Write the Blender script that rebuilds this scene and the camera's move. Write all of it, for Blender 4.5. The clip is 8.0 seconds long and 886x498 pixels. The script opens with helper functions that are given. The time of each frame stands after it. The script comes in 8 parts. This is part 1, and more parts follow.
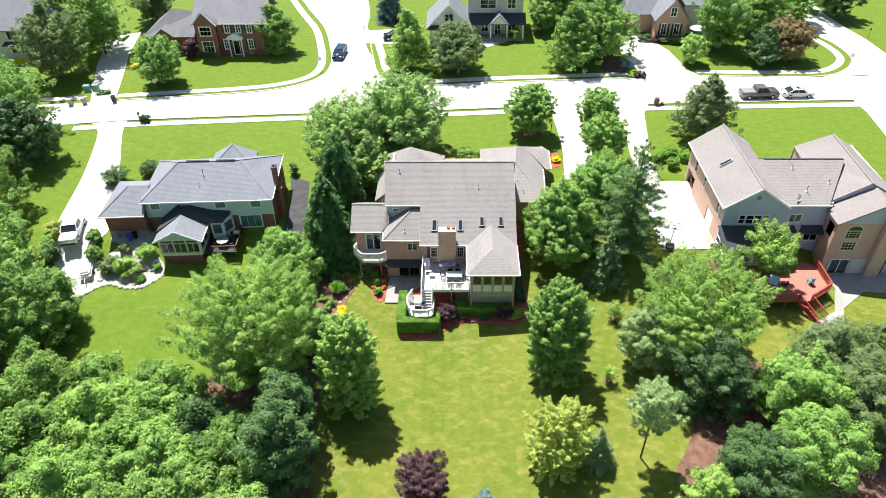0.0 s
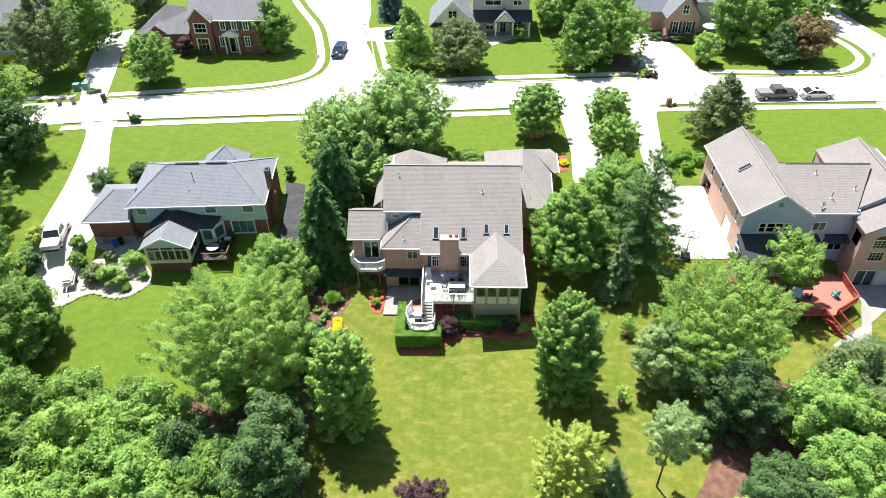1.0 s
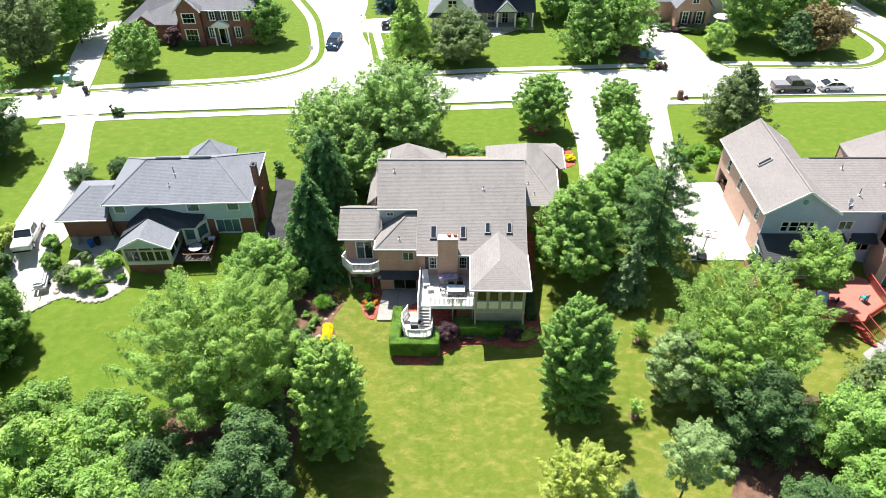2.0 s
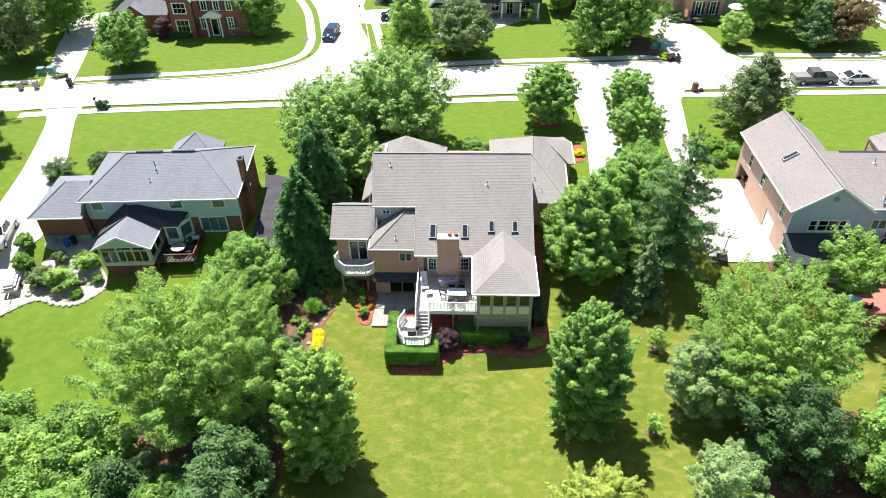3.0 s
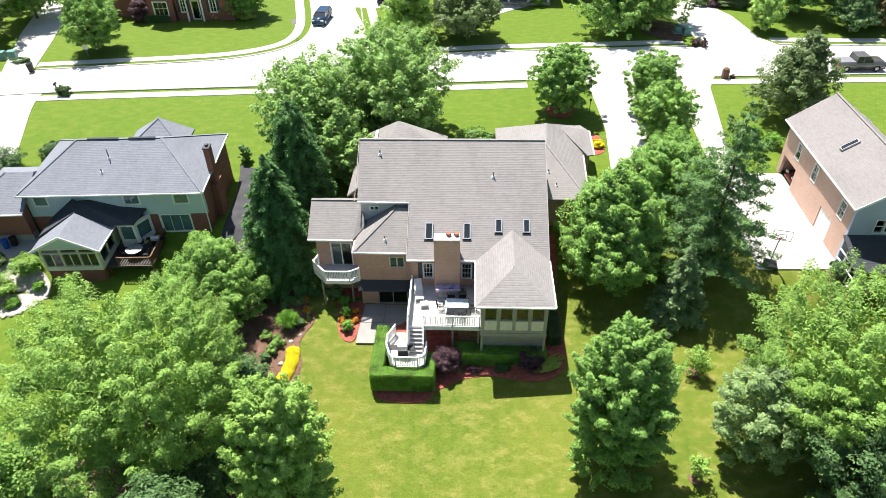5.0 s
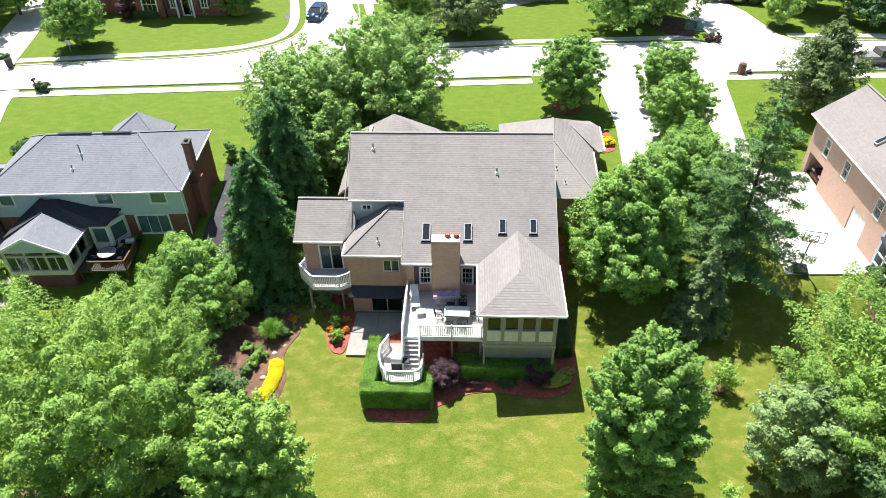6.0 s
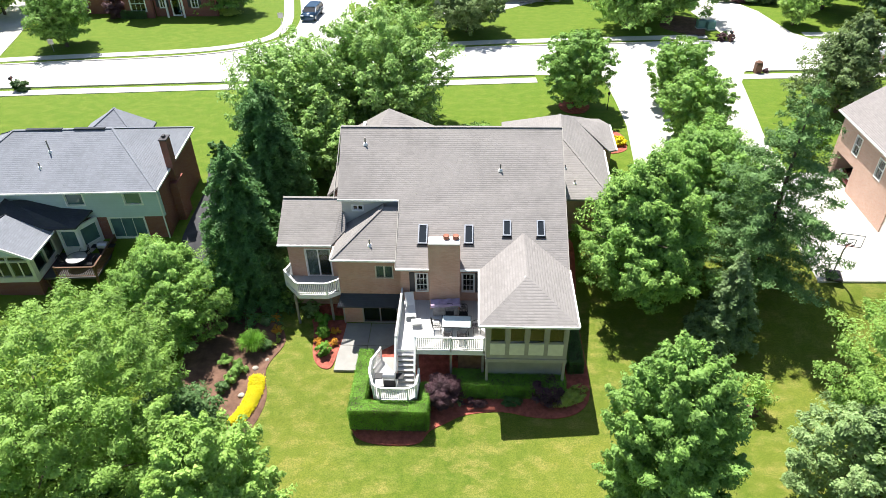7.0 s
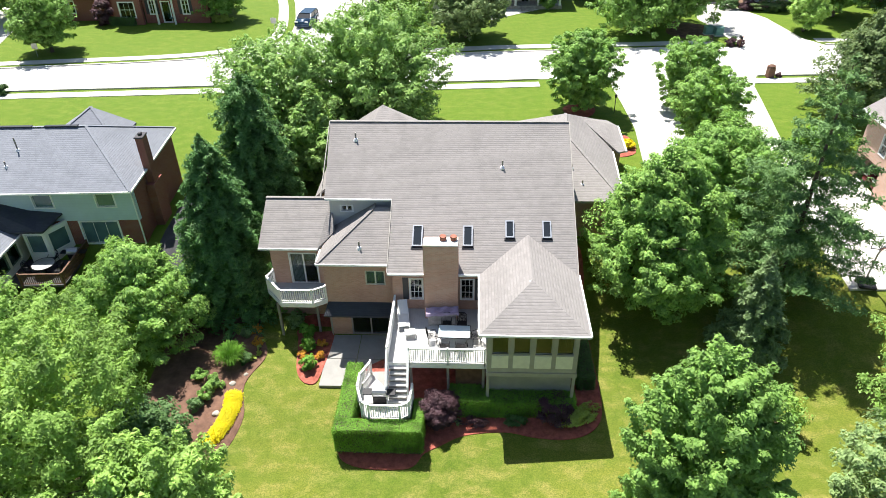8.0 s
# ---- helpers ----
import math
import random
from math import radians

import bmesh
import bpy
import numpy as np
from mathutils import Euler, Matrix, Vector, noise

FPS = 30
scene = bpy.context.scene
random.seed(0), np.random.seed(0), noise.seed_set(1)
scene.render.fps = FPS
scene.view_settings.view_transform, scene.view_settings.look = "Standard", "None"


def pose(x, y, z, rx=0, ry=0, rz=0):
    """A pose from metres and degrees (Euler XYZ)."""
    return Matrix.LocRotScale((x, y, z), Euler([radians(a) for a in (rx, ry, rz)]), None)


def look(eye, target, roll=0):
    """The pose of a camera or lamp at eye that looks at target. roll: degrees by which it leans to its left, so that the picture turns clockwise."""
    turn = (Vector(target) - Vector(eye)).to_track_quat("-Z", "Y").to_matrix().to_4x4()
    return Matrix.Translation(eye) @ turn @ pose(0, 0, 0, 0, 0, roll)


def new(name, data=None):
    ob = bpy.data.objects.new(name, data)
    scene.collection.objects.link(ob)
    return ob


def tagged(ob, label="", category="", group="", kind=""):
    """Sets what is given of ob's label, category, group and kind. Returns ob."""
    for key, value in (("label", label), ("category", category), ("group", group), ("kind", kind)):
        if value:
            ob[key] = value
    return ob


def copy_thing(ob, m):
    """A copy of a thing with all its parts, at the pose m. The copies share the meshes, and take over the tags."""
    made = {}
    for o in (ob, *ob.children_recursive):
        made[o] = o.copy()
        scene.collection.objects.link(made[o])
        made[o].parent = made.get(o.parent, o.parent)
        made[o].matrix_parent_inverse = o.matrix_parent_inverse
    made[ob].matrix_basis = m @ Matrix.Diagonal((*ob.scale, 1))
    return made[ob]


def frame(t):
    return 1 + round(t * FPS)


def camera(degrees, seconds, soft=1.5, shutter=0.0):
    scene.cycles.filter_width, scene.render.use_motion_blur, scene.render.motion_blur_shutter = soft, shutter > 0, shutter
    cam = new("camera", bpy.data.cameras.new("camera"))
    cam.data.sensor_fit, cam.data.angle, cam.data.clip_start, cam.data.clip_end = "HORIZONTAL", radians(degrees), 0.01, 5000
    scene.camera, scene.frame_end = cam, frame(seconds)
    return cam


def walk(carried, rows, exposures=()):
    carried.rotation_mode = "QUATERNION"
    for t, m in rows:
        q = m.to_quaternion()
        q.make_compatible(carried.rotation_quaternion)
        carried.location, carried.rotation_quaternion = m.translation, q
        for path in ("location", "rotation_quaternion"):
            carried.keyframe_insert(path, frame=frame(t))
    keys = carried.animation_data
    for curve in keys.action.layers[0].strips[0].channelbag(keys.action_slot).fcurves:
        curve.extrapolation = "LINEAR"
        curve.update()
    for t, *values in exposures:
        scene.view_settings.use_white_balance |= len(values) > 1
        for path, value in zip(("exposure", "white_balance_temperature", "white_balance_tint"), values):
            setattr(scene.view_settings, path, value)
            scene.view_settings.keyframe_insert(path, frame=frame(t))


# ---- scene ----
cam = camera(66.5, 8.0, soft=0.65)
PATH = [
    (0, (0.348, -2.377, 48.816), (0.308, -0.824, 47.557), -0.8),
    (0.5, (0.382, -0.439, 47.951), (0.336, 1.114, 46.691), -0.8),
    (1, (0.415, 1.517, 46.856), (0.365, 3.07, 45.597), -0.8),
    (1.5, (0.458, 3.506, 45.389), (0.408, 5.058, 44.129), -0.8),
    (3, (0.729, 9.215, 40.612), (0.666, 10.77, 39.355), -1.0),
    (3.5, (0.719, 11.097, 39.161), (0.655, 12.653, 37.905), -0.9),
    (4, (0.798, 12.925, 37.647), (0.728, 14.482, 36.392), -1.0),
    (4.5, (0.829, 14.735, 36.092), (0.757, 16.294, 34.842), -1.0),
    (6, (0.933, 19.782, 31.257), (0.853, 21.364, 30.037), -1.1),
    (6.5, (0.944, 21.342, 29.709), (0.861, 22.935, 28.503), -1.1),
    (7, (0.95, 22.809, 28.102), (0.866, 24.417, 26.916), -1.1),
    (7.5, (1.038, 24.05, 26.546), (0.95, 25.677, 25.386), -1.1),
    (8, (1.003, 25.151, 24.974), (0.918, 26.798, 23.844), -1.0),
]
walk(cam, [(t, look(eye, target, roll)) for t, eye, target, roll in PATH])

# ---- light ----
SUN = Vector((-1.45, 2.7, 6.3)).normalized()
sun = new("sun", bpy.data.lights.new("sun", "SUN"))
sun.data.energy, sun.data.angle, sun.data.color = 5.0, radians(0.53), (1.0, 0.96, 0.9)
sun.matrix_world = Matrix.Translation((0, 60, 120)) @ SUN.to_track_quat("Z", "Y").to_matrix().to_4x4()
world = bpy.data.worlds.new("world")
scene.world = world
world.use_nodes = True
sky = world.node_tree.nodes.new("ShaderNodeTexSky")
sky.sky_type, sky.sun_disc = "NISHITA", False
sky.sun_elevation, sky.sun_rotation = math.asin(SUN.z), math.atan2(SUN.x, SUN.y)
world.node_tree.nodes["Background"].inputs["Strength"].default_value = 0.07
world.node_tree.links.new(sky.outputs["Color"], world.node_tree.nodes["Background"].inputs["Color"])
scene.view_settings.exposure = 1.06


# ---- materials ----
class Nodes:
    """A node material under construction."""

    def __init__(self, name):
        self.mat = bpy.data.materials.new(name)
        self.mat.use_nodes = True
        self.tree = self.mat.node_tree
        self.shader = self.tree.nodes["Principled BSDF"]
        self.out = self.tree.nodes["Material Output"]
        self.place = self.node("ShaderNodeNewGeometry").outputs["Position"]

    def node(self, kind, **settings):
        n = self.tree.nodes.new(kind)
        for key, value in settings.items():
            if key in n.inputs:
                self.feed(value, n.inputs[key])
        return n

    def feed(self, value, socket):
        if hasattr(value, "is_linked"):
            self.tree.links.new(value, socket)
        else:
            socket.default_value = value

    def noise(self, scale, detail=3.0, vector=None, rough=0.6):
        n = self.node("ShaderNodeTexNoise", Scale=scale, Detail=detail, Roughness=rough)
        self.tree.links.new(vector or self.place, n.inputs["Vector"])
        return n.outputs["Fac"]

    def ramp(self, fac, low, high, a=0.3, b=0.7):
        n = self.node("ShaderNodeMapRange")
        self.feed(fac, n.inputs[0])
        for i, v in enumerate((a, b, low, high)):
            n.inputs[i + 1].default_value = v
        return n.outputs[0]

    def mix(self, fac, a, b, blend="MIX"):
        n = self.node("ShaderNodeMix")
        n.data_type, n.blend_type = "RGBA", blend
        self.feed(fac, n.inputs[0])
        self.feed(a if hasattr(a, "is_linked") else (*a, 1), n.inputs[6])
        self.feed(b if hasattr(b, "is_linked") else (*b, 1), n.inputs[7])
        return n.outputs[2]

    def scaled(self, vector, s):
        n = self.node("ShaderNodeMapping", Scale=s)
        self.tree.links.new(vector, n.inputs["Vector"])
        return n.outputs["Vector"]

    def bump(self, height, strength, distance=0.02):
        n = self.node("ShaderNodeBump", Strength=strength, Distance=distance)
        self.feed(height, n.inputs["Height"])
        self.tree.links.new(n.outputs["Normal"], self.shader.inputs["Normal"])

    def finish(self, colour, rough=0.8, metal=0.0, spec=0.3):
        self.feed(colour if hasattr(colour, "is_linked") else (*colour, 1), self.shader.inputs["Base Color"])
        self.feed(rough, self.shader.inputs["Roughness"])
        self.shader.inputs["Metallic"].default_value = metal
        self.shader.inputs["Specular IOR Level"].default_value = spec
        return self.mat


def plain(name, colour, rough=0.6, metal=0.0, vary=0.18, scale=3.0, fine=40.0, bump=0.1, spec=0.3):
    """Paint, metal or stone with stains at one scale and grain at another."""
    n = Nodes(name)
    dark = tuple(c * (1 - vary) for c in colour)
    lite = tuple(min(1, c * (1 + vary)) for c in colour)
    c = n.mix(n.ramp(n.noise(scale), 0, 1), dark, lite)
    g = n.noise(fine)
    c = n.mix(n.ramp(g, 0, 0.35), c, dark)
    if bump:
        n.bump(g, bump)
    return n.finish(c, rough, metal, spec)


def shingle(name, colour):
    """Asphalt shingles: courses of tabs, grains and streaks."""
    n = Nodes(name)
    sep = n.node("ShaderNodeSeparateXYZ")
    n.tree.links.new(n.place, sep.inputs[0])
    add = n.node("ShaderNodeMath")
    add.operation = "ADD"
    n.tree.links.new(sep.outputs[0], add.inputs[0]), n.tree.links.new(sep.outputs[1], add.inputs[1])
    com = n.node("ShaderNodeCombineXYZ")
    n.tree.links.new(add.outputs[0], com.inputs[0]), n.tree.links.new(sep.outputs[2], com.inputs[1])
    b = n.node("ShaderNodeTexBrick", Scale=1.0)
    b.inputs["Brick Width"].default_value, b.inputs["Row Height"].default_value = 0.33, 0.075
    b.inputs["Mortar Size"].default_value, b.inputs["Mortar Smooth"].default_value = 0.016, 0.5
    b.inputs["Color1"].default_value = (*[c * 0.92 for c in colour], 1)
    b.inputs["Color2"].default_value = (*[c * 1.07 for c in colour], 1)
    # slightly darker course lines: lap shadows put into the colour
    b.inputs["Mortar"].default_value = (*[c * 0.9 for c in colour], 1)
    n.tree.links.new(com.outputs[0], b.inputs["Vector"])
    streak = n.noise(2.2, 5, n.scaled(n.place, (1.0, 1.0, 3.0)))
    c = n.mix(n.ramp(streak, 0, 0.5, 0.46, 0.68), b.outputs["Color"], tuple(k * 0.7 for k in colour))
    c = n.mix(n.ramp(n.noise(0.35), 0, 0.3), c, tuple(k * 1.18 for k in colour))
    stain = n.noise(1.0, 4, n.scaled(n.place, (0.55, 0.16, 0.25)))
    c = n.mix(n.ramp(stain, 0, 0.35, 0.5, 0.72), c, tuple(k * 0.62 for k in colour))
    grit = n.noise(30)
    c = n.mix(n.ramp(grit, 0, 0.3), c, tuple(k * 0.5 for k in colour))
    n.bump(b.outputs["Fac"], 0.45, -0.02)
    return n.finish(c, 0.92, 0, 0.15)


def brick(name, a, b, mortar):
    n = Nodes(name)
    sep = n.node("ShaderNodeSeparateXYZ")
    n.tree.links.new(n.place, sep.inputs[0])
    add = n.node("ShaderNodeMath")
    add.operation = "ADD"
    n.tree.links.new(sep.outputs[0], add.inputs[0]), n.tree.links.new(sep.outputs[1], add.inputs[1])
    com = n.node("ShaderNodeCombineXYZ")
    n.tree.links.new(add.outputs[0], com.inputs[0]), n.tree.links.new(sep.outputs[2], com.inputs[1])
    t = n.node("ShaderNodeTexBrick", Scale=1.0)
    t.inputs["Brick Width"].default_value, t.inputs["Row Height"].default_value = 0.215, 0.075
    t.inputs["Mortar Size"].default_value = 0.01
    t.inputs["Color1"].default_value, t.inputs["Color2"].default_value, t.inputs["Mortar"].default_value = (*a, 1), (*b, 1), (*mortar, 1)
    n.tree.links.new(com.outputs[0], t.inputs["Vector"])
    c = n.mix(n.ramp(n.noise(0.8), 0, 0.4), t.outputs["Color"], tuple(k * 0.7 for k in a))
    c = n.mix(n.ramp(n.noise(9), 0, 0.35), c, b)
    n.bump(t.outputs["Fac"], 0.4, -0.01)
    return n.finish(c, 0.9, 0, 0.2)


def siding(name, colour):
    """Lapped boards, 0.2 m each."""
    n = Nodes(name)
    sep = n.node("ShaderNodeSeparateXYZ")
    n.tree.links.new(n.place, sep.inputs[0])
    m = n.node("ShaderNodeMath")
    m.operation = "MULTIPLY"
    m.inputs[1].default_value = 5.0
    n.tree.links.new(sep.outputs[2], m.inputs[0])
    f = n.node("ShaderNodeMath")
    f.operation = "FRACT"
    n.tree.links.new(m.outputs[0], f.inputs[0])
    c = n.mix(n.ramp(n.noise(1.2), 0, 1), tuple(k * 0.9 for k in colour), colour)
    # darker band at each lap: the boards' shadow line painted into the colour
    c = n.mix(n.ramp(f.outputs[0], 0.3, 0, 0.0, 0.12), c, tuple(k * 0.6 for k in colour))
    n.bump(f.outputs[0], 0.35, -0.015)
    return n.finish(c, 0.6)


def grass(name):
    n = Nodes(name)
    big = n.noise(0.12, 4)
    mid = n.noise(0.9, 6, n.scaled(n.place, (1.0, 1.5, 1)))
    fine = n.noise(14, 4)
    wave = n.node("ShaderNodeTexWave", Scale=0.33, Distortion=1.2, Detail=2.0)
    wave.inputs["Detail Scale"].default_value = 0.6
    n.tree.links.new(n.place, wave.inputs["Vector"])
    wave2 = n.node("ShaderNodeTexWave", Scale=0.24, Distortion=0.8, Detail=2.0)
    wave2.bands_direction = "Y"
    n.tree.links.new(n.place, wave2.inputs["Vector"])
    c = n.mix(n.ramp(big, 0, 1), (0.092, 0.142, 0.011), (0.195, 0.203, 0.028))
    c = n.mix(n.ramp(mid, 0, 0.75, 0.47, 0.68), c, (0.37, 0.30, 0.095))
    c = n.mix(n.ramp(n.noise(0.35, 5), 0, 0.5, 0.48, 0.72), c, (0.065, 0.14, 0.01))
    c = n.mix(n.ramp(wave.outputs["Fac"], 0, 0.24, 0, 1), c, (0.18, 0.212, 0.027))
    c = n.mix(n.ramp(wave2.outputs["Fac"], 0, 0.16, 0, 1), c, (0.09, 0.175, 0.014))
    c = n.mix(n.ramp(n.noise(3.2, 4), 0, 0.45, 0.4, 0.7), c, (0.2, 0.22, 0.035))
    sep = n.node("ShaderNodeSeparateXYZ")
    n.tree.links.new(n.place, sep.inputs[0])
    lush = n.node("ShaderNodeMath")
    lush.operation = "MAXIMUM"
    n.tree.links.new(n.ramp(sep.outputs[1], 0, 0.75, 62, 70), lush.inputs[0])
    n.tree.links.new(n.ramp(sep.outputs[0], 0.75, 0, -20, -14), lush.inputs[1])
    c = n.mix(lush.outputs[0], c, n.mix(n.ramp(mid, 0, 1), (0.088, 0.18, 0.009), (0.14, 0.222, 0.018)))
    c = n.mix(n.ramp(fine, 0, 0.6, 0.38, 0.62), c, (0.05, 0.09, 0.008))
    n.bump(fine, 0.7, 0.05)
    return n.finish(c, 0.85, 0, 0.2)


def leaf(name, a, b, shade, gloss=0.56):
    """Leaves: each tree and each leaf a little different, crown shade painted in patches, light shining through."""
    n = Nodes(name)
    info = n.node("ShaderNodeObjectInfo")
    geo = n.node("ShaderNodeNewGeometry")
    c = n.mix(geo.outputs["Random Per Island"], a, b)
    # noise patches of the dark colour paint shade between the leaf clumps
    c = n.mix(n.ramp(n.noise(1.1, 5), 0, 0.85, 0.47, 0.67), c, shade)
    c = n.mix(n.ramp(info.outputs["Random"], 0, 0.3, 0, 1), c, a)
    n.finish(c, gloss, 0, 0.24)
    t = n.node("ShaderNodeBsdfTranslucent")
    tint = n.mix(0.5, c, (b[0] * 1.5, b[1] * 1.4, b[2]))
    n.tree.links.new(tint, t.inputs["Color"])
    m = n.node("ShaderNodeMixShader", Fac=0.22)
    n.tree.links.new(n.shader.outputs[0], m.inputs[1])
    n.tree.links.new(t.outputs[0], m.inputs[2])
    n.tree.links.new(m.outputs[0], n.out.inputs["Surface"])
    return n.mat


def glass(name, tint=(0.62, 0.7, 0.7), ior=1.5):
    n = Nodes(name)
    clear = n.node("ShaderNodeBsdfTransparent")
    clear.inputs["Color"].default_value = (*tint, 1)
    gloss = n.node("ShaderNodeBsdfGlossy", Roughness=0.03)
    side = n.node("ShaderNodeLayerWeight")
    power = n.node("ShaderNodeMath")
    power.operation = "POWER"
    power.inputs[1].default_value = 5.0
    n.tree.links.new(side.outputs["Facing"], power.inputs[0])
    f = n.node("ShaderNodeMath")
    f.operation = "MULTIPLY_ADD"
    f.inputs[1].default_value, f.inputs[2].default_value = 0.9, ((ior - 1) / (ior + 1)) ** 2
    n.tree.links.new(power.outputs[0], f.inputs[0])
    m = n.node("ShaderNodeMixShader")
    n.tree.links.new(f.outputs[0], m.inputs[0])
    n.tree.links.new(clear.outputs[0], m.inputs[1])
    n.tree.links.new(gloss.outputs[0], m.inputs[2])
    n.tree.links.new(m.outputs[0], n.out.inputs["Surface"])
    return n.mat


def boards(name, colour, pitch=0.14, axis="X"):
    n = Nodes(name)
    w = n.node("ShaderNodeTexWave", Scale=0.314 / pitch, Distortion=0.0)
    w.bands_direction = axis
    w.wave_profile = "SAW"
    n.tree.links.new(n.place, w.inputs["Vector"])
    c = n.mix(n.ramp(n.noise(1.5), 0, 1), tuple(k * 0.85 for k in colour), colour)
    c = n.mix(n.ramp(w.outputs["Fac"], 0.5, 0, 0, 0.1), c, tuple(k * 0.35 for k in colour))
    c = n.mix(n.ramp(n.noise(25), 0, 0.3), c, tuple(k * 0.7 for k in colour))
    n.bump(w.outputs["Fac"], 0.2)
    return n.finish(c, 0.7)


GRASS = grass("lawn grass")
CONCRETE = plain("pale concrete", (0.56, 0.54, 0.5), 0.9, vary=0.1, scale=0.6, fine=12)
ROADWAY = plain("bleached roadway concrete", (0.6, 0.585, 0.56), 0.9, vary=0.08, scale=0.25, fine=8)
PATIO = plain("grey patio concrete", (0.312, 0.305, 0.286), 0.9, vary=0.15, scale=0.9, fine=15)
ASPHALT = plain("asphalt", (0.06, 0.06, 0.065), 0.9, vary=0.3, scale=1, fine=25)
MULCH = plain("red bark mulch", (0.365, 0.104, 0.074), 0.95, vary=0.4, scale=3, fine=22, bump=1.0)
SOIL = plain("brown earth and bark", (0.17, 0.095, 0.066), 0.95, vary=0.4, scale=1.5, fine=14, bump=1.0)
GRAVEL = plain("pale gravel and stone", (0.45, 0.42, 0.37), 0.95, vary=0.35, scale=2.5, fine=12, bump=1.0)
STONE = plain("garden stone", (0.4, 0.37, 0.32), 0.9, vary=0.3, scale=3, fine=15, bump=0.6)
ROOF_TAN = shingle("taupe asphalt shingles", (0.292, 0.274, 0.264))
ROOF_GREY = shingle("grey asphalt shingles", (0.232, 0.246, 0.278))
ROOF_BROWN = shingle("brown grey asphalt shingles", (0.285, 0.262, 0.254))
ROOF_BLUE = shingle("blue grey asphalt shingles", (0.24, 0.24, 0.262))
ROOF_DARK = shingle("charcoal asphalt shingles", (0.07, 0.075, 0.085))
BRICK_TAN = brick("tan brick", (0.49, 0.28, 0.205), (0.61, 0.375, 0.285), (0.53, 0.42, 0.35))
BRICK_RED = brick("dark red brick", (0.235, 0.075, 0.058), (0.30, 0.105, 0.08), (0.3, 0.22, 0.18))
BROWNBRICK = brick("brown brick", (0.15, 0.075, 0.05), (0.2, 0.1, 0.07), (0.2, 0.16, 0.13))
BRICK_ROSE = brick("rose brick", (0.56, 0.35, 0.275), (0.63, 0.41, 0.33), (0.6, 0.5, 0.43))
SIDE_MINT = siding("pale green grey siding", (0.55, 0.655, 0.70))
SIDE_BLUE = siding("blue grey siding", (0.47, 0.52, 0.68))
SIDE_GREY = siding("warm grey siding", (0.58, 0.57, 0.56))
SIDE_TAUPE = siding("taupe siding", (0.62, 0.575, 0.51))
WHITE = plain("white paint", (0.84, 0.835, 0.82), 0.5, vary=0.06, bump=0.03)
CREAM = plain("cream paint", (0.74, 0.71, 0.61), 0.55, vary=0.08, bump=0.03)
TAUPE = plain("taupe paint", (0.37, 0.35, 0.315), 0.55, vary=0.1, bump=0.03)
SHUTTER = plain("dark shutter paint", (0.06, 0.055, 0.06), 0.5, vary=0.1)
# near-black colour that stands in for the lack of light inside rooms
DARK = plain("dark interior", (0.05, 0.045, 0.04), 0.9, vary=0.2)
BLACK = plain("black metal", (0.02, 0.02, 0.022), 0.4, 0.3, vary=0.2)
STEEL = plain("galvanised steel", (0.45, 0.45, 0.46), 0.4, 0.7, vary=0.15)
CLAY = plain("clay chimney pot", (0.34, 0.14, 0.095), 0.85, vary=0.2)
DECK_GREY = boards("pale weathered deck boards", (0.6, 0.59, 0.57), 0.14, "X")
DECK_WALL = boards("grey weathered deck boards", (0.5, 0.5, 0.5), 0.14, "Y")
DECK_RED = boards("red stained deck boards", (0.47, 0.17, 0.13), 0.14, "X")
REDWOOD = plain("red stained wood", (0.4, 0.075, 0.055), 0.6, vary=0.2)
BROWNWOOD = plain("brown stained wood", (0.14, 0.075, 0.045), 0.7, vary=0.3)
GREYWOOD = plain("weathered wood", (0.3, 0.27, 0.24), 0.8, vary=0.25)
BARK = plain("bark", (0.13, 0.1, 0.075), 0.95, vary=0.35, scale=4, fine=20, bump=1.0)
GLASS = glass("window glass")
# opaque teal pane: the sky's reflection in the glass is put into its colour
SKYPANE = plain("pane with painted sky reflection", (0.10, 0.17, 0.185), 0.12, vary=0.25, scale=1.5, fine=3, bump=0, spec=0.7)
SCREEN = glass("dark insect screen", (0.3, 0.36, 0.42), 1.7)
CLEAR = glass("clear acrylic", (0.93, 0.95, 0.95), 1.2)
CURTAIN = plain("pale curtain", (0.5, 0.49, 0.45), 0.8, vary=0.1)
CUSHION = plain("white fabric", (0.75, 0.74, 0.72), 0.8, vary=0.06)
TABLEGLASS = plain("frosted table glass", (0.55, 0.66, 0.68), 0.15, vary=0.05, bump=0)
LILAC = plain("faded lilac cloth", (0.42, 0.33, 0.46), 0.7, vary=0.3)
FRAMEGREY = plain("blue grey metal frame", (0.3, 0.325, 0.37), 0.5, 0.2, vary=0.1)
COVER = plain("grey weathered cabinet board", (0.23, 0.225, 0.24), 0.75, vary=0.35, scale=4)
TURQUOISE = plain("turquoise plastic", (0.03, 0.35, 0.4), 0.4, vary=0.1)
BLUEPLASTIC = plain("blue plastic", (0.02, 0.1, 0.4), 0.4, vary=0.1)
GREENBOX = plain("green utility box paint", (0.15, 0.3, 0.27), 0.5, vary=0.1)
RUBBER = plain("tyre rubber", (0.02, 0.02, 0.02), 0.8, vary=0.2)
CARGLASS = plain("car glass", (0.02, 0.025, 0.03), 0.06, vary=0.05, bump=0, spec=0.6)
CARWHITE = plain("white car paint", (0.75, 0.75, 0.75), 0.2, vary=0.03, bump=0, spec=0.6)
CARBLUE = plain("blue car paint", (0.025, 0.06, 0.11), 0.2, 0.3, vary=0.05, bump=0, spec=0.6)
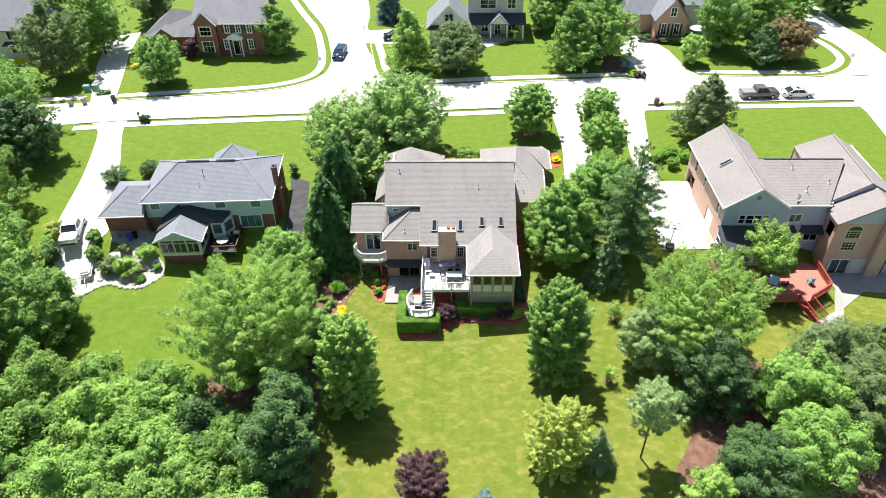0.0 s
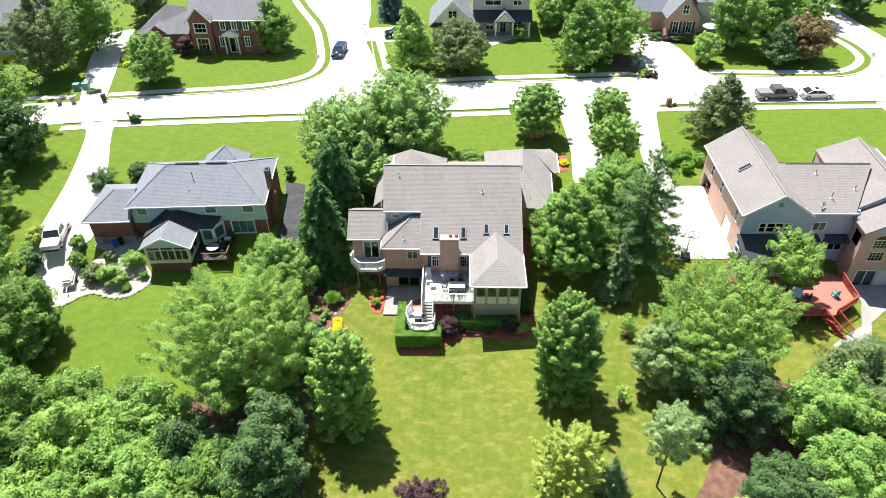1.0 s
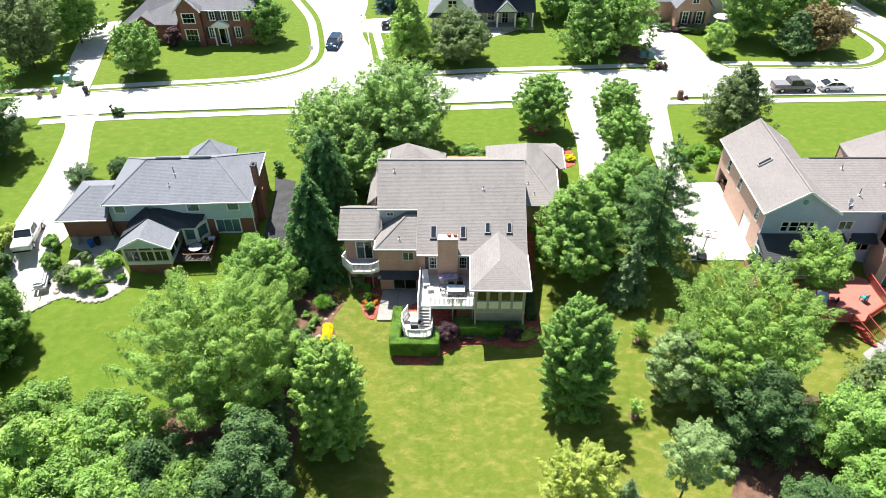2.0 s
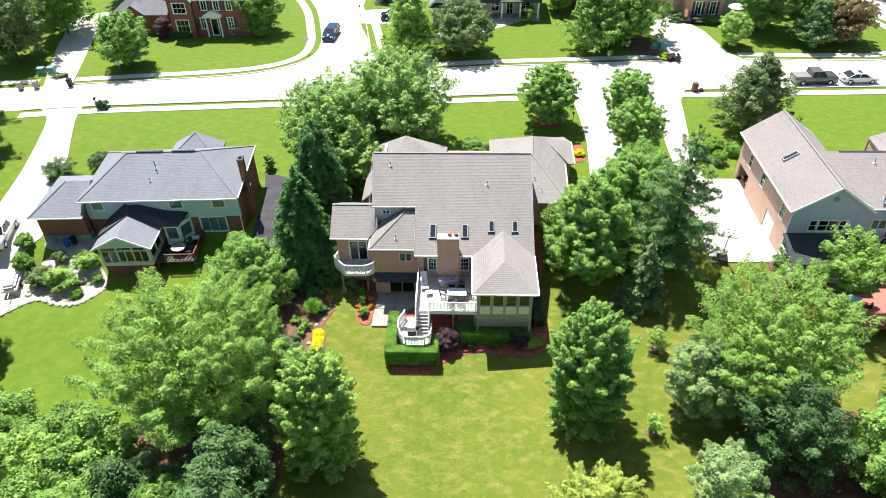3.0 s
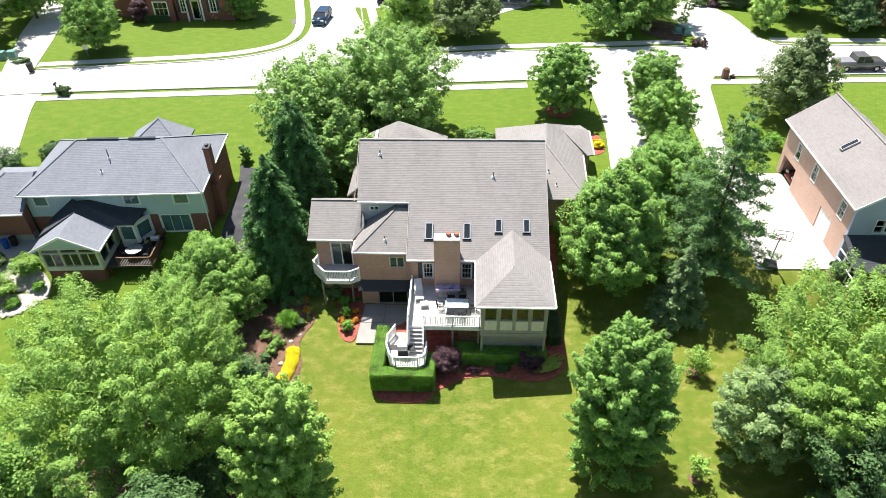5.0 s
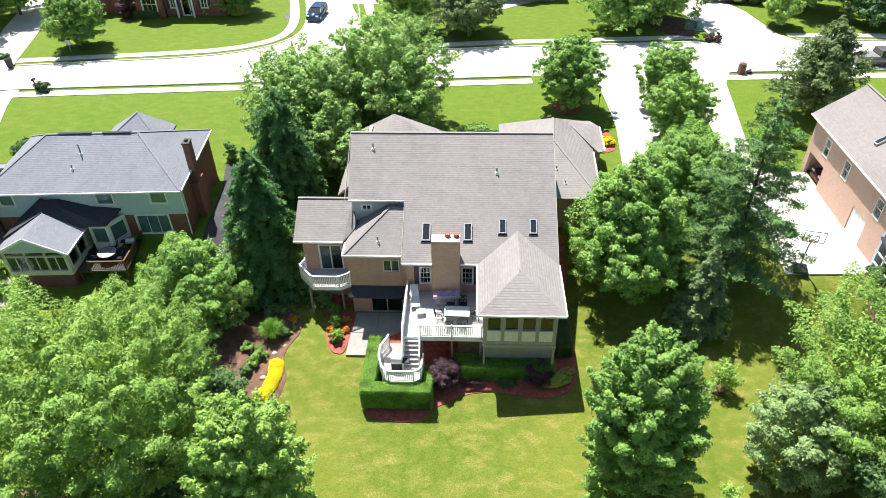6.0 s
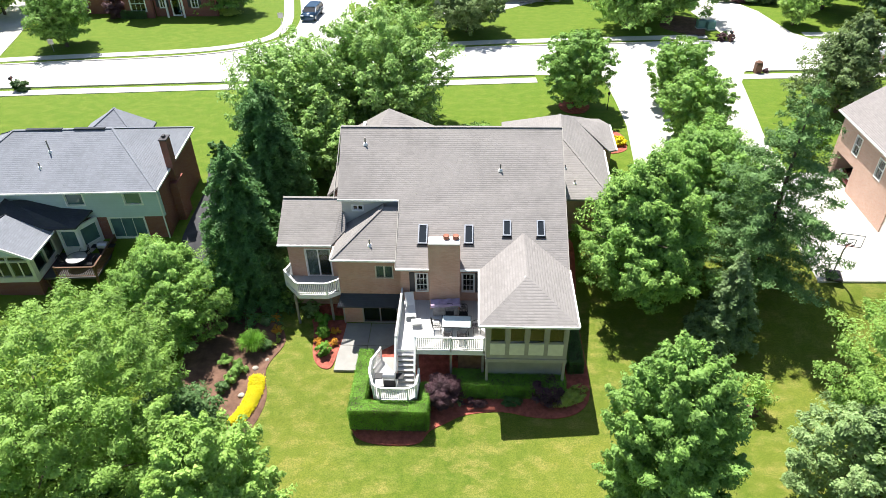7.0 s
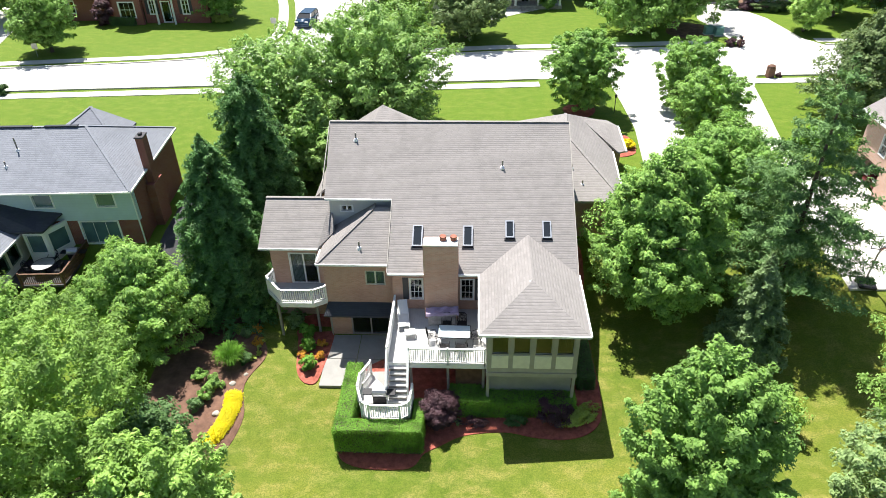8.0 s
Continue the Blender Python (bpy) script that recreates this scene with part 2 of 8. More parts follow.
CARGREY = plain("grey metallic car paint", (0.2, 0.19, 0.18), 0.3, 0.6, vary=0.05, bump=0, spec=0.6)
CARBLACK = plain("black car paint", (0.015, 0.016, 0.02), 0.15, 0.1, vary=0.05, bump=0, spec=0.6)
LAMPGLASS = plain("headlight glass", (0.7, 0.7, 0.7), 0.1, vary=0.05, bump=0, spec=0.6)
TAILRED = plain("red tail light", (0.4, 0.02, 0.02), 0.2, vary=0.05, bump=0)

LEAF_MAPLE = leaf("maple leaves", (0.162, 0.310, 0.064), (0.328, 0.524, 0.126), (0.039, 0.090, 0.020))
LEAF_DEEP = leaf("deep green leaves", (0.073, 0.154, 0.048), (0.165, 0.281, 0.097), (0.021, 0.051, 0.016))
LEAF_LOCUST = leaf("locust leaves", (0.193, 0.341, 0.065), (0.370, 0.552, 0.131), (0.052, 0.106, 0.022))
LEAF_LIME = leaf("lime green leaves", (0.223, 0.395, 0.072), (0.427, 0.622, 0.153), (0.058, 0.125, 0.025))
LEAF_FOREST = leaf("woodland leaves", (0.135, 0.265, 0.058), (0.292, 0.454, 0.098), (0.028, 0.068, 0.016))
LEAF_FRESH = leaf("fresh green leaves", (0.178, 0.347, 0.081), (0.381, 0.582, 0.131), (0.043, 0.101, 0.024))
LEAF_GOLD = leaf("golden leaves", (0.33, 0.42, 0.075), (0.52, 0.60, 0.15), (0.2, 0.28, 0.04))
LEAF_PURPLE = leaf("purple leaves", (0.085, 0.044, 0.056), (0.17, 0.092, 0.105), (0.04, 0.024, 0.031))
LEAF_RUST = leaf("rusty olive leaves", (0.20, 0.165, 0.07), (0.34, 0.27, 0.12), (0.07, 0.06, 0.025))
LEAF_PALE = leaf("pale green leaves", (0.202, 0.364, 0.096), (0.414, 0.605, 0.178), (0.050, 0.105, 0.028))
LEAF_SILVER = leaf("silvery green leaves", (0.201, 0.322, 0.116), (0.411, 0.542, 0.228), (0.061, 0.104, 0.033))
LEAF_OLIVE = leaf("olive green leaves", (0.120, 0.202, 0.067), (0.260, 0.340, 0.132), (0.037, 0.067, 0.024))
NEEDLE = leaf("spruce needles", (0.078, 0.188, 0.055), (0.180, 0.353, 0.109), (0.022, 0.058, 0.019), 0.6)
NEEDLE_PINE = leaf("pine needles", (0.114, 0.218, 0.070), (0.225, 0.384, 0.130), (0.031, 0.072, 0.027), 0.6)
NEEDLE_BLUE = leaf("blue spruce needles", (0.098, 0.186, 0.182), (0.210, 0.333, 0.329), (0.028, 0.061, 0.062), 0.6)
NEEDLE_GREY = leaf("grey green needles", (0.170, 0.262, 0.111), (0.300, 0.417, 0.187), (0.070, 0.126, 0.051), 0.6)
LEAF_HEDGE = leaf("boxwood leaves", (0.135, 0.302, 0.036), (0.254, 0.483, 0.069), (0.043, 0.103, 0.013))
PETAL_YELLOW = leaf("yellow flowers", (0.76, 0.66, 0.01), (0.85, 0.76, 0.02), (0.6, 0.56, 0.02))
PETAL_ORANGE = leaf("orange flowers", (0.6, 0.25, 0.03), (0.7, 0.4, 0.05), (0.2, 0.22, 0.03))


# ---- building blocks ----
def part(name, bm, material, parent=None, label=""):
    """Links a bmesh as one mesh object under a thing or a part."""
    me = bpy.data.meshes.new(name)
    if all(len(e.link_faces) == 2 for e in bm.edges):
        bmesh.ops.recalc_face_normals(bm, faces=bm.faces)
    bm.normal_update()
    bm.to_mesh(me)
    bm.free()
    for m in material if isinstance(material, (list, tuple)) else [material]:
        me.materials.append(m)
    ob = new(name, me)
    ob.parent = parent
    return tagged(ob, label)


def thing(name, label, category, group="", kind="", at=None):
    ob = new(name)
    ob.empty_display_size = 0.3
    if at is not None:
        ob.matrix_world = at
    return tagged(ob, label, category, group, kind)


def shared(name, mesh, parent, m=None, label=""):
    ob = new(name, mesh)
    ob.parent = parent
    if m is not None:
        ob.matrix_basis = m
    return tagged(ob, label)


def box(bm, x0, x1, y0, y1, z0, z1, m=None):
    vs = [bm.verts.new((x, y, z)) for z in (z0, z1) for x, y in ((x0, y0), (x1, y0), (x1, y1), (x0, y1))]
    if m is not None:
        for v in vs:
            v.co = m @ v.co
    for f in ((3, 2, 1, 0), (4, 5, 6, 7), (0, 1, 5, 4), (1, 2, 6, 5), (2, 3, 7, 6), (3, 0, 4, 7)):
        bm.faces.new([vs[i] for i in f])
    return bm


def bevelled(x0, x1, y0, y1, z0, z1, r=0.03, m=None, seg=1):
    bm = box(bmesh.new(), x0, x1, y0, y1, z0, z1)
    bmesh.ops.bevel(bm, geom=bm.edges[:], offset=r, segments=seg, affect="EDGES")
    if m is not None:
        bmesh.ops.transform(bm, matrix=m, verts=bm.verts)
    return bm


def beam(bm, a, b, w, h=None):
    """A straight bar of section w x h from a to b."""
    a, b = Vector(a), Vector(b)
    d = b - a
    m = Matrix.Translation(a) @ d.to_track_quat("Z", "X" if abs(d.z) < 0.9 * d.length else "Y").to_matrix().to_4x4()
    h = h or w
    return box(bm, -h / 2, h / 2, -w / 2, w / 2, 0, d.length, m)


def tube(bm, points, radii, sides=8, cap=True):
    """A round, tapered tube along points."""
    rings = []
    for i, p in enumerate(points):
        p = Vector(p)
        d = Vector(points[min(i + 1, len(points) - 1)]) - Vector(points[max(i - 1, 0)])
        q = d.to_track_quat("Z", "Y")
        rings.append([bm.verts.new(p + q @ Vector((radii[i] * math.cos(a), radii[i] * math.sin(a), 0)))
                      for a in (2 * math.pi * k / sides for k in range(sides))])
    for r, s in zip(rings, rings[1:]):
        for k in range(sides):
            bm.faces.new((r[k], r[(k + 1) % sides], s[(k + 1) % sides], s[k]))
    if cap:
        bm.faces.new(rings[0][::-1]), bm.faces.new(rings[-1])
    return bm


def prism(bm, outline, m, depth):
    """A flat outline (u, v) in the plane of m, given depth along m's z."""
    front = [bm.verts.new(m @ Vector((u, v, 0))) for u, v in outline]
    back = [bm.verts.new(m @ Vector((u, v, depth))) for u, v in outline]
    bm.faces.new(front[::-1])
    bm.faces.new(back)
    k = len(outline)
    for i in range(k):
        bm.faces.new((front[i], front[(i + 1) % k], back[(i + 1) % k], back[i]))
    return bm


def wall_frame(origin, along):
    """The pose of a wall: u along it, v up, and depth into the house (along turned left)."""
    a = Vector((along[0], along[1], 0)).normalized()
    inward = Vector((-a.y, a.x, 0))
    return Matrix(((a.x, 0, inward.x, origin[0]), (a.y, 0, inward.y, origin[1]), (0, 1, 0, origin[2]), (0, 0, 0, 1)))


def wall(parent, m, width, height, holes, material, name="wall", thick=0.25, label=""):
    """A wall with rectangular openings (u0, u1, v0, v1) cut right through."""
    us = sorted({0, width, *[h[0] for h in holes], *[h[1] for h in holes]})
    vs = sorted({0, height, *[h[2] for h in holes], *[h[3] for h in holes]})
    bm = bmesh.new()
    grid = {}

    def vert(u, v):
        if (u, v) not in grid:
            grid[u, v] = bm.verts.new((u, v, 0))
        return grid[u, v]

    for u0, u1 in zip(us, us[1:]):
        for v0, v1 in zip(vs, vs[1:]):
            if any(h[0] <= u0 and u1 <= h[1] and h[2] <= v0 and v1 <= h[3] for h in holes):
                continue
            bm.faces.new([vert(*p) for p in ((u0, v0), (u0, v1), (u1, v1), (u1, v0))])
    ex = bmesh.ops.extrude_face_region(bm, geom=bm.faces[:])
    bmesh.ops.translate(bm, vec=(0, 0, thick), verts=[e for e in ex["geom"] if isinstance(e, bmesh.types.BMVert)])
    bmesh.ops.transform(bm, matrix=m, verts=bm.verts)
    bmesh.ops.recalc_face_normals(bm, faces=bm.faces)
    return part(name, bm, material, parent, label)


def window(parent, m, hole, cols=1, rows=1, material=None, name="window", trim=0.1, curtain=False, label="", pane_mat=None):
    """A framed window in a hole of the wall m: trim, sashes, muntins, a pane and, where drawn, a curtain."""
    material = material or WHITE
    u0, u1, v0, v1 = hole
    bm = bmesh.new()
    for a, b, c, d in ((u0 - trim, u1 + trim, v1, v1 + trim), (u0 - trim, u1 + trim, v0 - trim, v0), (u0 - trim, u0, v0, v1), (u1, u1 + trim, v0, v1)):
        box(bm, a, b, c, d, -0.035, 0.06, m)
    frame_ob = part(name, bm, material, parent, label)
    bm = bmesh.new()
    w = 0.045
    for i in range(cols + 1):
        u = u0 + (u1 - u0) * i / cols
        k = w if i in (0, cols) or cols == 2 else 0.016
        box(bm, max(u0, u - k), min(u1, u + k), v0, v1, 0.03, 0.08, m)
    for i in range(rows + 1):
        v = v0 + (v1 - v0) * i / rows
        k = w * 0.8 if i in (0, rows) or rows == 2 else 0.014
        box(bm, u0, u1, max(v0, v - k), min(v1, v + k), 0.035, 0.075, m)
    part("sash", bm, material, frame_ob)
    pane = part("pane", box(bmesh.new(), u0, u1, v0, v1, 0.05, 0.058, m), pane_mat or GLASS, frame_ob)
    pane.visible_shadow = False
    if curtain:
        bm = bmesh.new()
        n = 24
        top = [bm.verts.new(m @ Vector((u0 + (u1 - u0) * i / n, v1, 0.2 + 0.03 * math.sin(i * 2.3)))) for i in range(n + 1)]
        low = [bm.verts.new(m @ Vector((u0 + (u1 - u0) * i / n, v0, 0.2 + 0.03 * math.sin(i * 2.3)))) for i in range(n + 1)]
        for i in range(n):
            bm.faces.new((top[i], top[i + 1], low[i + 1], low[i]))
        part("curtain", bm, CURTAIN, frame_ob)
    return frame_ob


def roof(parent, faces, material, thick=0.16, name="roof_slope", label=""):
    """Roof planes given by their corners, with thickness below; each plane is a part."""
    for f in faces:
        bm = bmesh.new()
        top = [bm.verts.new(p) for p in f]
        low = [bm.verts.new(Vector(p) - Vector((0, 0, thick))) for p in f]
        bm.faces.new(top), bm.faces.new(low)
        k = len(f)
        for i in range(k):
            bm.faces.new((top[i], top[(i + 1) % k], low[(i + 1) % k], low[i]))
        bmesh.ops.recalc_face_normals(bm, faces=bm.faces)
        part(name, bm, material, parent, label)


def gutter(parent, a, b, material=None):
    bm = beam(bmesh.new(), a, b, 0.14, 0.12)
    return part("gutter", bm, material or WHITE, parent)


def ridge_cap(parent, a, b, material):
    a, b = Vector(a), Vector(b)
    return part("ridge_cap", beam(bmesh.new(), a + Vector((0, 0, 0.02)), b + Vector((0, 0, 0.02)), 0.2, 0.035), material, parent)


POSTS = set()


def railing(parent, a, b, height, material, gap=0.13, post=0.1, ends=(1, 1), slim=0.045):
    """A rail between two points of a deck's edge: posts, rails and single balusters."""
    a, b = Vector(a), Vector(b)
    up = Vector((0, 0, 1))
    bm = beam(bmesh.new(), a + up * height, b + up * height, 0.12, 0.05)
    part("handrail", bm, material, parent)
    part("bottom_rail", beam(bmesh.new(), a + up * 0.12, b + up * 0.12, 0.06, 0.05), material, parent)
    for p, e in ((a, ends[0]), (b, ends[1])):
        key = (round(p.x, 2), round(p.y, 2), round(p.z, 2))
        if e and key not in POSTS:
            POSTS.add(key)
            part("post", box(bmesh.new(), p.x - post / 2, p.x + post / 2, p.y - post / 2, p.y + post / 2, p.z - 0.2, p.z + height + 0.08), material, parent)
    n = max(2, int((b - a).length / gap))
    me = None
    for i in range(1, n):
        p = a.lerp(b, i / n)
        if me is None:
            bm = box(bmesh.new(), -slim / 2, slim / 2, -slim / 2, slim / 2, 0.1, height)
            ob = part("baluster", bm, material, parent)
            me = ob.data
            ob.location = p
        else:
            shared("baluster", me, parent, Matrix.Translation(p))


def level(x, y):
    """Height of the ground: the street's level in front, a storey lower behind the houses."""
    def step(t):
        t = min(1, max(0, t))
        return t * t * (3 - 2 * t)
    left, right = step((-12 - x) / 10), step((x - 9) / 9) * (1 - 1.15 * step((x - 38) / 4))
    start = 56.6 - 0.8 * left - 4.0 * right + 2.6 * left * step((x + 35) / 3)
    width = 6.5
    front = -0.5 * step((90 - y) / 26) - 0.6 * left * step((88 - y) / 22)
    back = -3.05 - (0.85 - 0.095 * min(8, max(0, x - 1))) * step((54 - y) / 8) - 0.3 * step((40 - y) / 30)
    return back + (front - back) * step((y - start) / width)


def sheet(name, outline, material, lift, label, category, cell=1.2, flat=None, parent=None):
    """A slab or bed laid on the ground along an outline."""
    bm = bmesh.new()
    bm.faces.new([bm.verts.new((x, y, 0)) for x, y in outline])
    bmesh.ops.triangulate(bm, faces=bm.faces)
    if flat is None:
        for axis in (0, 1):
            lo, hi = min(p[axis] for p in outline), max(p[axis] for p in outline)
            k = lo + cell
            if axis == 1 and lo > 91 or axis == 0 and min(p[1] for p in outline) > 91:
                continue
            while k < hi:
                co, no = [0, 0, 0], [0, 0, 0]
                co[axis], no[axis] = k, 1
                bmesh.ops.bisect_plane(bm, geom=bm.verts[:] + bm.edges[:] + bm.faces[:], plane_co=co, plane_no=no)
                k += cell
    for v in bm.verts:
        v.co.z = (level(v.co.x, v.co.y) if flat is None else flat) + lift
    bmesh.ops.recalc_face_normals(bm, faces=bm.faces)
    if bm.faces[:] and sum(f.normal.z for f in bm.faces) < 0:
        bmesh.ops.reverse_faces(bm, faces=bm.faces[:])
    ex = bmesh.ops.extrude_face_region(bm, geom=bm.faces[:])
    bmesh.ops.translate(bm, vec=(0, 0, -0.3), verts=[e for e in ex["geom"] if isinstance(e, bmesh.types.BMVert)])
    bmesh.ops.recalc_face_normals(bm, faces=bm.faces)
    ob = part(name, bm, material, parent)
    return tagged(ob, label, category, kind="structure")


def smooth_line(points, n=8, closed=False):
    """Points on a smooth curve through the given ones."""
    out, k = [], len(points)
    for i in range(k if closed else k - 1):
        p = [Vector((*points[(i + j) % k if closed else min(max(i + j, 0), k - 1)], 0)) for j in (-1, 0, 1, 2)]
        for j in range(n):
            t = j / n
            q = 0.5 * (2 * p[1] + (p[2] - p[0]) * t + (2 * p[0] - 5 * p[1] + 4 * p[2] - p[3]) * t * t + (3 * p[1] - p[0] - 3 * p[2] + p[3]) * t ** 3)
            out.append((q.x, q.y))
    return out if closed else out + [tuple(points[-1])]


def resample(line, n):
    d = [0.0]
    for p, q in zip(line, line[1:]):
        d.append(d[-1] + math.dist(p, q))
    t = np.linspace(0, d[-1], n)
    return list(zip(np.interp(t, d, [p[0] for p in line]), np.interp(t, d, [p[1] for p in line])))


def ribbon(name, left, right, material, lift, label, category, n=90, across=1):
    """A strip of ground between two lines."""
    left, right = resample(left, n), resample(right, n)
    bm = bmesh.new()
    rows = []
    for p, q in zip(left, right):
        row = []
        for k in range(across + 1):
            f = k / across
            x, y = p[0] + (q[0] - p[0]) * f, p[1] + (q[1] - p[1]) * f
            row.append(bm.verts.new((x, y, level(x, y) + lift)))
        rows.append(row)
    for r, s in zip(rows, rows[1:]):
        for k in range(across):
            bm.faces.new((r[k], r[k + 1], s[k + 1], s[k]))
    bmesh.ops.recalc_face_normals(bm, faces=bm.faces)
    if sum(f.normal.z for f in bm.faces) < 0:
        bmesh.ops.reverse_faces(bm, faces=bm.faces[:])
    ex = bmesh.ops.extrude_face_region(bm, geom=bm.faces[:])
    bmesh.ops.translate(bm, vec=(0, 0, -0.3), verts=[e for e in ex["geom"] if isinstance(e, bmesh.types.BMVert)])
    bmesh.ops.recalc_face_normals(bm, faces=bm.faces)
    return tagged(part(name, bm, material), label, category, kind="structure")


# ---- ground ----
xs = np.concatenate([np.linspace(-900, -110, 12), np.arange(-100, 101, 1.5), np.linspace(110, 900, 12)])
ys = np.concatenate([np.linspace(-300, -20, 8), np.arange(-10, 106, 1.5), np.linspace(112, 1500, 16)])
bm = bmesh.new()
rows_ = [[bm.verts.new((x, y, level(x, y) + 0.05 * noise.noise(Vector((x * 0.12, y * 0.12, 3))) * (1 if y < 60 else 0))) for x in xs] for y in ys]
for r, s in zip(rows_, rows_[1:]):
    for i in range(len(xs) - 1):
        f = bm.faces.new((r[i], r[i + 1], s[i + 1], s[i]))
        f.smooth = True
tagged(part("ground", bm, GRASS), "mown green lawn with dry patches and mowing stripes", "lawn", kind="structure")

# ---- roads, pavements and driveways ----
NEAR = [(-140, 76.5), (-90, 83.0), (-57, 87.6), (-47.5, 88.8), (-34.8, 89.8), (-21.1, 90.8), (-3.0, 91.7), (7.5, 92.5), (32.9, 93.7), (43.5, 94.2), (61.9, 94.8), (100, 95.5), (160, 96)]
FAR = [(-140, 82), (-90, 90.5), (-54, 95.0), (-45.7, 96.2), (-36.9, 97.3), (-21, 98.7), (-5.1, 100.0), (4.2, 101.0), (18.2, 102.0), (29.3, 102.8), (41, 103.4), (60, 103.4), (100, 104.5), (160, 105)]
ribbon("road", smooth_line(NEAR), smooth_line(FAR), ROADWAY, 0.03, "wide sunlit pale concrete street", "road")
left = [(-36, 97.3), (-29.8, 98.7), (-24.7, 101.2), (-22.0, 104.7), (-21.5, 109.8), (-22.9, 117.3), (-25.2, 125.6), (-30.0, 136), (-36, 150), (-46, 175)]
right = [(-2, 100.2), (-5.1, 100.1), (-10.7, 101.8), (-13.2, 105.5), (-14.4, 110.9), (-16.5, 118), (-17.0, 125.5), (-17.4, 134.7), (-20, 148), (-28, 178)]
ribbon("road", smooth_line(left), smooth_line(right), ROADWAY, 0.034, "pale concrete side street joining the main street", "road")
left = [(52, 103.0), (60.2, 103.1), (64.6, 105.0), (67.9, 108.6), (68.9, 112.6), (68.2, 117.7), (66.7, 121.7), (68, 128), (66, 150)]
right = [(88, 104.0), (80, 106), (76, 111), (75.0, 118.9), (73.5, 127), (73, 135), (74, 150)]
ribbon("road", smooth_line(left), smooth_line(right), ROADWAY, 0.034, "pale concrete side street curving round a corner lawn", "road")


def shifted(line, d):
    out = []
    for i, (x, y) in enumerate(line):
        a, b = line[max(i - 1, 0)], line[min(i + 1, len(line) - 1)]
        t = Vector((b[0] - a[0], b[1] - a[1])).normalized()
        out.append((x - t.y * d, y + t.x * d))
    return out


def pavement(line, inner, outer, label):
    line = smooth_line(line)
    ribbon("pavement", shifted(line, inner), shifted(line, outer), CONCRETE, 0.06, label, "sidewalk")


def kerb(line, side, label):
    line = smooth_line(line)
    ribbon("kerb", shifted(line, 0.0), shifted(line, side * 0.16), CONCRETE, 0.14, label, "kerb")


pavement(NEAR[2:8], -0.8, -2.1, "pale concrete sidewalk along the front lawns")
pavement([(28.6, 93.6), *NEAR[9:11]], -0.9, -2.2, "pale concrete sidewalk along the front lawns")
pavement([(-140, 80), (-90, 90.5), (-59, 94.3)], 1.2, 2.5, "pale concrete sidewalk across the street")
pavement([(-54.0, 95.0), (-45.7, 96.2), (-36.9, 97.3), (-29.8, 98.7), (-24.7, 101.2), (-22.0, 104.7), (-21.5, 109.8), (-22.9, 117.3), (-25.2, 125.6), (-30.0, 136), (-36, 150)], 1.1, 2.4, "pale concrete sidewalk curving round the corner lawn")
pavement([(-16.8, 122), (-14.4, 110.9), (-13.2, 105.5), (-10.7, 101.8), (-5.1, 100.1), (4.2, 101.0), (18.2, 102.0), (29.0, 102.8)], 1.1, 2.4, "pale concrete sidewalk curving round the lawn")
pavement([(40.5, 103.4), (52, 103.1), (60.2, 103.2), (64.6, 105.0), (67.9, 108.6), (68.9, 112.6), (68.2, 117.7), (66.7, 121.7)], 1.2, 2.5, "pale concrete sidewalk curving round the corner lawn")
pavement([(74, 150), (73, 135), (73.5, 127), (75.0, 118.9)], -0.9, -2.2, "pale concrete sidewalk beside the side street")
for line, side in ((NEAR[2:8], -1), ([(30, 93.6), *NEAR[9:]], -1), ([(-53.5, 95.1), (-45.7, 96.2), (-36.9, 97.3), (-29.8, 98.7), (-24.7, 101.2), (-22.0, 104.7), (-21.5, 109.8), (-22.9, 117.3), (-25.2, 125.6), (-30.0, 136)], 1),
                   ([(-17.0, 125.5), (-14.4, 110.9), (-13.2, 105.5), (-10.7, 101.8), (-5.1, 100.1), (4.2, 101.0), (18.2, 102.0), (29.0, 102.8)], 1), ([(41, 103.5), (52, 103.1), (60.2, 103.2), (64.6, 105.0), (67.9, 108.6), (68.9, 112.6), (68.2, 117.7)], 1)):
    kerb(line, side, "low pale concrete kerb edging the street")

sheet("driveway", [(14.6, 73), (15.2, 80.7), (15.0, 86), (14.6, 92.9), (22.3, 93.2), (19.9, 88.5), (19.3, 80), (18.6, 73)], CONCRETE, 0.05, "sunlit concrete driveway leading to the house", "driveway")
sheet("driveway", [(22.7, 93.3), (30, 93.7), (28.7, 90.5), (27.0, 78), (27.0, 72.5), (30.6, 72.5), (30.6, 58.6), (23.9, 58.5), (24.1, 70), (24.4, 80), (24.6, 89)], CONCRETE, 0.05, "wide sunlit concrete driveway and parking pad", "driveway")
sheet("driveway", [(61.9, 94.6), (62.1, 90.6), (61.6, 83.8), (60.6, 76.0), (66.0, 75.0), (67.0, 84.0), (67.2, 95.0)], CONCRETE, 0.05, "sunlit concrete driveway beside the wide front lawn", "driveway")
sheet("driveway", smooth_line([(-55.5, 88.5), (-52.6, 85), (-50.6, 75.6), (-49.8, 68), (-49.2, 63)], 4) + [(-47.8, 58.5), (-44.2, 54.4), (-41.4, 55.8), (-43.2, 60.4), (-42.3, 62), (-42.2, 69)] + smooth_line([(-44.6, 70), (-46.0, 76), (-48.9, 85), (-49.5, 88.7)], 4), CONCRETE, 0.05, "long sunlit concrete driveway with a parking pad", "driveway")
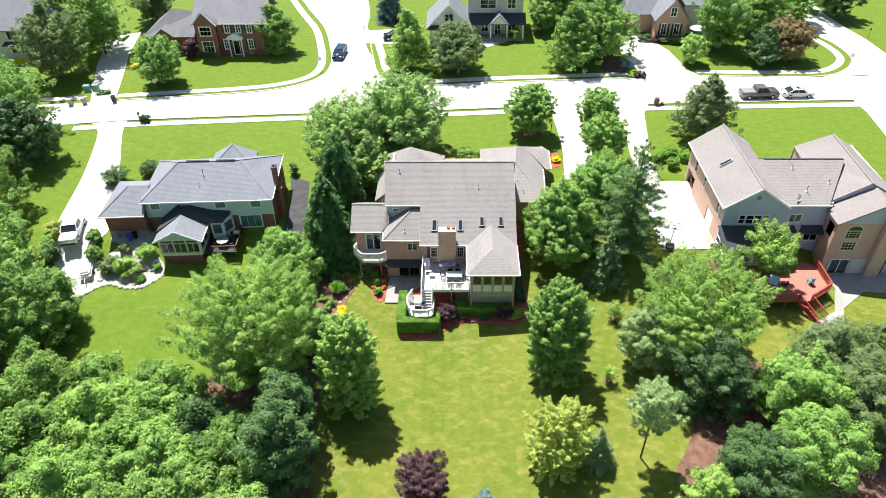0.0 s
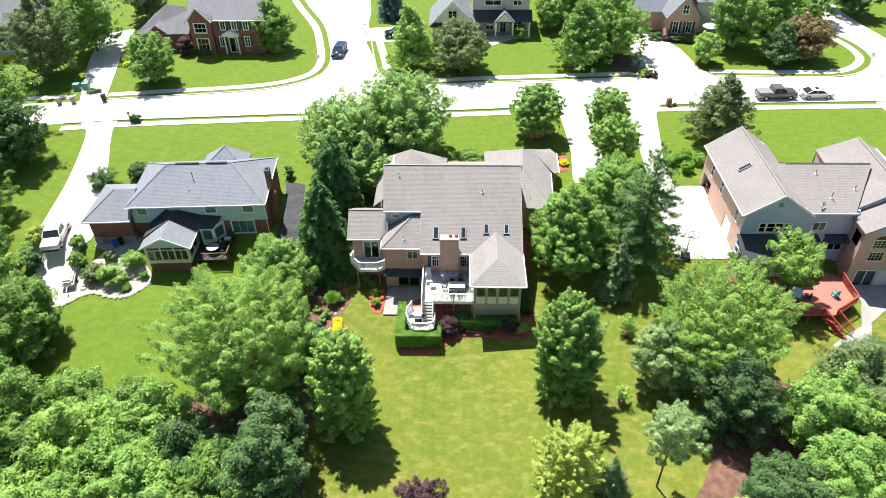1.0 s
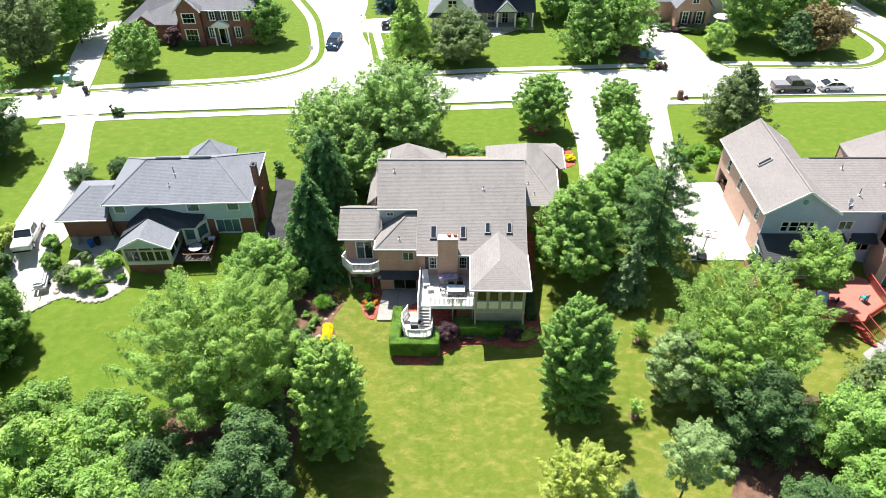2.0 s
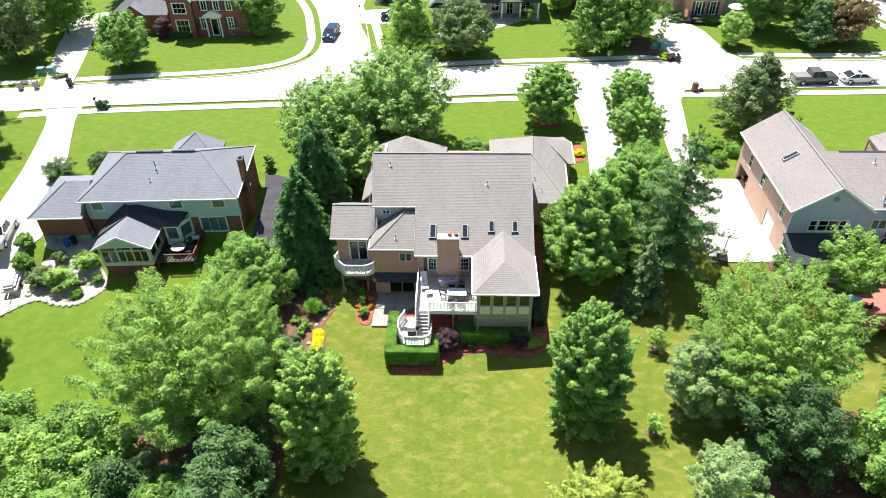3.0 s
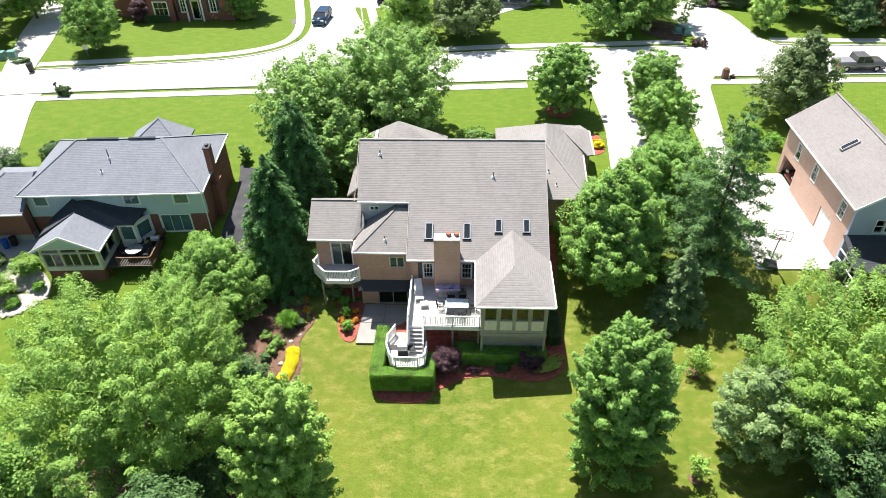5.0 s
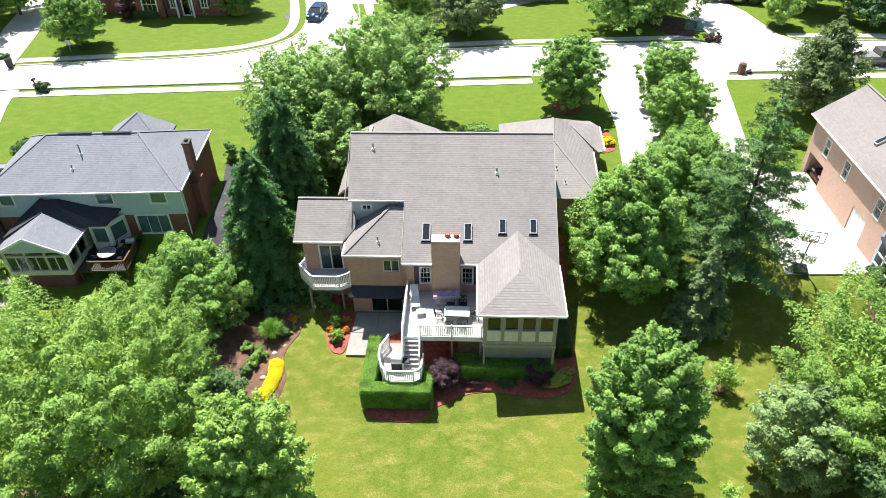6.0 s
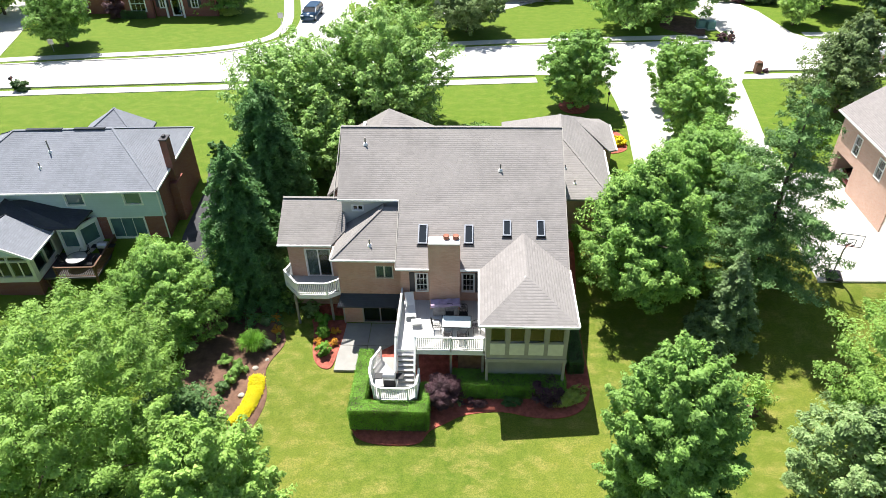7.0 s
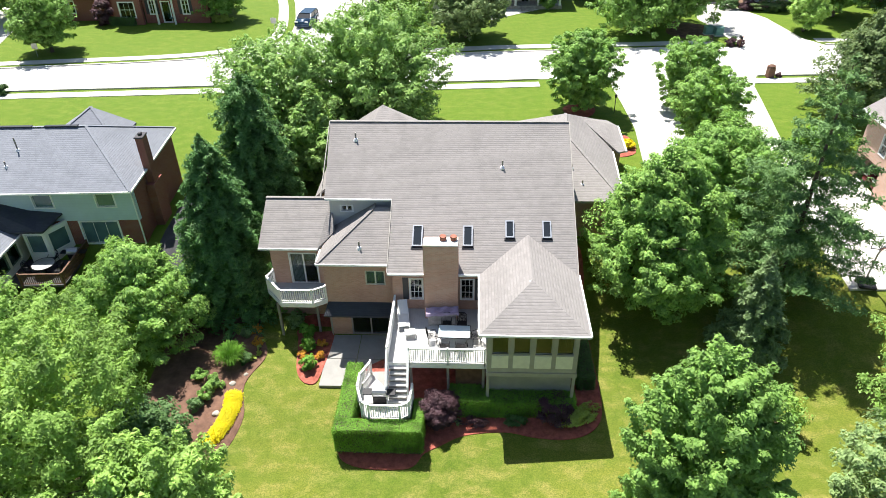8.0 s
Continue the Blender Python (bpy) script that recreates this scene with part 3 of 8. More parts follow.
sheet("driveway", [(-54, 94.9), (-57.8, 94.6), (-62.4, 108), (-65.6, 121), (-60.4, 124), (-58.6, 113), (-56.2, 104)], CONCRETE, 0.045, "pale concrete driveway across the street", "driveway")
sheet("driveway", [(31.7, 102.9), (30.9, 106), (29.4, 114), (31.0, 122.1), (34.6, 122.1), (38.1, 114.1), (39.3, 106), (41, 103.3)], CONCRETE, 0.045, "pale concrete driveway across the street", "driveway")
sheet("driveway", [(-16.6, 118), (-16.9, 124), (-11, 125), (-6.5, 121), (-11, 117.5)], CONCRETE, 0.045, "short pale driveway beside the side street", "driveway")
sheet("footpath", [(-4.5, 113.5), (0.5, 115.2), (6.2, 119.4), (10.2, 119.2), (3.4, 114.0), (-3.5, 112.3)], CONCRETE, 0.04, "curved pale front path", "path")
sheet("path", [(-22.0, 74), (-19.3, 73), (-18.4, 66), (-18.0, 61.5), (-20.8, 61.5), (-21.2, 70)], ASPHALT, 0.04, "dark gravel strip beside the brick gable wall", "path")


# ---- the main house ----
K = 0.581
EAVE = 2.65
house = thing("house", "large tan brick house with taupe shingle roofs and a rear deck", "house", at=pose(0, 0, 0))


def rear_wall(parent, x0, x1, y, z0, z1, holes, material, label="", name="wall"):
    m = wall_frame((x0, y, z0), (1, 0))
    wall(parent, m, x1 - x0, z1 - z0, [(a - x0, b - x0, c - z0, d - z0) for a, b, c, d in holes], material, name, 0.25, label)
    return m, [(a - x0, b - x0, c - z0, d - z0) for a, b, c, d in holes]


def side_wall(parent, x, y0, y1, z0, z1, material, facing=-1, holes=(), label=""):
    """A wall along y that faces -x or +x, butted between the walls that cross it."""
    y0, y1 = y0 + 0.252, y1 - 0.252
    if facing < 0:
        m = wall_frame((x, y1, z0), (0, -1))
        hs = [(y1 - b, y1 - a, c - z0, d - z0) for a, b, c, d in holes]
    else:
        m = wall_frame((x, y0, z0), (0, 1))
        hs = [(a - y0, b - y0, c - z0, d - z0) for a, b, c, d in holes]
    wall(parent, m, y1 - y0, z1 - z0, hs, material, label=label)
    return m, hs


def gable(parent, outline, m, material, thick=0.2, name="gable", label=""):
    return part(name, prism(bmesh.new(), outline, m, thick), material, parent, label)


# wing with the balcony
m, hs = rear_wall(house, -11.1, -7.6, 58.0, -3.3, 2.75, [(-9.95, -8.35, -0.2, 1.98)], BRICK_TAN)
window(house, m, hs[0], 2, 1, name="sliding_door", trim=0.07, label="white framed sliding door with vertical blinds")
bm = bmesh.new()
for i in range(9):
    box(bm, 1.18 + i * 0.08, 1.24 + i * 0.08, 3.15, 5.25, 0.14, 0.15, m)
for i in range(9):
    box(bm, 2.0 + i * 0.08, 2.06 + i * 0.08, 4.75, 5.25, 0.14, 0.15, m)
part("blind", bm, CURTAIN, house)
side_wall(house, -11.1, 58.0, 63.3, -3.3, 2.75, BRICK_TAN)
gable(house, [(0.2, 0), (5.0, 0), (2.75, 1.3)], wall_frame((-11.1, 63.3, 2.75), (0, -1)), BRICK_TAN)
top = (60.55 - 57.58) * K + EAVE
roof(house, [[(-11.6, 57.58, EAVE), (-8.06, 57.58, EAVE), (-7.6, 60.55, top), (-11.6, 60.55, top)],
             [(-8.06, 57.58, EAVE), (-7.2, 58.8, EAVE + 0.46), (-7.6, 60.55, top)],
             [(-11.6, 60.55, top), (-7.6, 60.55, top), (-7.6, 63.6, EAVE - 0.2), (-11.6, 63.6, EAVE - 0.2)]], ROOF_TAN)
ridge_cap(house, (-11.6, 60.55, top), (-7.6, 60.55, top), ROOF_TAN)
gutter(house, (-11.6, 57.56, EAVE - 0.06), (-8.06, 57.56, EAVE - 0.06))
# middle part with the patio door
m, hs = rear_wall(house, -7.6, -3.5, 56.5, -3.3, 2.75, [(-6.25, -3.95, -2.95, -0.95), (-5.15, -4.05, 0.9, 1.85)], BRICK_TAN)
window(house, m, hs[0], 2, 1, TAUPE, name="patio_door", trim=0.04, label="wide sliding glass patio door")
window(house, m, hs[1], 2, 1, CREAM, trim=0.03, label="small sliding window with a green blind", curtain=True)
side_wall(house, -7.6, 56.5, 58.0, -3.3, 2.75, BRICK_TAN)
tz = EAVE + (59.3 - 56.06) * K
roof(house, [[(-7.85, 56.06, EAVE), (-3.7, 56.06, EAVE), (-3.7, 59.3, tz), (-4.75, 59.3, tz)],
             [(-7.85, 56.06, EAVE), (-4.75, 59.3, tz), (-4.75, 60.4, tz), (-7.6, 60.4, EAVE + 0.12), (-7.85, 57.4, EAVE)]], ROOF_TAN)
ridge_cap(house, (-7.85, 56.06, EAVE), (-4.75, 59.3, tz), ROOF_TAN)
gutter(house, (-7.87, 56.04, EAVE - 0.06), (-3.7, 56.04, EAVE - 0.06))
gutter(house, (-7.87, 56.04, EAVE - 0.06), (-7.87, 57.5, EAVE - 0.06))
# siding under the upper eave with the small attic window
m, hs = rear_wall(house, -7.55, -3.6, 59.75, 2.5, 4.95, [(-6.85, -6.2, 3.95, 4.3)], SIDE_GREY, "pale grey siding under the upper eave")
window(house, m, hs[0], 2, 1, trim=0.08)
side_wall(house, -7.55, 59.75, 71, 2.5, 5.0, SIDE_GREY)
# main roof
yr, zr = 64.17, 7.79
roof(house, [[(-3.7, 55.25, EAVE), (6.88, 55.25, EAVE), (6.88, yr, zr), (-7.93, yr, zr), (-7.72, 59.39, 5.02), (-3.7, 59.39, 5.02)],
             [(-7.93, yr, zr), (6.88, yr, zr), (6.88, 73.0, EAVE), (-7.93, 73.0, EAVE)]], ROOF_TAN)
ridge_cap(house, (-7.93, yr, zr), (6.88, yr, zr), ROOF_TAN)
gutter(house, (-3.7, 55.22, EAVE - 0.06), (1.5, 55.22, EAVE - 0.06))
gutter(house, (-7.72, 59.37, 4.95), (-3.7, 59.37, 4.95))
for a, b in (((6.9, 55.25, EAVE - 0.02), (6.9, yr, zr - 0.02)), ((-3.72, 55.25, EAVE - 0.02), (-3.72, 59.39, 5.0)), ((-7.95, 59.39, 5.0), (-7.95, yr, zr - 0.02))):
    part("rake_board", beam(bmesh.new(), a, b, 0.04, 0.14), TAUPE, house)
SHUT = 0.32
m, hs = rear_wall(house, -3.5, 6.6, 55.75, -3.3, 2.75, [(-2.5, -1.8, 0.5, 1.88), (0.42, 1.12, 0.5, 1.88)], BRICK_TAN)
for h, s in zip(hs, (-1, 1)):
    window(house, m, h, 3, 3, trim=0.07, label="white muntined sash window")
    u = h[0] - 0.1 - SHUT if s < 0 else h[1] + 0.1
    part("shutter", box(bmesh.new(), u, u + SHUT, h[2] - 0.05, h[3] + 0.1, -0.05, 0.0, m), SHUTTER, house, "dark louvred shutter")
side_wall(house, 6.6, 55.75, 72.6, -3.3, 2.75, BRICK_TAN, 1)
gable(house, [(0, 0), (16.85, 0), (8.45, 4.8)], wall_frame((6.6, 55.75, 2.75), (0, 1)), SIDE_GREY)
# front wings, seen over the ridge and beside the right rake
RN, RS = (7.9, 73.0, 4.6), (7.6, 69.3, 4.6)
SE, EC = (10.9, 63.6, 2.5), (11.3, 70.9, 2.5)
roof(house, [[RS, (6.95, 63.6, 2.5), SE],
             [RN, RS, SE, EC, (11.75, 76.6, 2.42)],
             [RN, (11.75, 76.6, 2.42), (3.4, 75.9, 2.5)],
             [RN, (3.4, 75.9, 2.5), (3.4, 68.5, 2.5), RS]], ROOF_TAN)
# small hip over the corner bay
roof(house, [[(9.75, 74.2, 3.66), (12.3, 71.0, 2.5), (12.45, 75.5, 2.5), (11.75, 76.62, 2.5)],
             [(9.75, 74.2, 3.66), (9.35, 73.85, 3.72), (11.75, 70.8, 2.48), (12.3, 71.0, 2.5)]], ROOF_TAN, 0.12)
for p, q in ((RN, RS), (RS, SE)):
    ridge_cap(house, p, q, ROOF_TAN)
gutter(house, (SE[0] + 0.04, SE[1], 2.44), (EC[0] + 0.04, EC[1], 2.44))
gutter(house, (12.36, 71.0, 2.44), (12.5, 75.5, 2.44))
side_wall(house, 10.5, 64.0, 76.0, -1.8, 2.4, BRICK_TAN, 1)
side_wall(house, 12.0, 71.3, 75.6, -0.8, 2.4, BRICK_TAN, 1)
rear_wall(house, 10.52, 12.0, 71.3, -0.8, 2.4, [], BRICK_TAN)
rear_wall(house, 6.85, 10.5, 64.0, -2.4, 2.4, [], BRICK_TAN)
wall(house, wall_frame((12.0, 75.9, -0.6), (-1, 0)), 8.2, 3.0, [], BRICK_TAN)
roof(house, [[(-5.25, 69.0, 6.9), (-9.4, 63.6, EAVE), (-9.4, 74, EAVE)], [(-5.25, 69.0, 6.9), (-9.4, 74, EAVE), (-1.2, 74, EAVE)],
             [(-5.25, 69.0, 6.9), (-1.2, 74, EAVE), (-1.2, 66, 5.8)], [(-5.25, 69.0, 6.9), (-1.2, 66, 5.8), (-7.4, 63.6, 4.4), (-9.4, 63.6, EAVE)]], ROOF_TAN)
side_wall(house, -9.0, 64.0, 73.6, -3.3, 2.6, BRICK_TAN)
rear_wall(house, -9.0, -7.6, 64.0, -3.3, 2.6, [], BRICK_TAN)
wall(house, wall_frame((3.8, 73.3, -0.6), (-1, 0)), 13.2, 3.2, [], BRICK_TAN)
# skylights
for x0, x1, y0, y1 in ((-2.38, -1.8, 56.67, 57.82), (0.5, 1.05, 56.71, 57.82), (2.9, 3.4, 57.19, 58.13), (5.0, 5.5, 57.19, 58.13)):
    s = thing("skylight", "dark glass skylight in a metal curb on the roof", "skylight", "skylights on the roof")
    s.parent = None
    slope = math.atan(K)
    mm = Matrix.Translation(((x0 + x1) / 2, y0, EAVE + (y0 - 55.25) * K)) @ Matrix.Rotation(slope, 4, "X")
    w, l = (x1 - x0) / 2, (y1 - y0) / math.cos(slope)
    bm = bmesh.new()
    for a in ((-w, w, 0, 0.07), (-w, w, l - 0.07, l), (-w, -w + 0.07, 0.07, l - 0.07), (w - 0.07, w, 0.07, l - 0.07)):
        box(bm, *a, -0.1, 0.13, mm)
    part("skylight_frame", bm, FRAMEGREY, s)
    part("skylight_pane", box(bmesh.new(), -w + 0.07, w - 0.07, 0.07, l - 0.07, 0.06, 0.09, mm), CARGLASS, s)
    part("flashing", box(bmesh.new(), -w - 0.06, w + 0.06, -0.14, 0.0, -0.02, 0.05, mm), BLACK, s)


def roof_vent(x, y, z, tall=0.45):
    v = thing("vent_pipe", "short metal vent pipe with a flashing collar", "vent pipe", "roof vents", at=Matrix.Translation((x, y, z)))
    part("pipe", tube(bmesh.new(), [(0, 0, -0.1), (0, 0, tall)], [0.055, 0.05], 10), GREYWOOD, v)
    part("collar", tube(bmesh.new(), [(0, 0, -0.08), (0, 0, 0.06), (0, 0, 0.12)], [0.17, 0.12, 0.06], 10), WHITE, v)
    return v


roof_vent(-6.19, 62.95, EAVE + (62.95 - 55.25) * K)
roof_vent(2.77, 61.28, EAVE + (61.28 - 55.25) * K)
roof_vent(-5.45, 56.95, EAVE + 0.89 * K)
roof_vent(7.7, 66.3, 3.45, 0.35)
roof_vent(8.3, 65.0, 2.95, 0.35)
roof_vent(4.1, 53.15, 3.75, 0.12)
# chimney
ch = thing("chimney", "tan brick chimney with a pale concrete cap and two clay pots", "chimney", at=Matrix.Translation((0, 0, 0)))
part("shaft", bevelled(-1.62, 0.28, 54.85, 55.85, -3.1, 4.72, 0.02), BRICK_TAN, ch)
part("cap", bevelled(-1.62, 0.28, 54.84, 55.6, 4.72, 4.82, 0.03), CONCRETE, ch)
for x in (-0.55, 0.02):
    part("chimney_pot", tube(bmesh.new(), [(x, 55.42, 4.83), (x, 55.42, 4.95), (x, 55.42, 4.97), (x, 55.42, 5.06), (x, 55.42, 5.0)], [0.18, 0.16, 0.19, 0.18, 0.12], 12), CLAY, ch)
# shed roof over the patio door
roof(house, [[(-7.75, 55.75, -0.95), (-3.6, 55.75, -0.95), (-3.6, 56.5, -0.45), (-7.55, 56.5, -0.45)]], ROOF_DARK, 0.1, "door_canopy")
part("downpipe", beam(bmesh.new(), (-7.5, 56.42, -3.1), (-7.5, 56.42, -1.0), 0.07), TAUPE, house)
# sunroom
PX0, PX1, PY = 1.85, 6.5, 50.75
hipz, hipy = 3.9, 53.1
roof(house, [[(1.45, 50.28, EAVE), (6.9, 50.28, EAVE), (4.17, hipy, hipz)],
             [(1.45, 50.28, EAVE), (4.17, hipy, hipz), (4.17, 57.4, hipz), (1.45, 55.2, EAVE)],
             [(6.9, 50.28, EAVE), (6.9, 55.3, EAVE), (4.17, 57.4, hipz), (4.17, hipy, hipz)]], ROOF_TAN)
for a, b in (((1.43, 50.26, EAVE - 0.06), (6.92, 50.26, EAVE - 0.06)), ((1.43, 50.26, EAVE - 0.06), (1.43, 55.2, EAVE - 0.06)), ((6.92, 50.26, EAVE - 0.06), (6.92, 55.3, EAVE - 0.06))):
    gutter(house, a, b)
edges = [PX0 + 0.12 + i * (PX1 - PX0 - 0.24) / 4 for i in range(5)]
holes = [(a + 0.12, b - 0.12, 0.95, 2.25) for a, b in zip(edges, edges[1:])]
m, hs = rear_wall(house, PX0, PX1, PY, -0.35, 2.6, holes, TAUPE, "sunroom wall of taupe posts", "sunroom_wall")
for h in hs:
    window(house, m, h, 1, 1, TAUPE, "sunroom_window", 0.05, pane_mat=SCREEN)
    part("panel", box(bmesh.new(), h[0], h[1], 0.32, 1.18, -0.03, 0.0, m), CREAM, house, "cream panel under the sunroom window")
sideholes = [(50.95 + i * 1.2, 51.95 + i * 1.2, 0.95, 2.25) for i in range(4)]
for x, f in ((PX0, -1), (PX1, 1)):
    m, hs = side_wall(house, x, PY, 55.75, -0.35, 2.6, TAUPE, f, sideholes)
    for h in hs:
        window(house, m, h, 1, 1, TAUPE, "sunroom_window", 0.05, pane_mat=SCREEN)
        part("panel", box(bmesh.new(), h[0], h[1], 0.32, 1.18, -0.03, 0.0, m), CREAM, house)
part("sunroom_floor", box(bmesh.new(), PX0, PX1, PY + 0.02, 55.7, -0.55, -0.35), TAUPE, house)
part("beam", box(bmesh.new(), PX0 - 0.04, PX1 + 0.04, PY - 0.05, PY + 0.2, -0.62, -0.352), TAUPE, house)
for x in (PX0 + 0.08, PX1 - 0.08):
    part("post", box(bmesh.new(), x - 0.08, x + 0.08, PY - 0.02, PY + 0.14, level(x, PY) - 0.2, -0.62), TAUPE, house)
part("skirting", box(bmesh.new(), PX0 + 0.1, PX1 - 0.1, PY + 0.5, PY + 0.6, -3.7, -0.6), PATIO, house, "grey foundation wall under the sunroom")
# added dark sheet that makes the sunroom floor look unlit
part("sunroom_dark_sheet", box(bmesh.new(), PX0 + 0.3, PX1 - 0.3, PY + 0.3, 55.5, -0.35, -0.335), DARK, house)
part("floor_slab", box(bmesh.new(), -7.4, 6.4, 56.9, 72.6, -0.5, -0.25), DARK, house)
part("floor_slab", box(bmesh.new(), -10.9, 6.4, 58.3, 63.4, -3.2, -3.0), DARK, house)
# balcony
bal = thing("balcony", "white railed angled balcony on tall timber posts", "balcony")
outline = [(-11.1, 57.98), (-11.35, 57.3), (-10.25, 56.0), (-8.35, 56.0), (-7.62, 56.45), (-7.62, 57.98)]
part("balcony_floor", prism(bmesh.new(), [(x, y) for x, y in outline], Matrix.Translation((0, 0, -0.45)), 0.25), DECK_WALL, bal)
part("fascia", prism(bmesh.new(), [(x + (x + 9.3) * 0.02, y - 0.04) for x, y in outline[1:5]] + [(x, y + 0.02) for x, y in outline[1:5]][::-1], Matrix.Translation((0, 0, -0.5)), 0.3), WHITE, bal)
for p, q in zip(outline[:4], outline[1:5]):
    railing(bal, (*p, -0.2), (*q, -0.2), 0.95, WHITE, 0.12)
for x, y in ((-10.6, 56.35), (-8.35, 56.7)):
    part("support_post", box(bmesh.new(), x - 0.07, x + 0.07, y - 0.07, y + 0.07, level(x, y) - 0.2, -0.45), GREYWOOD, bal)
# patio slabs
pat = thing("patio", "four part grey concrete patio outside the glass door", "patio", kind="structure")
for x0, x1 in ((-7.6, -5.75), (-5.72, -3.2)):
    for y0, y1 in ((52.1, 54.3), (54.33, 56.45)):
        part("slab", bevelled(x0, x1, y0, y1, -3.4, -3.02, 0.015), PATIO, pat)
# deck
deck = thing("deck", "pale weathered raised deck with white railing and stair", "deck")
part("deck_floor", box(bmesh.new(), -3.4, PX0, 51.25, 55.72, -0.4, -0.25), DECK_GREY, deck)
part("rim_board", box(bmesh.new(), -3.42, PX0, 51.2, 51.25, -0.6, -0.24), WHITE, deck)
railing(deck, (-2.25, 51.25, -0.25), (-0.2, 51.25, -0.25), 0.98, WHITE, 0.12)
railing(deck, (-0.2, 51.25, -0.25), (PX0 - 0.1, 51.25, -0.25), 0.98, WHITE, 0.12, ends=(0, 1))
railing(deck, (-3.4, 55.6, -0.25), (-3.4, 51.3, -0.25), 0.98, WHITE, 0.12)
for x in (-2.2, -0.2, 1.7):
    part("support_post", box(bmesh.new(), x - 0.07, x + 0.07, 51.3, 51.44, level(x, 51.4) - 0.2, -0.4), GREYWOOD, deck)
part("lattice_wall", box(bmesh.new(), 0.2, PX0, 51.6, 51.65, -3.3, -0.62), BROWNWOOD, deck)
# stair from the deck down to the landing
n = 7
for i in range(n):
    y = 51.25 - i * 0.2
    z = -0.25 - (i + 1) * 0.22
    part("step", bevelled(-3.3, -2.35, y - 0.27, y, z - 0.06, z, 0.012), DECK_GREY, deck)
    part("riser", box(bmesh.new(), -3.3, -2.35, y - 0.02, y, z, z + 0.16), GREYWOOD, deck)
for x in (-3.36, -2.3):
    part("stringer", beam(bmesh.new(), (x, 51.25, -0.4), (x, 49.85, -1.95), 0.05, 0.26), WHITE, deck)
landing = [(-5.0, 50.6), (-4.6, 49.1), (-4.25, 48.85), (-2.6, 48.85), (-2.1, 49.2), (-2.0, 50.6), (-3.3, 50.7), (-4.5, 52.1), (-4.8, 51.6)]
part("landing_floor", prism(bmesh.new(), landing, Matrix.Translation((0, 0, -2.15)), 0.15), DECK_GREY, deck)
part("landing_skirt", prism(bmesh.new(), [(x * 0.985 - 0.05, y + 0.05) for x, y in landing], Matrix.Translation((0, 0, -3.6)), 1.45), GREYWOOD, deck)
for p, q in (((-4.5, 52.1), (-4.95, 51.1)), ((-4.95, 51.1), (-4.95, 50.2)), ((-4.95, 50.2), (-4.6, 49.15)), ((-4.6, 49.15), (-4.2, 48.9)), ((-4.2, 48.9), (-2.6, 48.9)), ((-2.6, 48.9), (-2.15, 49.2)), ((-2.15, 49.2), (-2.05, 50.4))):
    railing(deck, (*p, -2.0), (*q, -2.0), 0.95, WHITE, 0.12)


def sloped_rail(parent, a, b, height, material):
    a, b = Vector(a), Vector(b)
    up = Vector((0, 0, 1))
    part("stair_handrail", beam(bmesh.new(), a + up * height, b + up * height, 0.12, 0.05), material, parent)
    k = int((b - a).length / 0.15)
    for i in range(k + 1):
        p = a.lerp(b, i / k)
        part("stair_baluster", box(bmesh.new(), p.x - 0.022, p.x + 0.022, p.y - 0.022, p.y + 0.022, p.z - 0.15, p.z + height), material, parent)


sloped_rail(deck, (-3.4, 51.2, -0.25), (-3.4, 49.95, -1.75), 0.95, WHITE)
sloped_rail(deck, (-2.27, 51.2, -0.25), (-2.27, 49.95, -1.75), 0.95, WHITE)

# ---- the neighbouring house with the grey roof ----
lh = thing("house", "red brick and pale siding house with a grey shingle roof", "house", at=pose(-29.35, 62.9, 0, 0, 0, 3.0))
E1 = 3.3
R1, R2, RZ = (-3.9, 4.8), (3.5, 4.9), 5.7
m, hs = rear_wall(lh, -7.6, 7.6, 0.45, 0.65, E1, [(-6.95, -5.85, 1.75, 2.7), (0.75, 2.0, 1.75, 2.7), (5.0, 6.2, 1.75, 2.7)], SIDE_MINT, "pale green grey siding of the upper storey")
for h in hs:
    window(lh, m, h, 1, 1, trim=0.1, label="white framed upper window", pane_mat=SKYPANE)
m, hs = rear_wall(lh, -7.6, 7.6, 0.5, -3.6, 0.648, [(3.35, 5.9, -1.2, 0.5), (4.4, 5.8, -2.9, -2.0)], BRICK_RED, "dark red brick of the lower storey")
window(lh, m, hs[0], 3, 1, trim=0.12, label="wide white three part window", pane_mat=SKYPANE)
window(lh, m, hs[1], 2, 1, trim=0.08, pane_mat=SKYPANE)
side_wall(lh, 7.6, 0.5, 9.0, -3.6, E1, BRICK_RED, 1)
side_wall(lh, -7.6, 0.5, 9.0, -3.0, E1, BRICK_RED)
wall(lh, wall_frame((7.3, 8.95, -3.0), (-1, 0)), 14.6, 5.6, [], BRICK_RED)
FL, FR, BL, BR = (-7.75, -0.3, E1), (7.85, -0.3, E1), (-8.0, 9.2, E1), (7.65, 9.7, E1 + 0.05)
roof(lh, [[FL, FR, (*R2, RZ), (*R1, RZ)], [FR, BR, (*R2, RZ)], [BR, BL, (*R1, RZ), (*R2, RZ)], [FL, (*R1, RZ), BL]], ROOF_GREY)
for a, b in ((FR, (*R2, RZ)), (FL, (*R1, RZ)), (BR, (*R2, RZ)), (BL, (*R1, RZ))):
    ridge_cap(lh, a, b, ROOF_GREY)
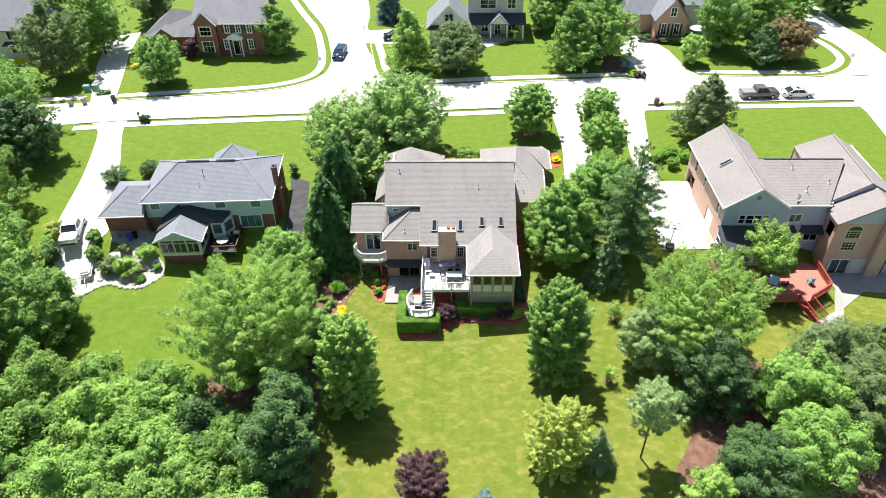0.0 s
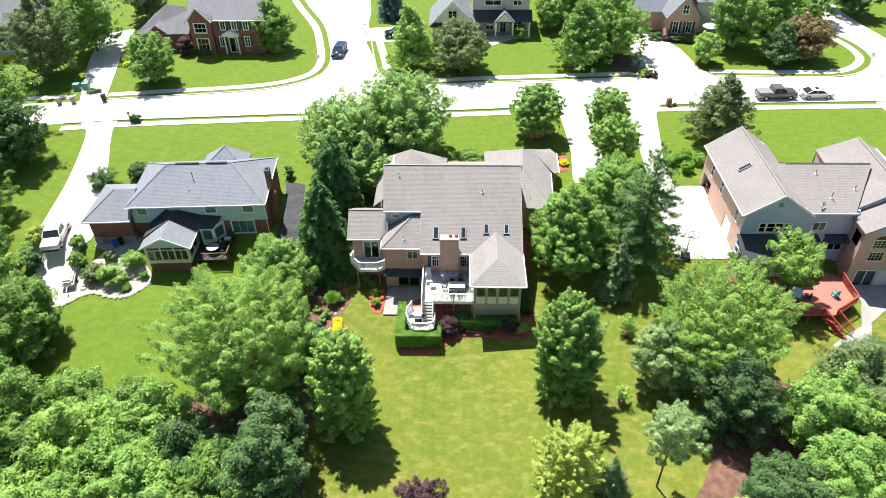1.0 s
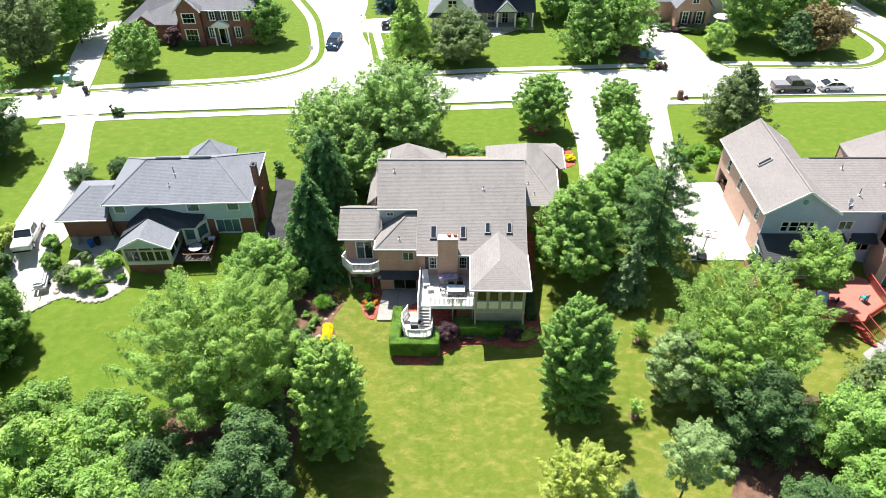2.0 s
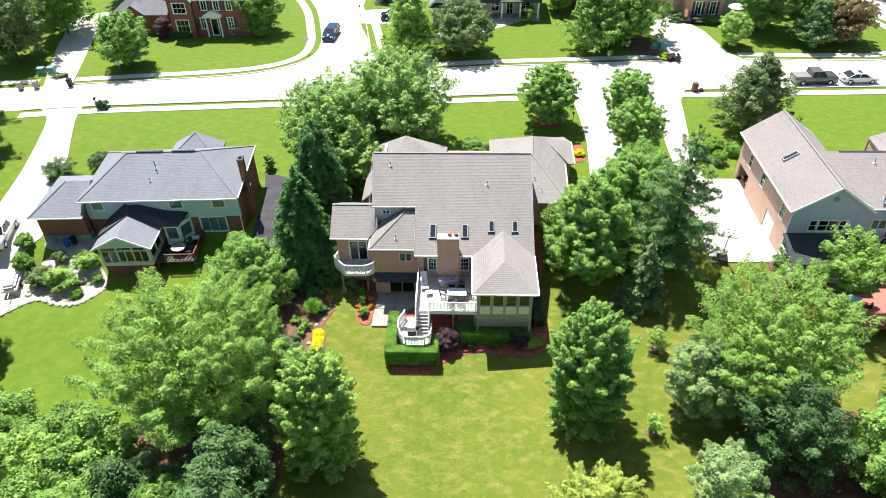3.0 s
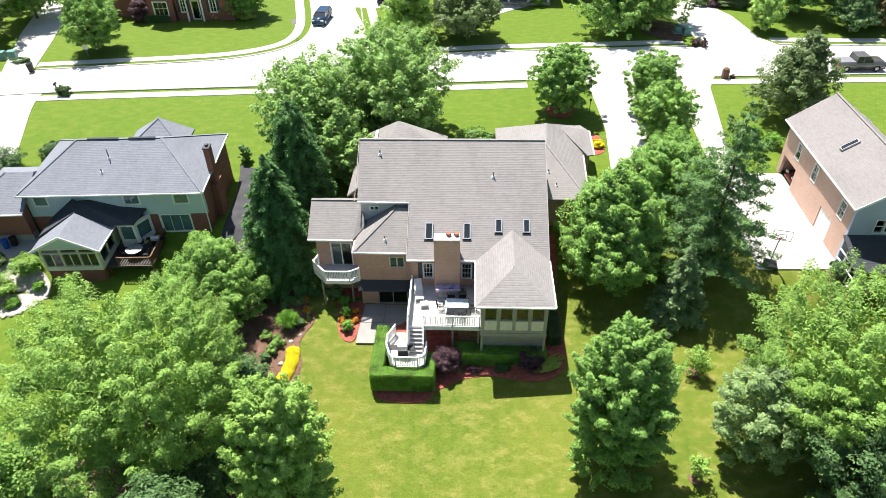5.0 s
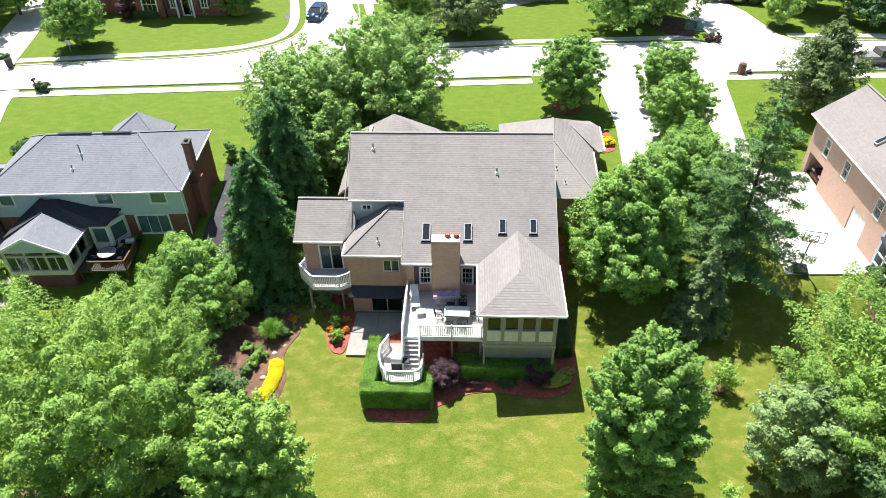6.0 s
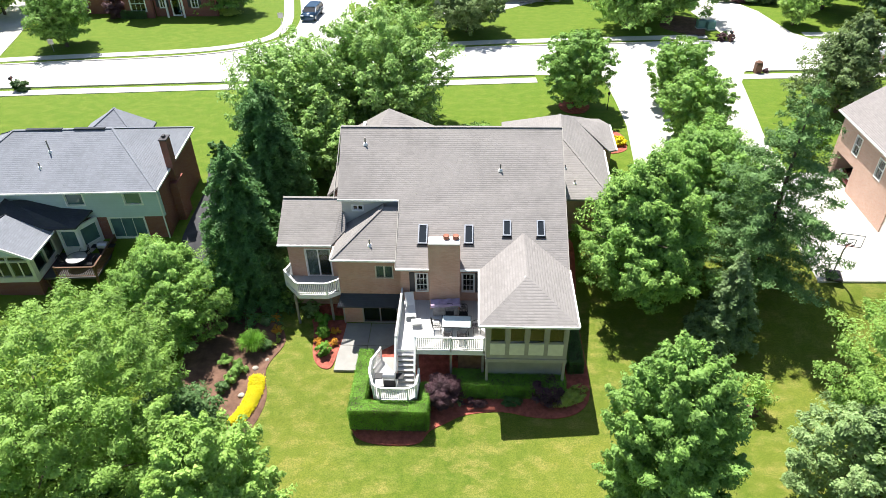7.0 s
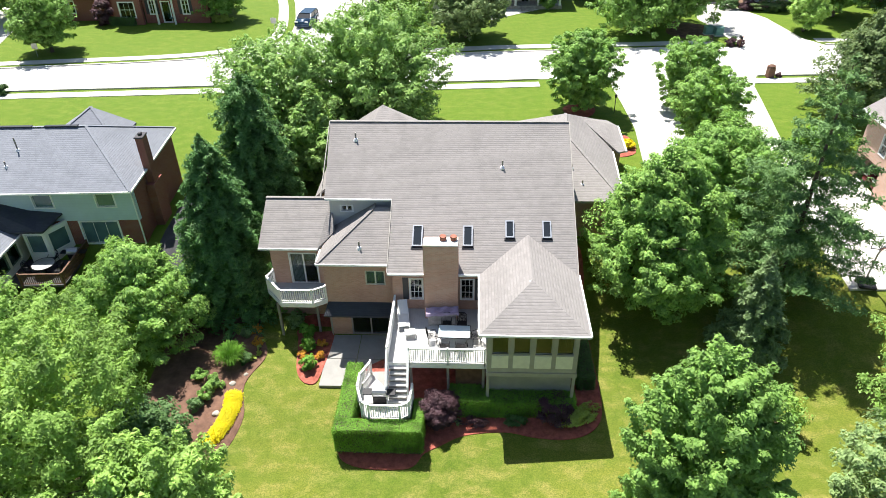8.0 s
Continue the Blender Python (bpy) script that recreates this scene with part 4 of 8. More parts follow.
for x0, x1 in ((-2.9, -0.2), (0.7, 3.0)):
    part("ridge_vent", beam(bmesh.new(), (x0, 4.85, RZ + 0.05), (x1, 4.85, RZ + 0.05), 0.26, 0.08), ROOF_DARK, lh, "dark ridge vent")
ridge_cap(lh, (*R1, RZ), (*R2, RZ), ROOF_GREY)
# hipped roof of the front projection
PK = (1.5, 10.0, 5.05)
base = [(-1.2, 6.9, 3.3), (4.3, 6.9, 3.3), (4.3, 10.7, 3.4), (-1.2, 10.7, 3.4)]
roof(lh, [[base[i], base[(i + 1) % 4], PK] for i in range(4)], ROOF_GREY)
for q in base[:2]:
    ridge_cap(lh, q, PK, ROOF_GREY)
wall(lh, wall_frame((4.0, 10.4, -1.0), (-1, 0)), 4.9, 4.2, [], BRICK_RED)
side_wall(lh, 4.0, 8.9, 10.4, -1.0, 3.2, BRICK_RED, 1)
side_wall(lh, -0.9, 8.9, 10.4, -1.0, 3.2, BRICK_RED, -1)
gutter(lh, (-7.75, -0.33, E1 - 0.07), (7.87, -0.33, E1 - 0.07))
gutter(lh, (7.89, -0.3, E1 - 0.07), (7.69, 9.7, E1 - 0.02))
part("downpipe", beam(bmesh.new(), (7.5, 0.4, -3.2), (7.5, 0.4, E1 - 0.1), 0.08), WHITE, lh)
c = part("chimney", box(box(bmesh.new(), 7.62, 8.2, 2.5, 4.1, -3.4, 2.2), 7.62, 8.12, 2.9, 3.7, 2.2, 5.55), BRICK_RED, lh, "tall dark red brick chimney")
part("chimney_cap", bevelled(7.56, 8.18, 2.84, 3.76, 5.55, 5.67, 0.03), SHUTTER, c)
part("flue", bevelled(7.76, 7.98, 3.15, 3.45, 5.67, 5.85, 0.03), SHUTTER, c)
# garage wing
m, hs = rear_wall(lh, -12.2, -7.6, -0.6, -0.5, 2.0, [], BRICK_RED)
part("foundation", box(bmesh.new(), -12.25, -7.55, -0.62, 0.2, -2.6, -0.5), PATIO, lh)
side_wall(lh, -12.2, -0.6, 6.2, -2.0, 2.0, BRICK_RED)
side_wall(lh, -7.61, -0.6, 0.5, -2.0, 2.0, BRICK_RED, 1)
roof(lh, [[(-12.7, -1.1, 2.0), (-7.3, -1.1, 2.0), (-7.3, 2.6, 3.9), (-9.8, 2.6, 3.9)], [(-12.7, -1.1, 2.0), (-9.8, 2.6, 3.9), (-12.7, 6.6, 2.0)], [(-9.8, 2.6, 3.9), (-7.3, 2.6, 3.9), (-7.3, 6.6, 2.0), (-12.7, 6.6, 2.0)]], ROOF_GREY)
ridge_cap(lh, (-12.7, -1.1, 2.0), (-9.8, 2.6, 3.9), ROOF_GREY)
gutter(lh, (-12.7, -1.13, 1.93), (-7.3, -1.13, 1.93))
# glazed porch
m, hs = rear_wall(lh, -5.3, -0.5, -4.1, -1.75, 0.55, [(-5.1, -3.65, -1.3, 0.0), (-3.55, -2.15, -1.3, 0.0), (-2.05, -0.7, -1.3, 0.0), (-5.1, -3.65, 0.1, 0.45), (-3.55, -2.15, 0.1, 0.45), (-2.05, -0.7, 0.1, 0.45)], CREAM, "cream glazed porch wall", "porch_wall")
for i, h in enumerate(hs):
    window(lh, m, h, 2 if i < 3 else 1, 1, CREAM, "porch_window", 0.03)
m, hs = side_wall(lh, -0.5, -4.1, 0.4, -1.75, 0.55, CREAM, 1, [(-3.7, -2.4, -1.3, 0.4), (-2.3, -1.0, -1.3, 0.4)])
for h in hs:
    window(lh, m, h, 1, 1, CREAM, "porch_window", 0.03)
side_wall(lh, -5.3, -4.1, 0.4, -1.75, 0.55, CREAM, -1)
rear_wall(lh, -5.2, -0.6, -4.0, -3.9, -1.76, [], BRICK_RED)
side_wall(lh, -0.6, -4.0, 0.4, -3.9, -1.76, BRICK_RED, 1)
part("porch_floor", box(bmesh.new(), -5.2, -0.6, -3.8, 0.4, -1.85, -1.7), PATIO, lh)
roof(lh, [[(-5.7, -4.5, 0.55), (-2.95, -4.4, 1.95), (-3.0, -0.9, 1.95), (-5.7, 0.4, 0.55)], [(-0.1, -4.5, 0.55), (-0.1, 0.4, 0.55), (-3.0, -0.9, 1.95), (-2.95, -4.4, 1.95)]], ROOF_GREY, 0.12)
gable(lh, [(-2.75, 0), (2.75, 0), (0, 1.35)], wall_frame((-2.92, -4.12, 0.56), (1, 0)), SIDE_MINT, label="pale siding gable of the porch")
for a, b in (((-5.72, -4.52, 0.5), (-2.95, -4.42, 1.9)), ((-0.08, -4.52, 0.5), (-2.95, -4.42, 1.9))):
    part("rake_board", beam(bmesh.new(), a, b, 0.06, 0.2), WHITE, lh)
gutter(lh, (-0.06, -4.5, 0.48), (-0.06, 0.4, 0.44))
roof(lh, [[(-5.75, -2.6, 0.75), (-3.05, -1.0, 2.0), (-3.1, 0.1, 2.45), (-3.6, 0.45, 2.45), (-5.75, 0.45, 0.75)], [(-3.05, -1.0, 2.0), (-0.5, -1.25, 0.85), (1.7, -1.25, 0.85), (2.4, 0.45, 1.3), (0.2, 0.45, 1.55), (-2.2, 0.45, 2.3), (-3.1, 0.1, 2.45)]], ROOF_DARK, 0.12, "lean_to_roof")
# bay
for a, b in (((0.1, -1.0), (1.6, -1.0)), ((1.6, -1.0), (2.5, 0.45))):
    mm = wall_frame((a[0], a[1], -1.75), (b[0] - a[0], b[1] - a[1]))
    L = math.dist(a, b)
    wall(lh, mm, L, 2.5, [(0.2, L - 0.2, 0.75, 2.15)], WHITE, "bay_wall", 0.15, "white panelled bay")
    window(lh, mm, (0.2, L - 0.2, 0.75, 2.15), 1, 1, WHITE, "bay_window", 0.05, pane_mat=SKYPANE)
for x, y, z, t in ((-0.6, 3.0, 4.84, 0.9), (-0.95, 1.7, 4.23, 0.4)):
    p = pose(-29.35, 62.9, 0, 0, 0, 3.0) @ Vector((x, y, z))
    roof_vent(*p, t)
# its small dark deck
d2 = thing("deck", "small dark stained wooden deck beside the glazed porch", "deck", at=pose(-29.35, 62.9, 0, 0, 0, 3.0))
part("deck_floor", box(bmesh.new(), -0.48, 3.4, -3.6, 0.4, -1.95, -1.8), SHUTTER, d2)
railing(d2, (0.6, -3.6, -1.8), (3.4, -3.6, -1.8), 0.9, BROWNWOOD, 0.13)
railing(d2, (3.4, -3.6, -1.8), (3.4, 0.3, -1.8), 0.9, BROWNWOOD, 0.13)
for x in (-0.3, 3.3):
    part("support_post", box(bmesh.new(), x - 0.07, x + 0.07, -3.55, -3.41, -3.9, -1.95), BROWNWOOD, d2)

# ---- the neighbouring house with the red deck ----
rh = thing("house", "rose brick and blue grey siding house with brown shingle roofs", "house")
X0, X1, XR = 30.0, 37.3, 33.65
EZ, RZ2 = 4.95, 7.45
m, hs = side_wall(rh, X0 + 0.35, 59.5, 73.2, -0.8, EZ, BRICK_ROSE, -1,
                  [(69.8, 72.6, -0.55, 1.7), (62.0, 64.2, -0.55, 1.7), (69.9, 70.7, 2.6, 4.0), (66.3, 67.1, 2.6, 4.0), (60.9, 61.7, 2.6, 4.0)], "rose brick garage wall")
for h in hs[2:]:
    window(rh, m, h, 1, 2, trim=0.08)
part("garage_door", box(bmesh.new(), hs[1][0], hs[1][1], hs[1][2], hs[1][3], 0.1, 0.15, m), WHITE, rh, "closed white panelled garage door")
bm = bmesh.new()
for i in range(4):
    for j in range(4):
        box(bm, hs[1][0] + 0.08 + i * 0.53, hs[1][0] + 0.52 + i * 0.53, 0.3 + j * 0.56, 0.72 + j * 0.56, 0.075, 0.1, m)
part("door_panel", bm, WHITE, rh)
part("garage_floor", box(bmesh.new(), X0 + 0.6, X1 - 0.3, 59.8, 73, -0.75, -0.5), PATIO, rh)
m, hs = rear_wall(rh, X0 + 0.35, X1, 59.5, -3.6, EZ, [(32.2, 32.85, 2.45, 3.6), (33.0, 34.7, 2.45, 3.6), (34.85, 35.5, 2.45, 3.6)], SIDE_BLUE, "blue grey siding gable wall")
for h in hs:
    window(rh, m, h, 2 if h[1] - h[0] > 1 else 1, 2, trim=0.08, label="white muntined window")
gable(rh, [(0, 0), (X1 - X0 - 0.35, 0), (XR - X0 - 0.35, RZ2 - EZ - 0.15)], wall_frame((X0 + 0.35, 59.5, EZ), (1, 0)), SIDE_BLUE)
part("louvre", tube(bmesh.new(), [(XR, 59.44, 6.0), (XR, 59.52, 6.0)], [0.28, 0.28], 8), GREENBOX, rh, "small octagonal gable louvre")
roof(rh, [[(X0 - 0.05, 59.1, EZ - 0.1), (XR, 59.1, RZ2), (XR, 73.6, RZ2), (X0 - 0.05, 73.6, EZ - 0.1)],
          [(XR, 59.1, RZ2), (X1 + 0.05, 59.1, EZ - 0.1), (X1 + 0.05, 73.6, EZ - 0.1), (XR, 73.6, RZ2)]], ROOF_BROWN)
ridge_cap(rh, (XR, 59.1, RZ2), (XR, 73.6, RZ2), ROOF_BROWN)
gutter(rh, (X0 - 0.08, 59.1, EZ - 0.17), (X0 - 0.08, 73.6, EZ - 0.17))
for a, b in (((X0 - 0.05, 59.07, EZ - 0.15), (XR, 59.07, RZ2 - 0.06)), ((XR, 59.07, RZ2 - 0.06), (X1 + 0.05, 59.07, EZ - 0.15))):
    part("rake_board", beam(bmesh.new(), a, b, 0.06, 0.2), WHITE, rh)
gable(rh, [(0, 0), (X1 - X0 - 0.35, 0), (X1 - XR, RZ2 - EZ - 0.15)], wall_frame((X1, 73.2, EZ), (-1, 0)), SIDE_BLUE)
wall(rh, wall_frame((X1, 73.2, -0.8), (-1, 0)), X1 - X0 - 0.35, EZ + 0.8, [], BRICK_ROSE)
s = thing("skylight", "narrow pale skylight on the brown roof", "skylight", "skylights on the roof")
mm = Matrix.Translation((32.0, 66.2, EZ + (32.0 - X0) * 0.69)) @ Matrix.Rotation(-math.atan(0.69), 4, "Y")
part("skylight_frame", bevelled(-0.75, 0.75, -0.25, 0.25, -0.1, 0.14, 0.03, mm), STEEL, s)
part("skylight_pane", box(bmesh.new(), -0.65, 0.65, -0.17, 0.17, 0.14, 0.16, mm), CARGLASS, s)
# middle
m, hs = rear_wall(rh, X1, 42.4, 60.0, -3.6, EZ, [(38.1, 39.4, 2.35, 3.35), (37.9, 38.9, -0.3, 1.2), (39.7, 40.3, -0.3, 1.3), (40.5, 42.0, -0.3, 1.3)], SIDE_BLUE, "blue grey siding wall")
for h in hs:
    window(rh, m, h, 2, 1, trim=0.08, label="cream framed window", curtain=h[2] > 5)
roof(rh, [[(37.0, 59.55, EZ), (41.7, 59.55, EZ), (45.2, 65.6, 7.25), (33.7, 65.6, 7.25)], [(33.7, 65.6, 7.25), (45.2, 65.6, 7.25), (45.2, 70, 2.3), (33.7, 70, 2.3)]], ROOF_BROWN)
ridge_cap(rh, (35.9, 65.6, 7.25), (45.0, 65.6, 7.25), ROOF_DARK)
gutter(rh, (37.2, 59.52, EZ - 0.07), (42.0, 59.52, EZ - 0.07))
for x0, x1, y in ((37.5, 39.2, 59.3), (39.4, 42.3, 59.0)):
    roof(rh, [[(x0, y, 1.35), (x1, y, 1.35), (x1 - 0.3, 60.0, 1.9), (x0 + 0.3, 60.0, 1.9)]], ROOF_DARK, 0.1, "window_hood")
# right wing
roof(rh, [[(42.2, 60.4, EZ), (46.0, 60.4, 7.3), (46.3, 71.3, 7.3), (43.0, 73, 4.6), (42.2, 65, EZ)], [(46.0, 60.4, 7.3), (50.2, 60.4, EZ), (50.2, 73, 4.6), (46.3, 71.3, 7.3)], [(46.3, 71.3, 7.3), (50.2, 73, 4.6), (43.0, 73, 4.6)]], ROOF_BROWN)
ridge_cap(rh, (46.0, 60.4, 7.3), (46.3, 71.3, 7.3), ROOF_BROWN)
gable(rh, [(0, -0.9), (7.8, -0.9), (7.8, 0), (3.7, 2.2), (0, 0)], wall_frame((42.3, 60.5, EZ - 0.1), (1, 0)), SIDE_BLUE)
WY = 57.4
m, hs = rear_wall(rh, 42.1, 50.2, WY, -3.6, 4.0, [(43.5, 45.0, 0.3, 1.45), (47.6, 49.1, 0.3, 1.45), (43.4, 45.0, 2.0, 3.0), (47.6, 49.2, 2.0, 3.0), (43.1, 45.2, -3.2, -1.1), (47.3, 49.4, -3.2, -1.1)], BRICK_ROSE, "rose brick wall with tall arched windows")
for h in hs[:2]:
    window(rh, m, h, 4, 3, trim=0.08, material=CREAM)
for h in hs[2:4]:
    window(rh, m, h, 4, 3, trim=0.08, material=CREAM)
    c = (h[0] + h[1]) / 2
    r = (h[1] - h[0]) / 2
    arc = [(c + (r + 0.1) * math.cos(a), h[3] + 0.1 + (r * 0.85) * math.sin(a)) for a in (math.pi * k / 14 for k in range(15))]
    part("arch_trim", prism(bmesh.new(), arc, m @ Matrix.Translation((0, 0, -0.04)), 0.05), CREAM, rh, "cream arched window head")
    arc = [(c + r * math.cos(a), h[3] + 0.12 + (r * 0.72) * math.sin(a)) for a in (math.pi * k / 14 for k in range(15))]
    part("arch_pane", prism(bmesh.new(), arc, m @ Matrix.Translation((0, 0, -0.05)), 0.01), CARGLASS, rh)
for h in hs[4:]:
    window(rh, m, h, 2, 1, name="sliding_door", trim=0.08, curtain=True, label="white sliding glass door")
part("lower_wall", box(bmesh.new(), 45.3, 47.2, WY - 0.12, WY - 0.02, -3.5, -0.9), SIDE_GREY, rh)
gable(rh, [(0, 0), (8.1, 0), (8.1, 0.3), (4.4, 2.6), (0, 0.3)], wall_frame((42.1, WY, 4.0), (1, 0)), SIDE_BLUE)
roof(rh, [[(41.8, 57.0, 4.2), (46.5, 57.0, 6.85), (46.5, 60.5, 6.85), (41.8, 60.5, 4.2)], [(46.5, 57.0, 6.85), (50.6, 57.0, 4.4), (50.6, 60.5, 4.4), (46.5, 60.5, 6.85)]], ROOF_BROWN)
side_wall(rh, 42.1, WY, 60.0, -3.6, 4.2, BRICK_ROSE, -1, [(57.9, 59.4, 1.6, 3.4)])
side_wall(rh, 50.0, WY, 73, -3.6, EZ, BRICK_ROSE, 1)
wall(rh, wall_frame((50.0, 72.8, -0.8), (-1, 0)), 7.0, 5.2, [], BRICK_ROSE)
wall(rh, wall_frame((43.0, 69.7, -0.8), (-1, 0)), 5.7, 3.1, [], BRICK_ROSE)
side_wall(rh, 43.0, 69.5, 73, -0.8, 4.4, BRICK_ROSE, -1)
c = part("chimney", bevelled(47.0, 48.6, 56.7, 57.35, -3.3, 8.2, 0.02), BRICK_ROSE, rh, "rose brick chimney")
part("chimney_cap", bevelled(46.9, 48.7, 56.6, 57.45, 8.2, 8.35, 0.03), PATIO, c)
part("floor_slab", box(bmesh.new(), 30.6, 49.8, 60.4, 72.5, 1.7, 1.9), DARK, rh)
roof_vent(39.6, 61.3, EZ + 0.7, 0.8)
roof_vent(42.4, 62.4, EZ + 1.1, 0.5)
roof_vent(38.8, 64.3, 6.8, 0.5)
dish = thing("satellite_dish", "small white satellite dish on the eave", "satellite dish", at=Matrix.Translation((38.3, 60.2, EZ + 0.25)))
part("dish", tube(bmesh.new(), [(0, 0, 0.3), (0.02, -0.04, 0.36), (0.06, -0.1, 0.4)], [0.08, 0.28, 0.38], 14, False), WHITE, dish)
part("bracket", tube(bmesh.new(), [(0, 0, -0.1), (0, 0, 0.34)], [0.03, 0.03], 6), STEEL, dish)
part("feed_arm", tube(bmesh.new(), [(0, 0, 0.3), (0.2, -0.35, 0.5)], [0.02, 0.02], 6), STEEL, dish)
# screened porch under a dark lean-to roof
roof(rh, [[(30.1, 56.4, 1.0), (37.2, 56.4, 1.0), (37.2, 59.5, 2.2), (30.1, 59.5, 2.2)]], ROOF_DARK, 0.12, "porch_roof", "dark shingled lean-to porch roof")
for i in range(5):
    x = 30.35 + i * 1.67
    part("porch_post", box(bmesh.new(), x - 0.06, x + 0.06, 56.6, 56.72, -0.9, 0.95), WHITE, rh)
for z in (-0.9, 0.0, 0.85):
    part("porch_rail", box(bmesh.new(), 30.3, 37.0, 56.62, 56.7, z - 0.05, z + 0.05), WHITE, rh)
    part("porch_rail", box(bmesh.new(), 30.3, 30.4, 56.7, 59.5, z - 0.05, z + 0.05), WHITE, rh)
for y in (57.5, 58.5):
    part("porch_post", box(bmesh.new(), 30.3, 30.4, y - 0.05, y + 0.05, -0.9, 1.4), WHITE, rh)
part("porch_floor", box(bmesh.new(), 30.3, 37.0, 56.6, 59.5, -1.05, -0.9), GREYWOOD, rh)
part("porch_base", box(bmesh.new(), 30.35, 36.9, 56.65, 56.75, -3.6, -1.05), BRICK_ROSE, rh)
# red deck
rd = thing("deck", "red stained wooden deck with railing and steps to the lawn", "deck")
DZ = -1.9
part("deck_floor", prism(bmesh.new(), [(33.6, 51.4), (38.6, 51.4), (41.4, 53.3), (41.4, 57.3), (37.2, 59.9), (37.2, 56.5), (33.6, 56.3)], Matrix.Translation((0, 0, DZ - 0.15)), 0.15), DECK_RED, rd)
for p, q in (((33.6, 56.2), (33.6, 51.4)), ((33.6, 51.4), (37.2, 51.4)), ((38.6, 51.4), (41.4, 53.3)), ((41.4, 53.3), (41.4, 57.2))):
    railing(rd, (*p, DZ), (*q, DZ), 0.95, REDWOOD, 0.14)
for x, y in ((33.7, 51.5), (36, 51.5), (38.5, 51.6), (41.3, 53.5), (33.7, 55)):
    part("support_post", box(bmesh.new(), x - 0.08, x + 0.08, y - 0.08, y + 0.08, level(x, y) - 0.2, DZ - 0.15), REDWOOD, rd)
for i in range(6):
    a = Vector((37.3, 51.3, DZ - 0.2 * (i + 1)))
    off = Vector((0.22, -0.3, 0)) * i
    mm = Matrix.Translation(a + off) @ Matrix.Rotation(radians(-36), 4, "Z")
    part("step", box(bmesh.new(), 0, 1.2, -0.3, 0, -0.05, 0, mm), REDWOOD, rd)
sloped_rail(rd, (37.25, 51.3, DZ), (38.6, 49.5, level(38.6, 49.5) + 0.1), 0.9, REDWOOD)
sloped_rail(rd, (38.5, 51.35, DZ), (39.75, 49.65, level(39.75, 49.65) + 0.1), 0.9, REDWOOD)
sheet("patio", [(40.0, 50.2), (41.4, 51.0), (43.0, 54.8), (42.4, 57.3), (52, 57.3), (51, 53.6), (46, 54.2), (42.6, 51.5), (41.0, 47.9), (37.6, 47.2), (37.4, 48.4)], PATIO, 0.04, "grey concrete patio beside the red deck", "patio")


# ---- trees and shrubs ----
def leaf_mesh(name, centres, normals, size, rng, material, aspect=0.55):
    """Many small pointed leaves, each one a small triangle."""
    n = len(centres)
    nor = normals / np.maximum(np.linalg.norm(normals, axis=1, keepdims=True), 1e-6)
    other = rng.normal(size=(n, 3))
    a = np.cross(nor, other)
    a /= np.maximum(np.linalg.norm(a, axis=1, keepdims=True), 1e-6)
    b = np.cross(nor, a)
    s = size * rng.uniform(0.65, 1.35, (n, 1))
    v = np.stack([centres - a * s - b * s * aspect, centres - a * s * 0.8 + b * s * aspect, centres + a * s], 1).reshape(-1, 3)
    me = bpy.data.meshes.new(name)
    me.vertices.add(3 * n)
    me.vertices.foreach_set("co", v.astype(np.float32).ravel())
    me.loops.add(3 * n)
    me.loops.foreach_set("vertex_index", np.arange(3 * n, dtype=np.int32))
    me.polygons.add(n)
    me.polygons.foreach_set("loop_start", np.arange(0, 3 * n, 3, dtype=np.int32))
    me.update(calc_edges=True)
    me.materials.append(material)
    return me


def cluster_points(rng, spread, height, shape, clumps, per, clump_size, flat=0.6, hollow=0.6, lumpy=1.0, spike=1.0):
    """Leaf places and directions: lumps spread through a crown with gaps between them."""
    pts, nor = [], []
    seed = Vector((rng.uniform(0, 100), 0, 0))
    for k in range(clumps):
        a = rng.uniform(0, 2 * math.pi)
        h = rng.beta(1.25, 1.1)
        lump = 1.0 + 0.34 * min(1.0, lumpy) * noise.noise(Vector((math.cos(a) * 1.3, math.sin(a) * 1.3, h * 3.2)) + seed)
        r = math.sqrt(rng.uniform(hollow * hollow, 1.0)) * lump * max(0.05, shape(h)) * spread
        r = max(0.05, r - clump_size * 0.25)
        tall = height * (0.93 + 0.2 * lumpy * noise.noise(Vector((math.cos(a), math.sin(a), 7)) * 1.4 + seed))
        c = np.array([math.cos(a) * r, math.sin(a) * r, tall * h])
        out = np.array([math.cos(a), math.sin(a), (h - 0.4) * 1.6])
        size = clump_size * rng.uniform(0.55, 1.35)
        e = rng.normal(size=(per, 3))
        e /= np.linalg.norm(e, axis=1, keepdims=True)
        e[:, 2] = np.where(e[:, 2] < -0.1, -e[:, 2], e[:, 2])
        tip = rng.uniform(0, 1, (per, 1)) ** 1.4
        rad = size * rng.uniform(0.5, 1.0, (per, 1)) * (1 - 0.7 * tip)
        grow = out * rng.uniform(0.5, 1.0) + np.array([0, 0, 0.75]) + rng.normal(size=3) * 0.25
        grow /= np.linalg.norm(grow)
        pts.append(c + e * rad * np.array([1, 1, flat]) + grow * tip * size * 1.15 * spike)
        nor.append(e * 0.85 + out * 0.35 + np.array([-0.05, 0.1, 0.5]) + rng.normal(size=(per, 3)) * 0.36)
    return np.concatenate(pts), np.concatenate(nor)


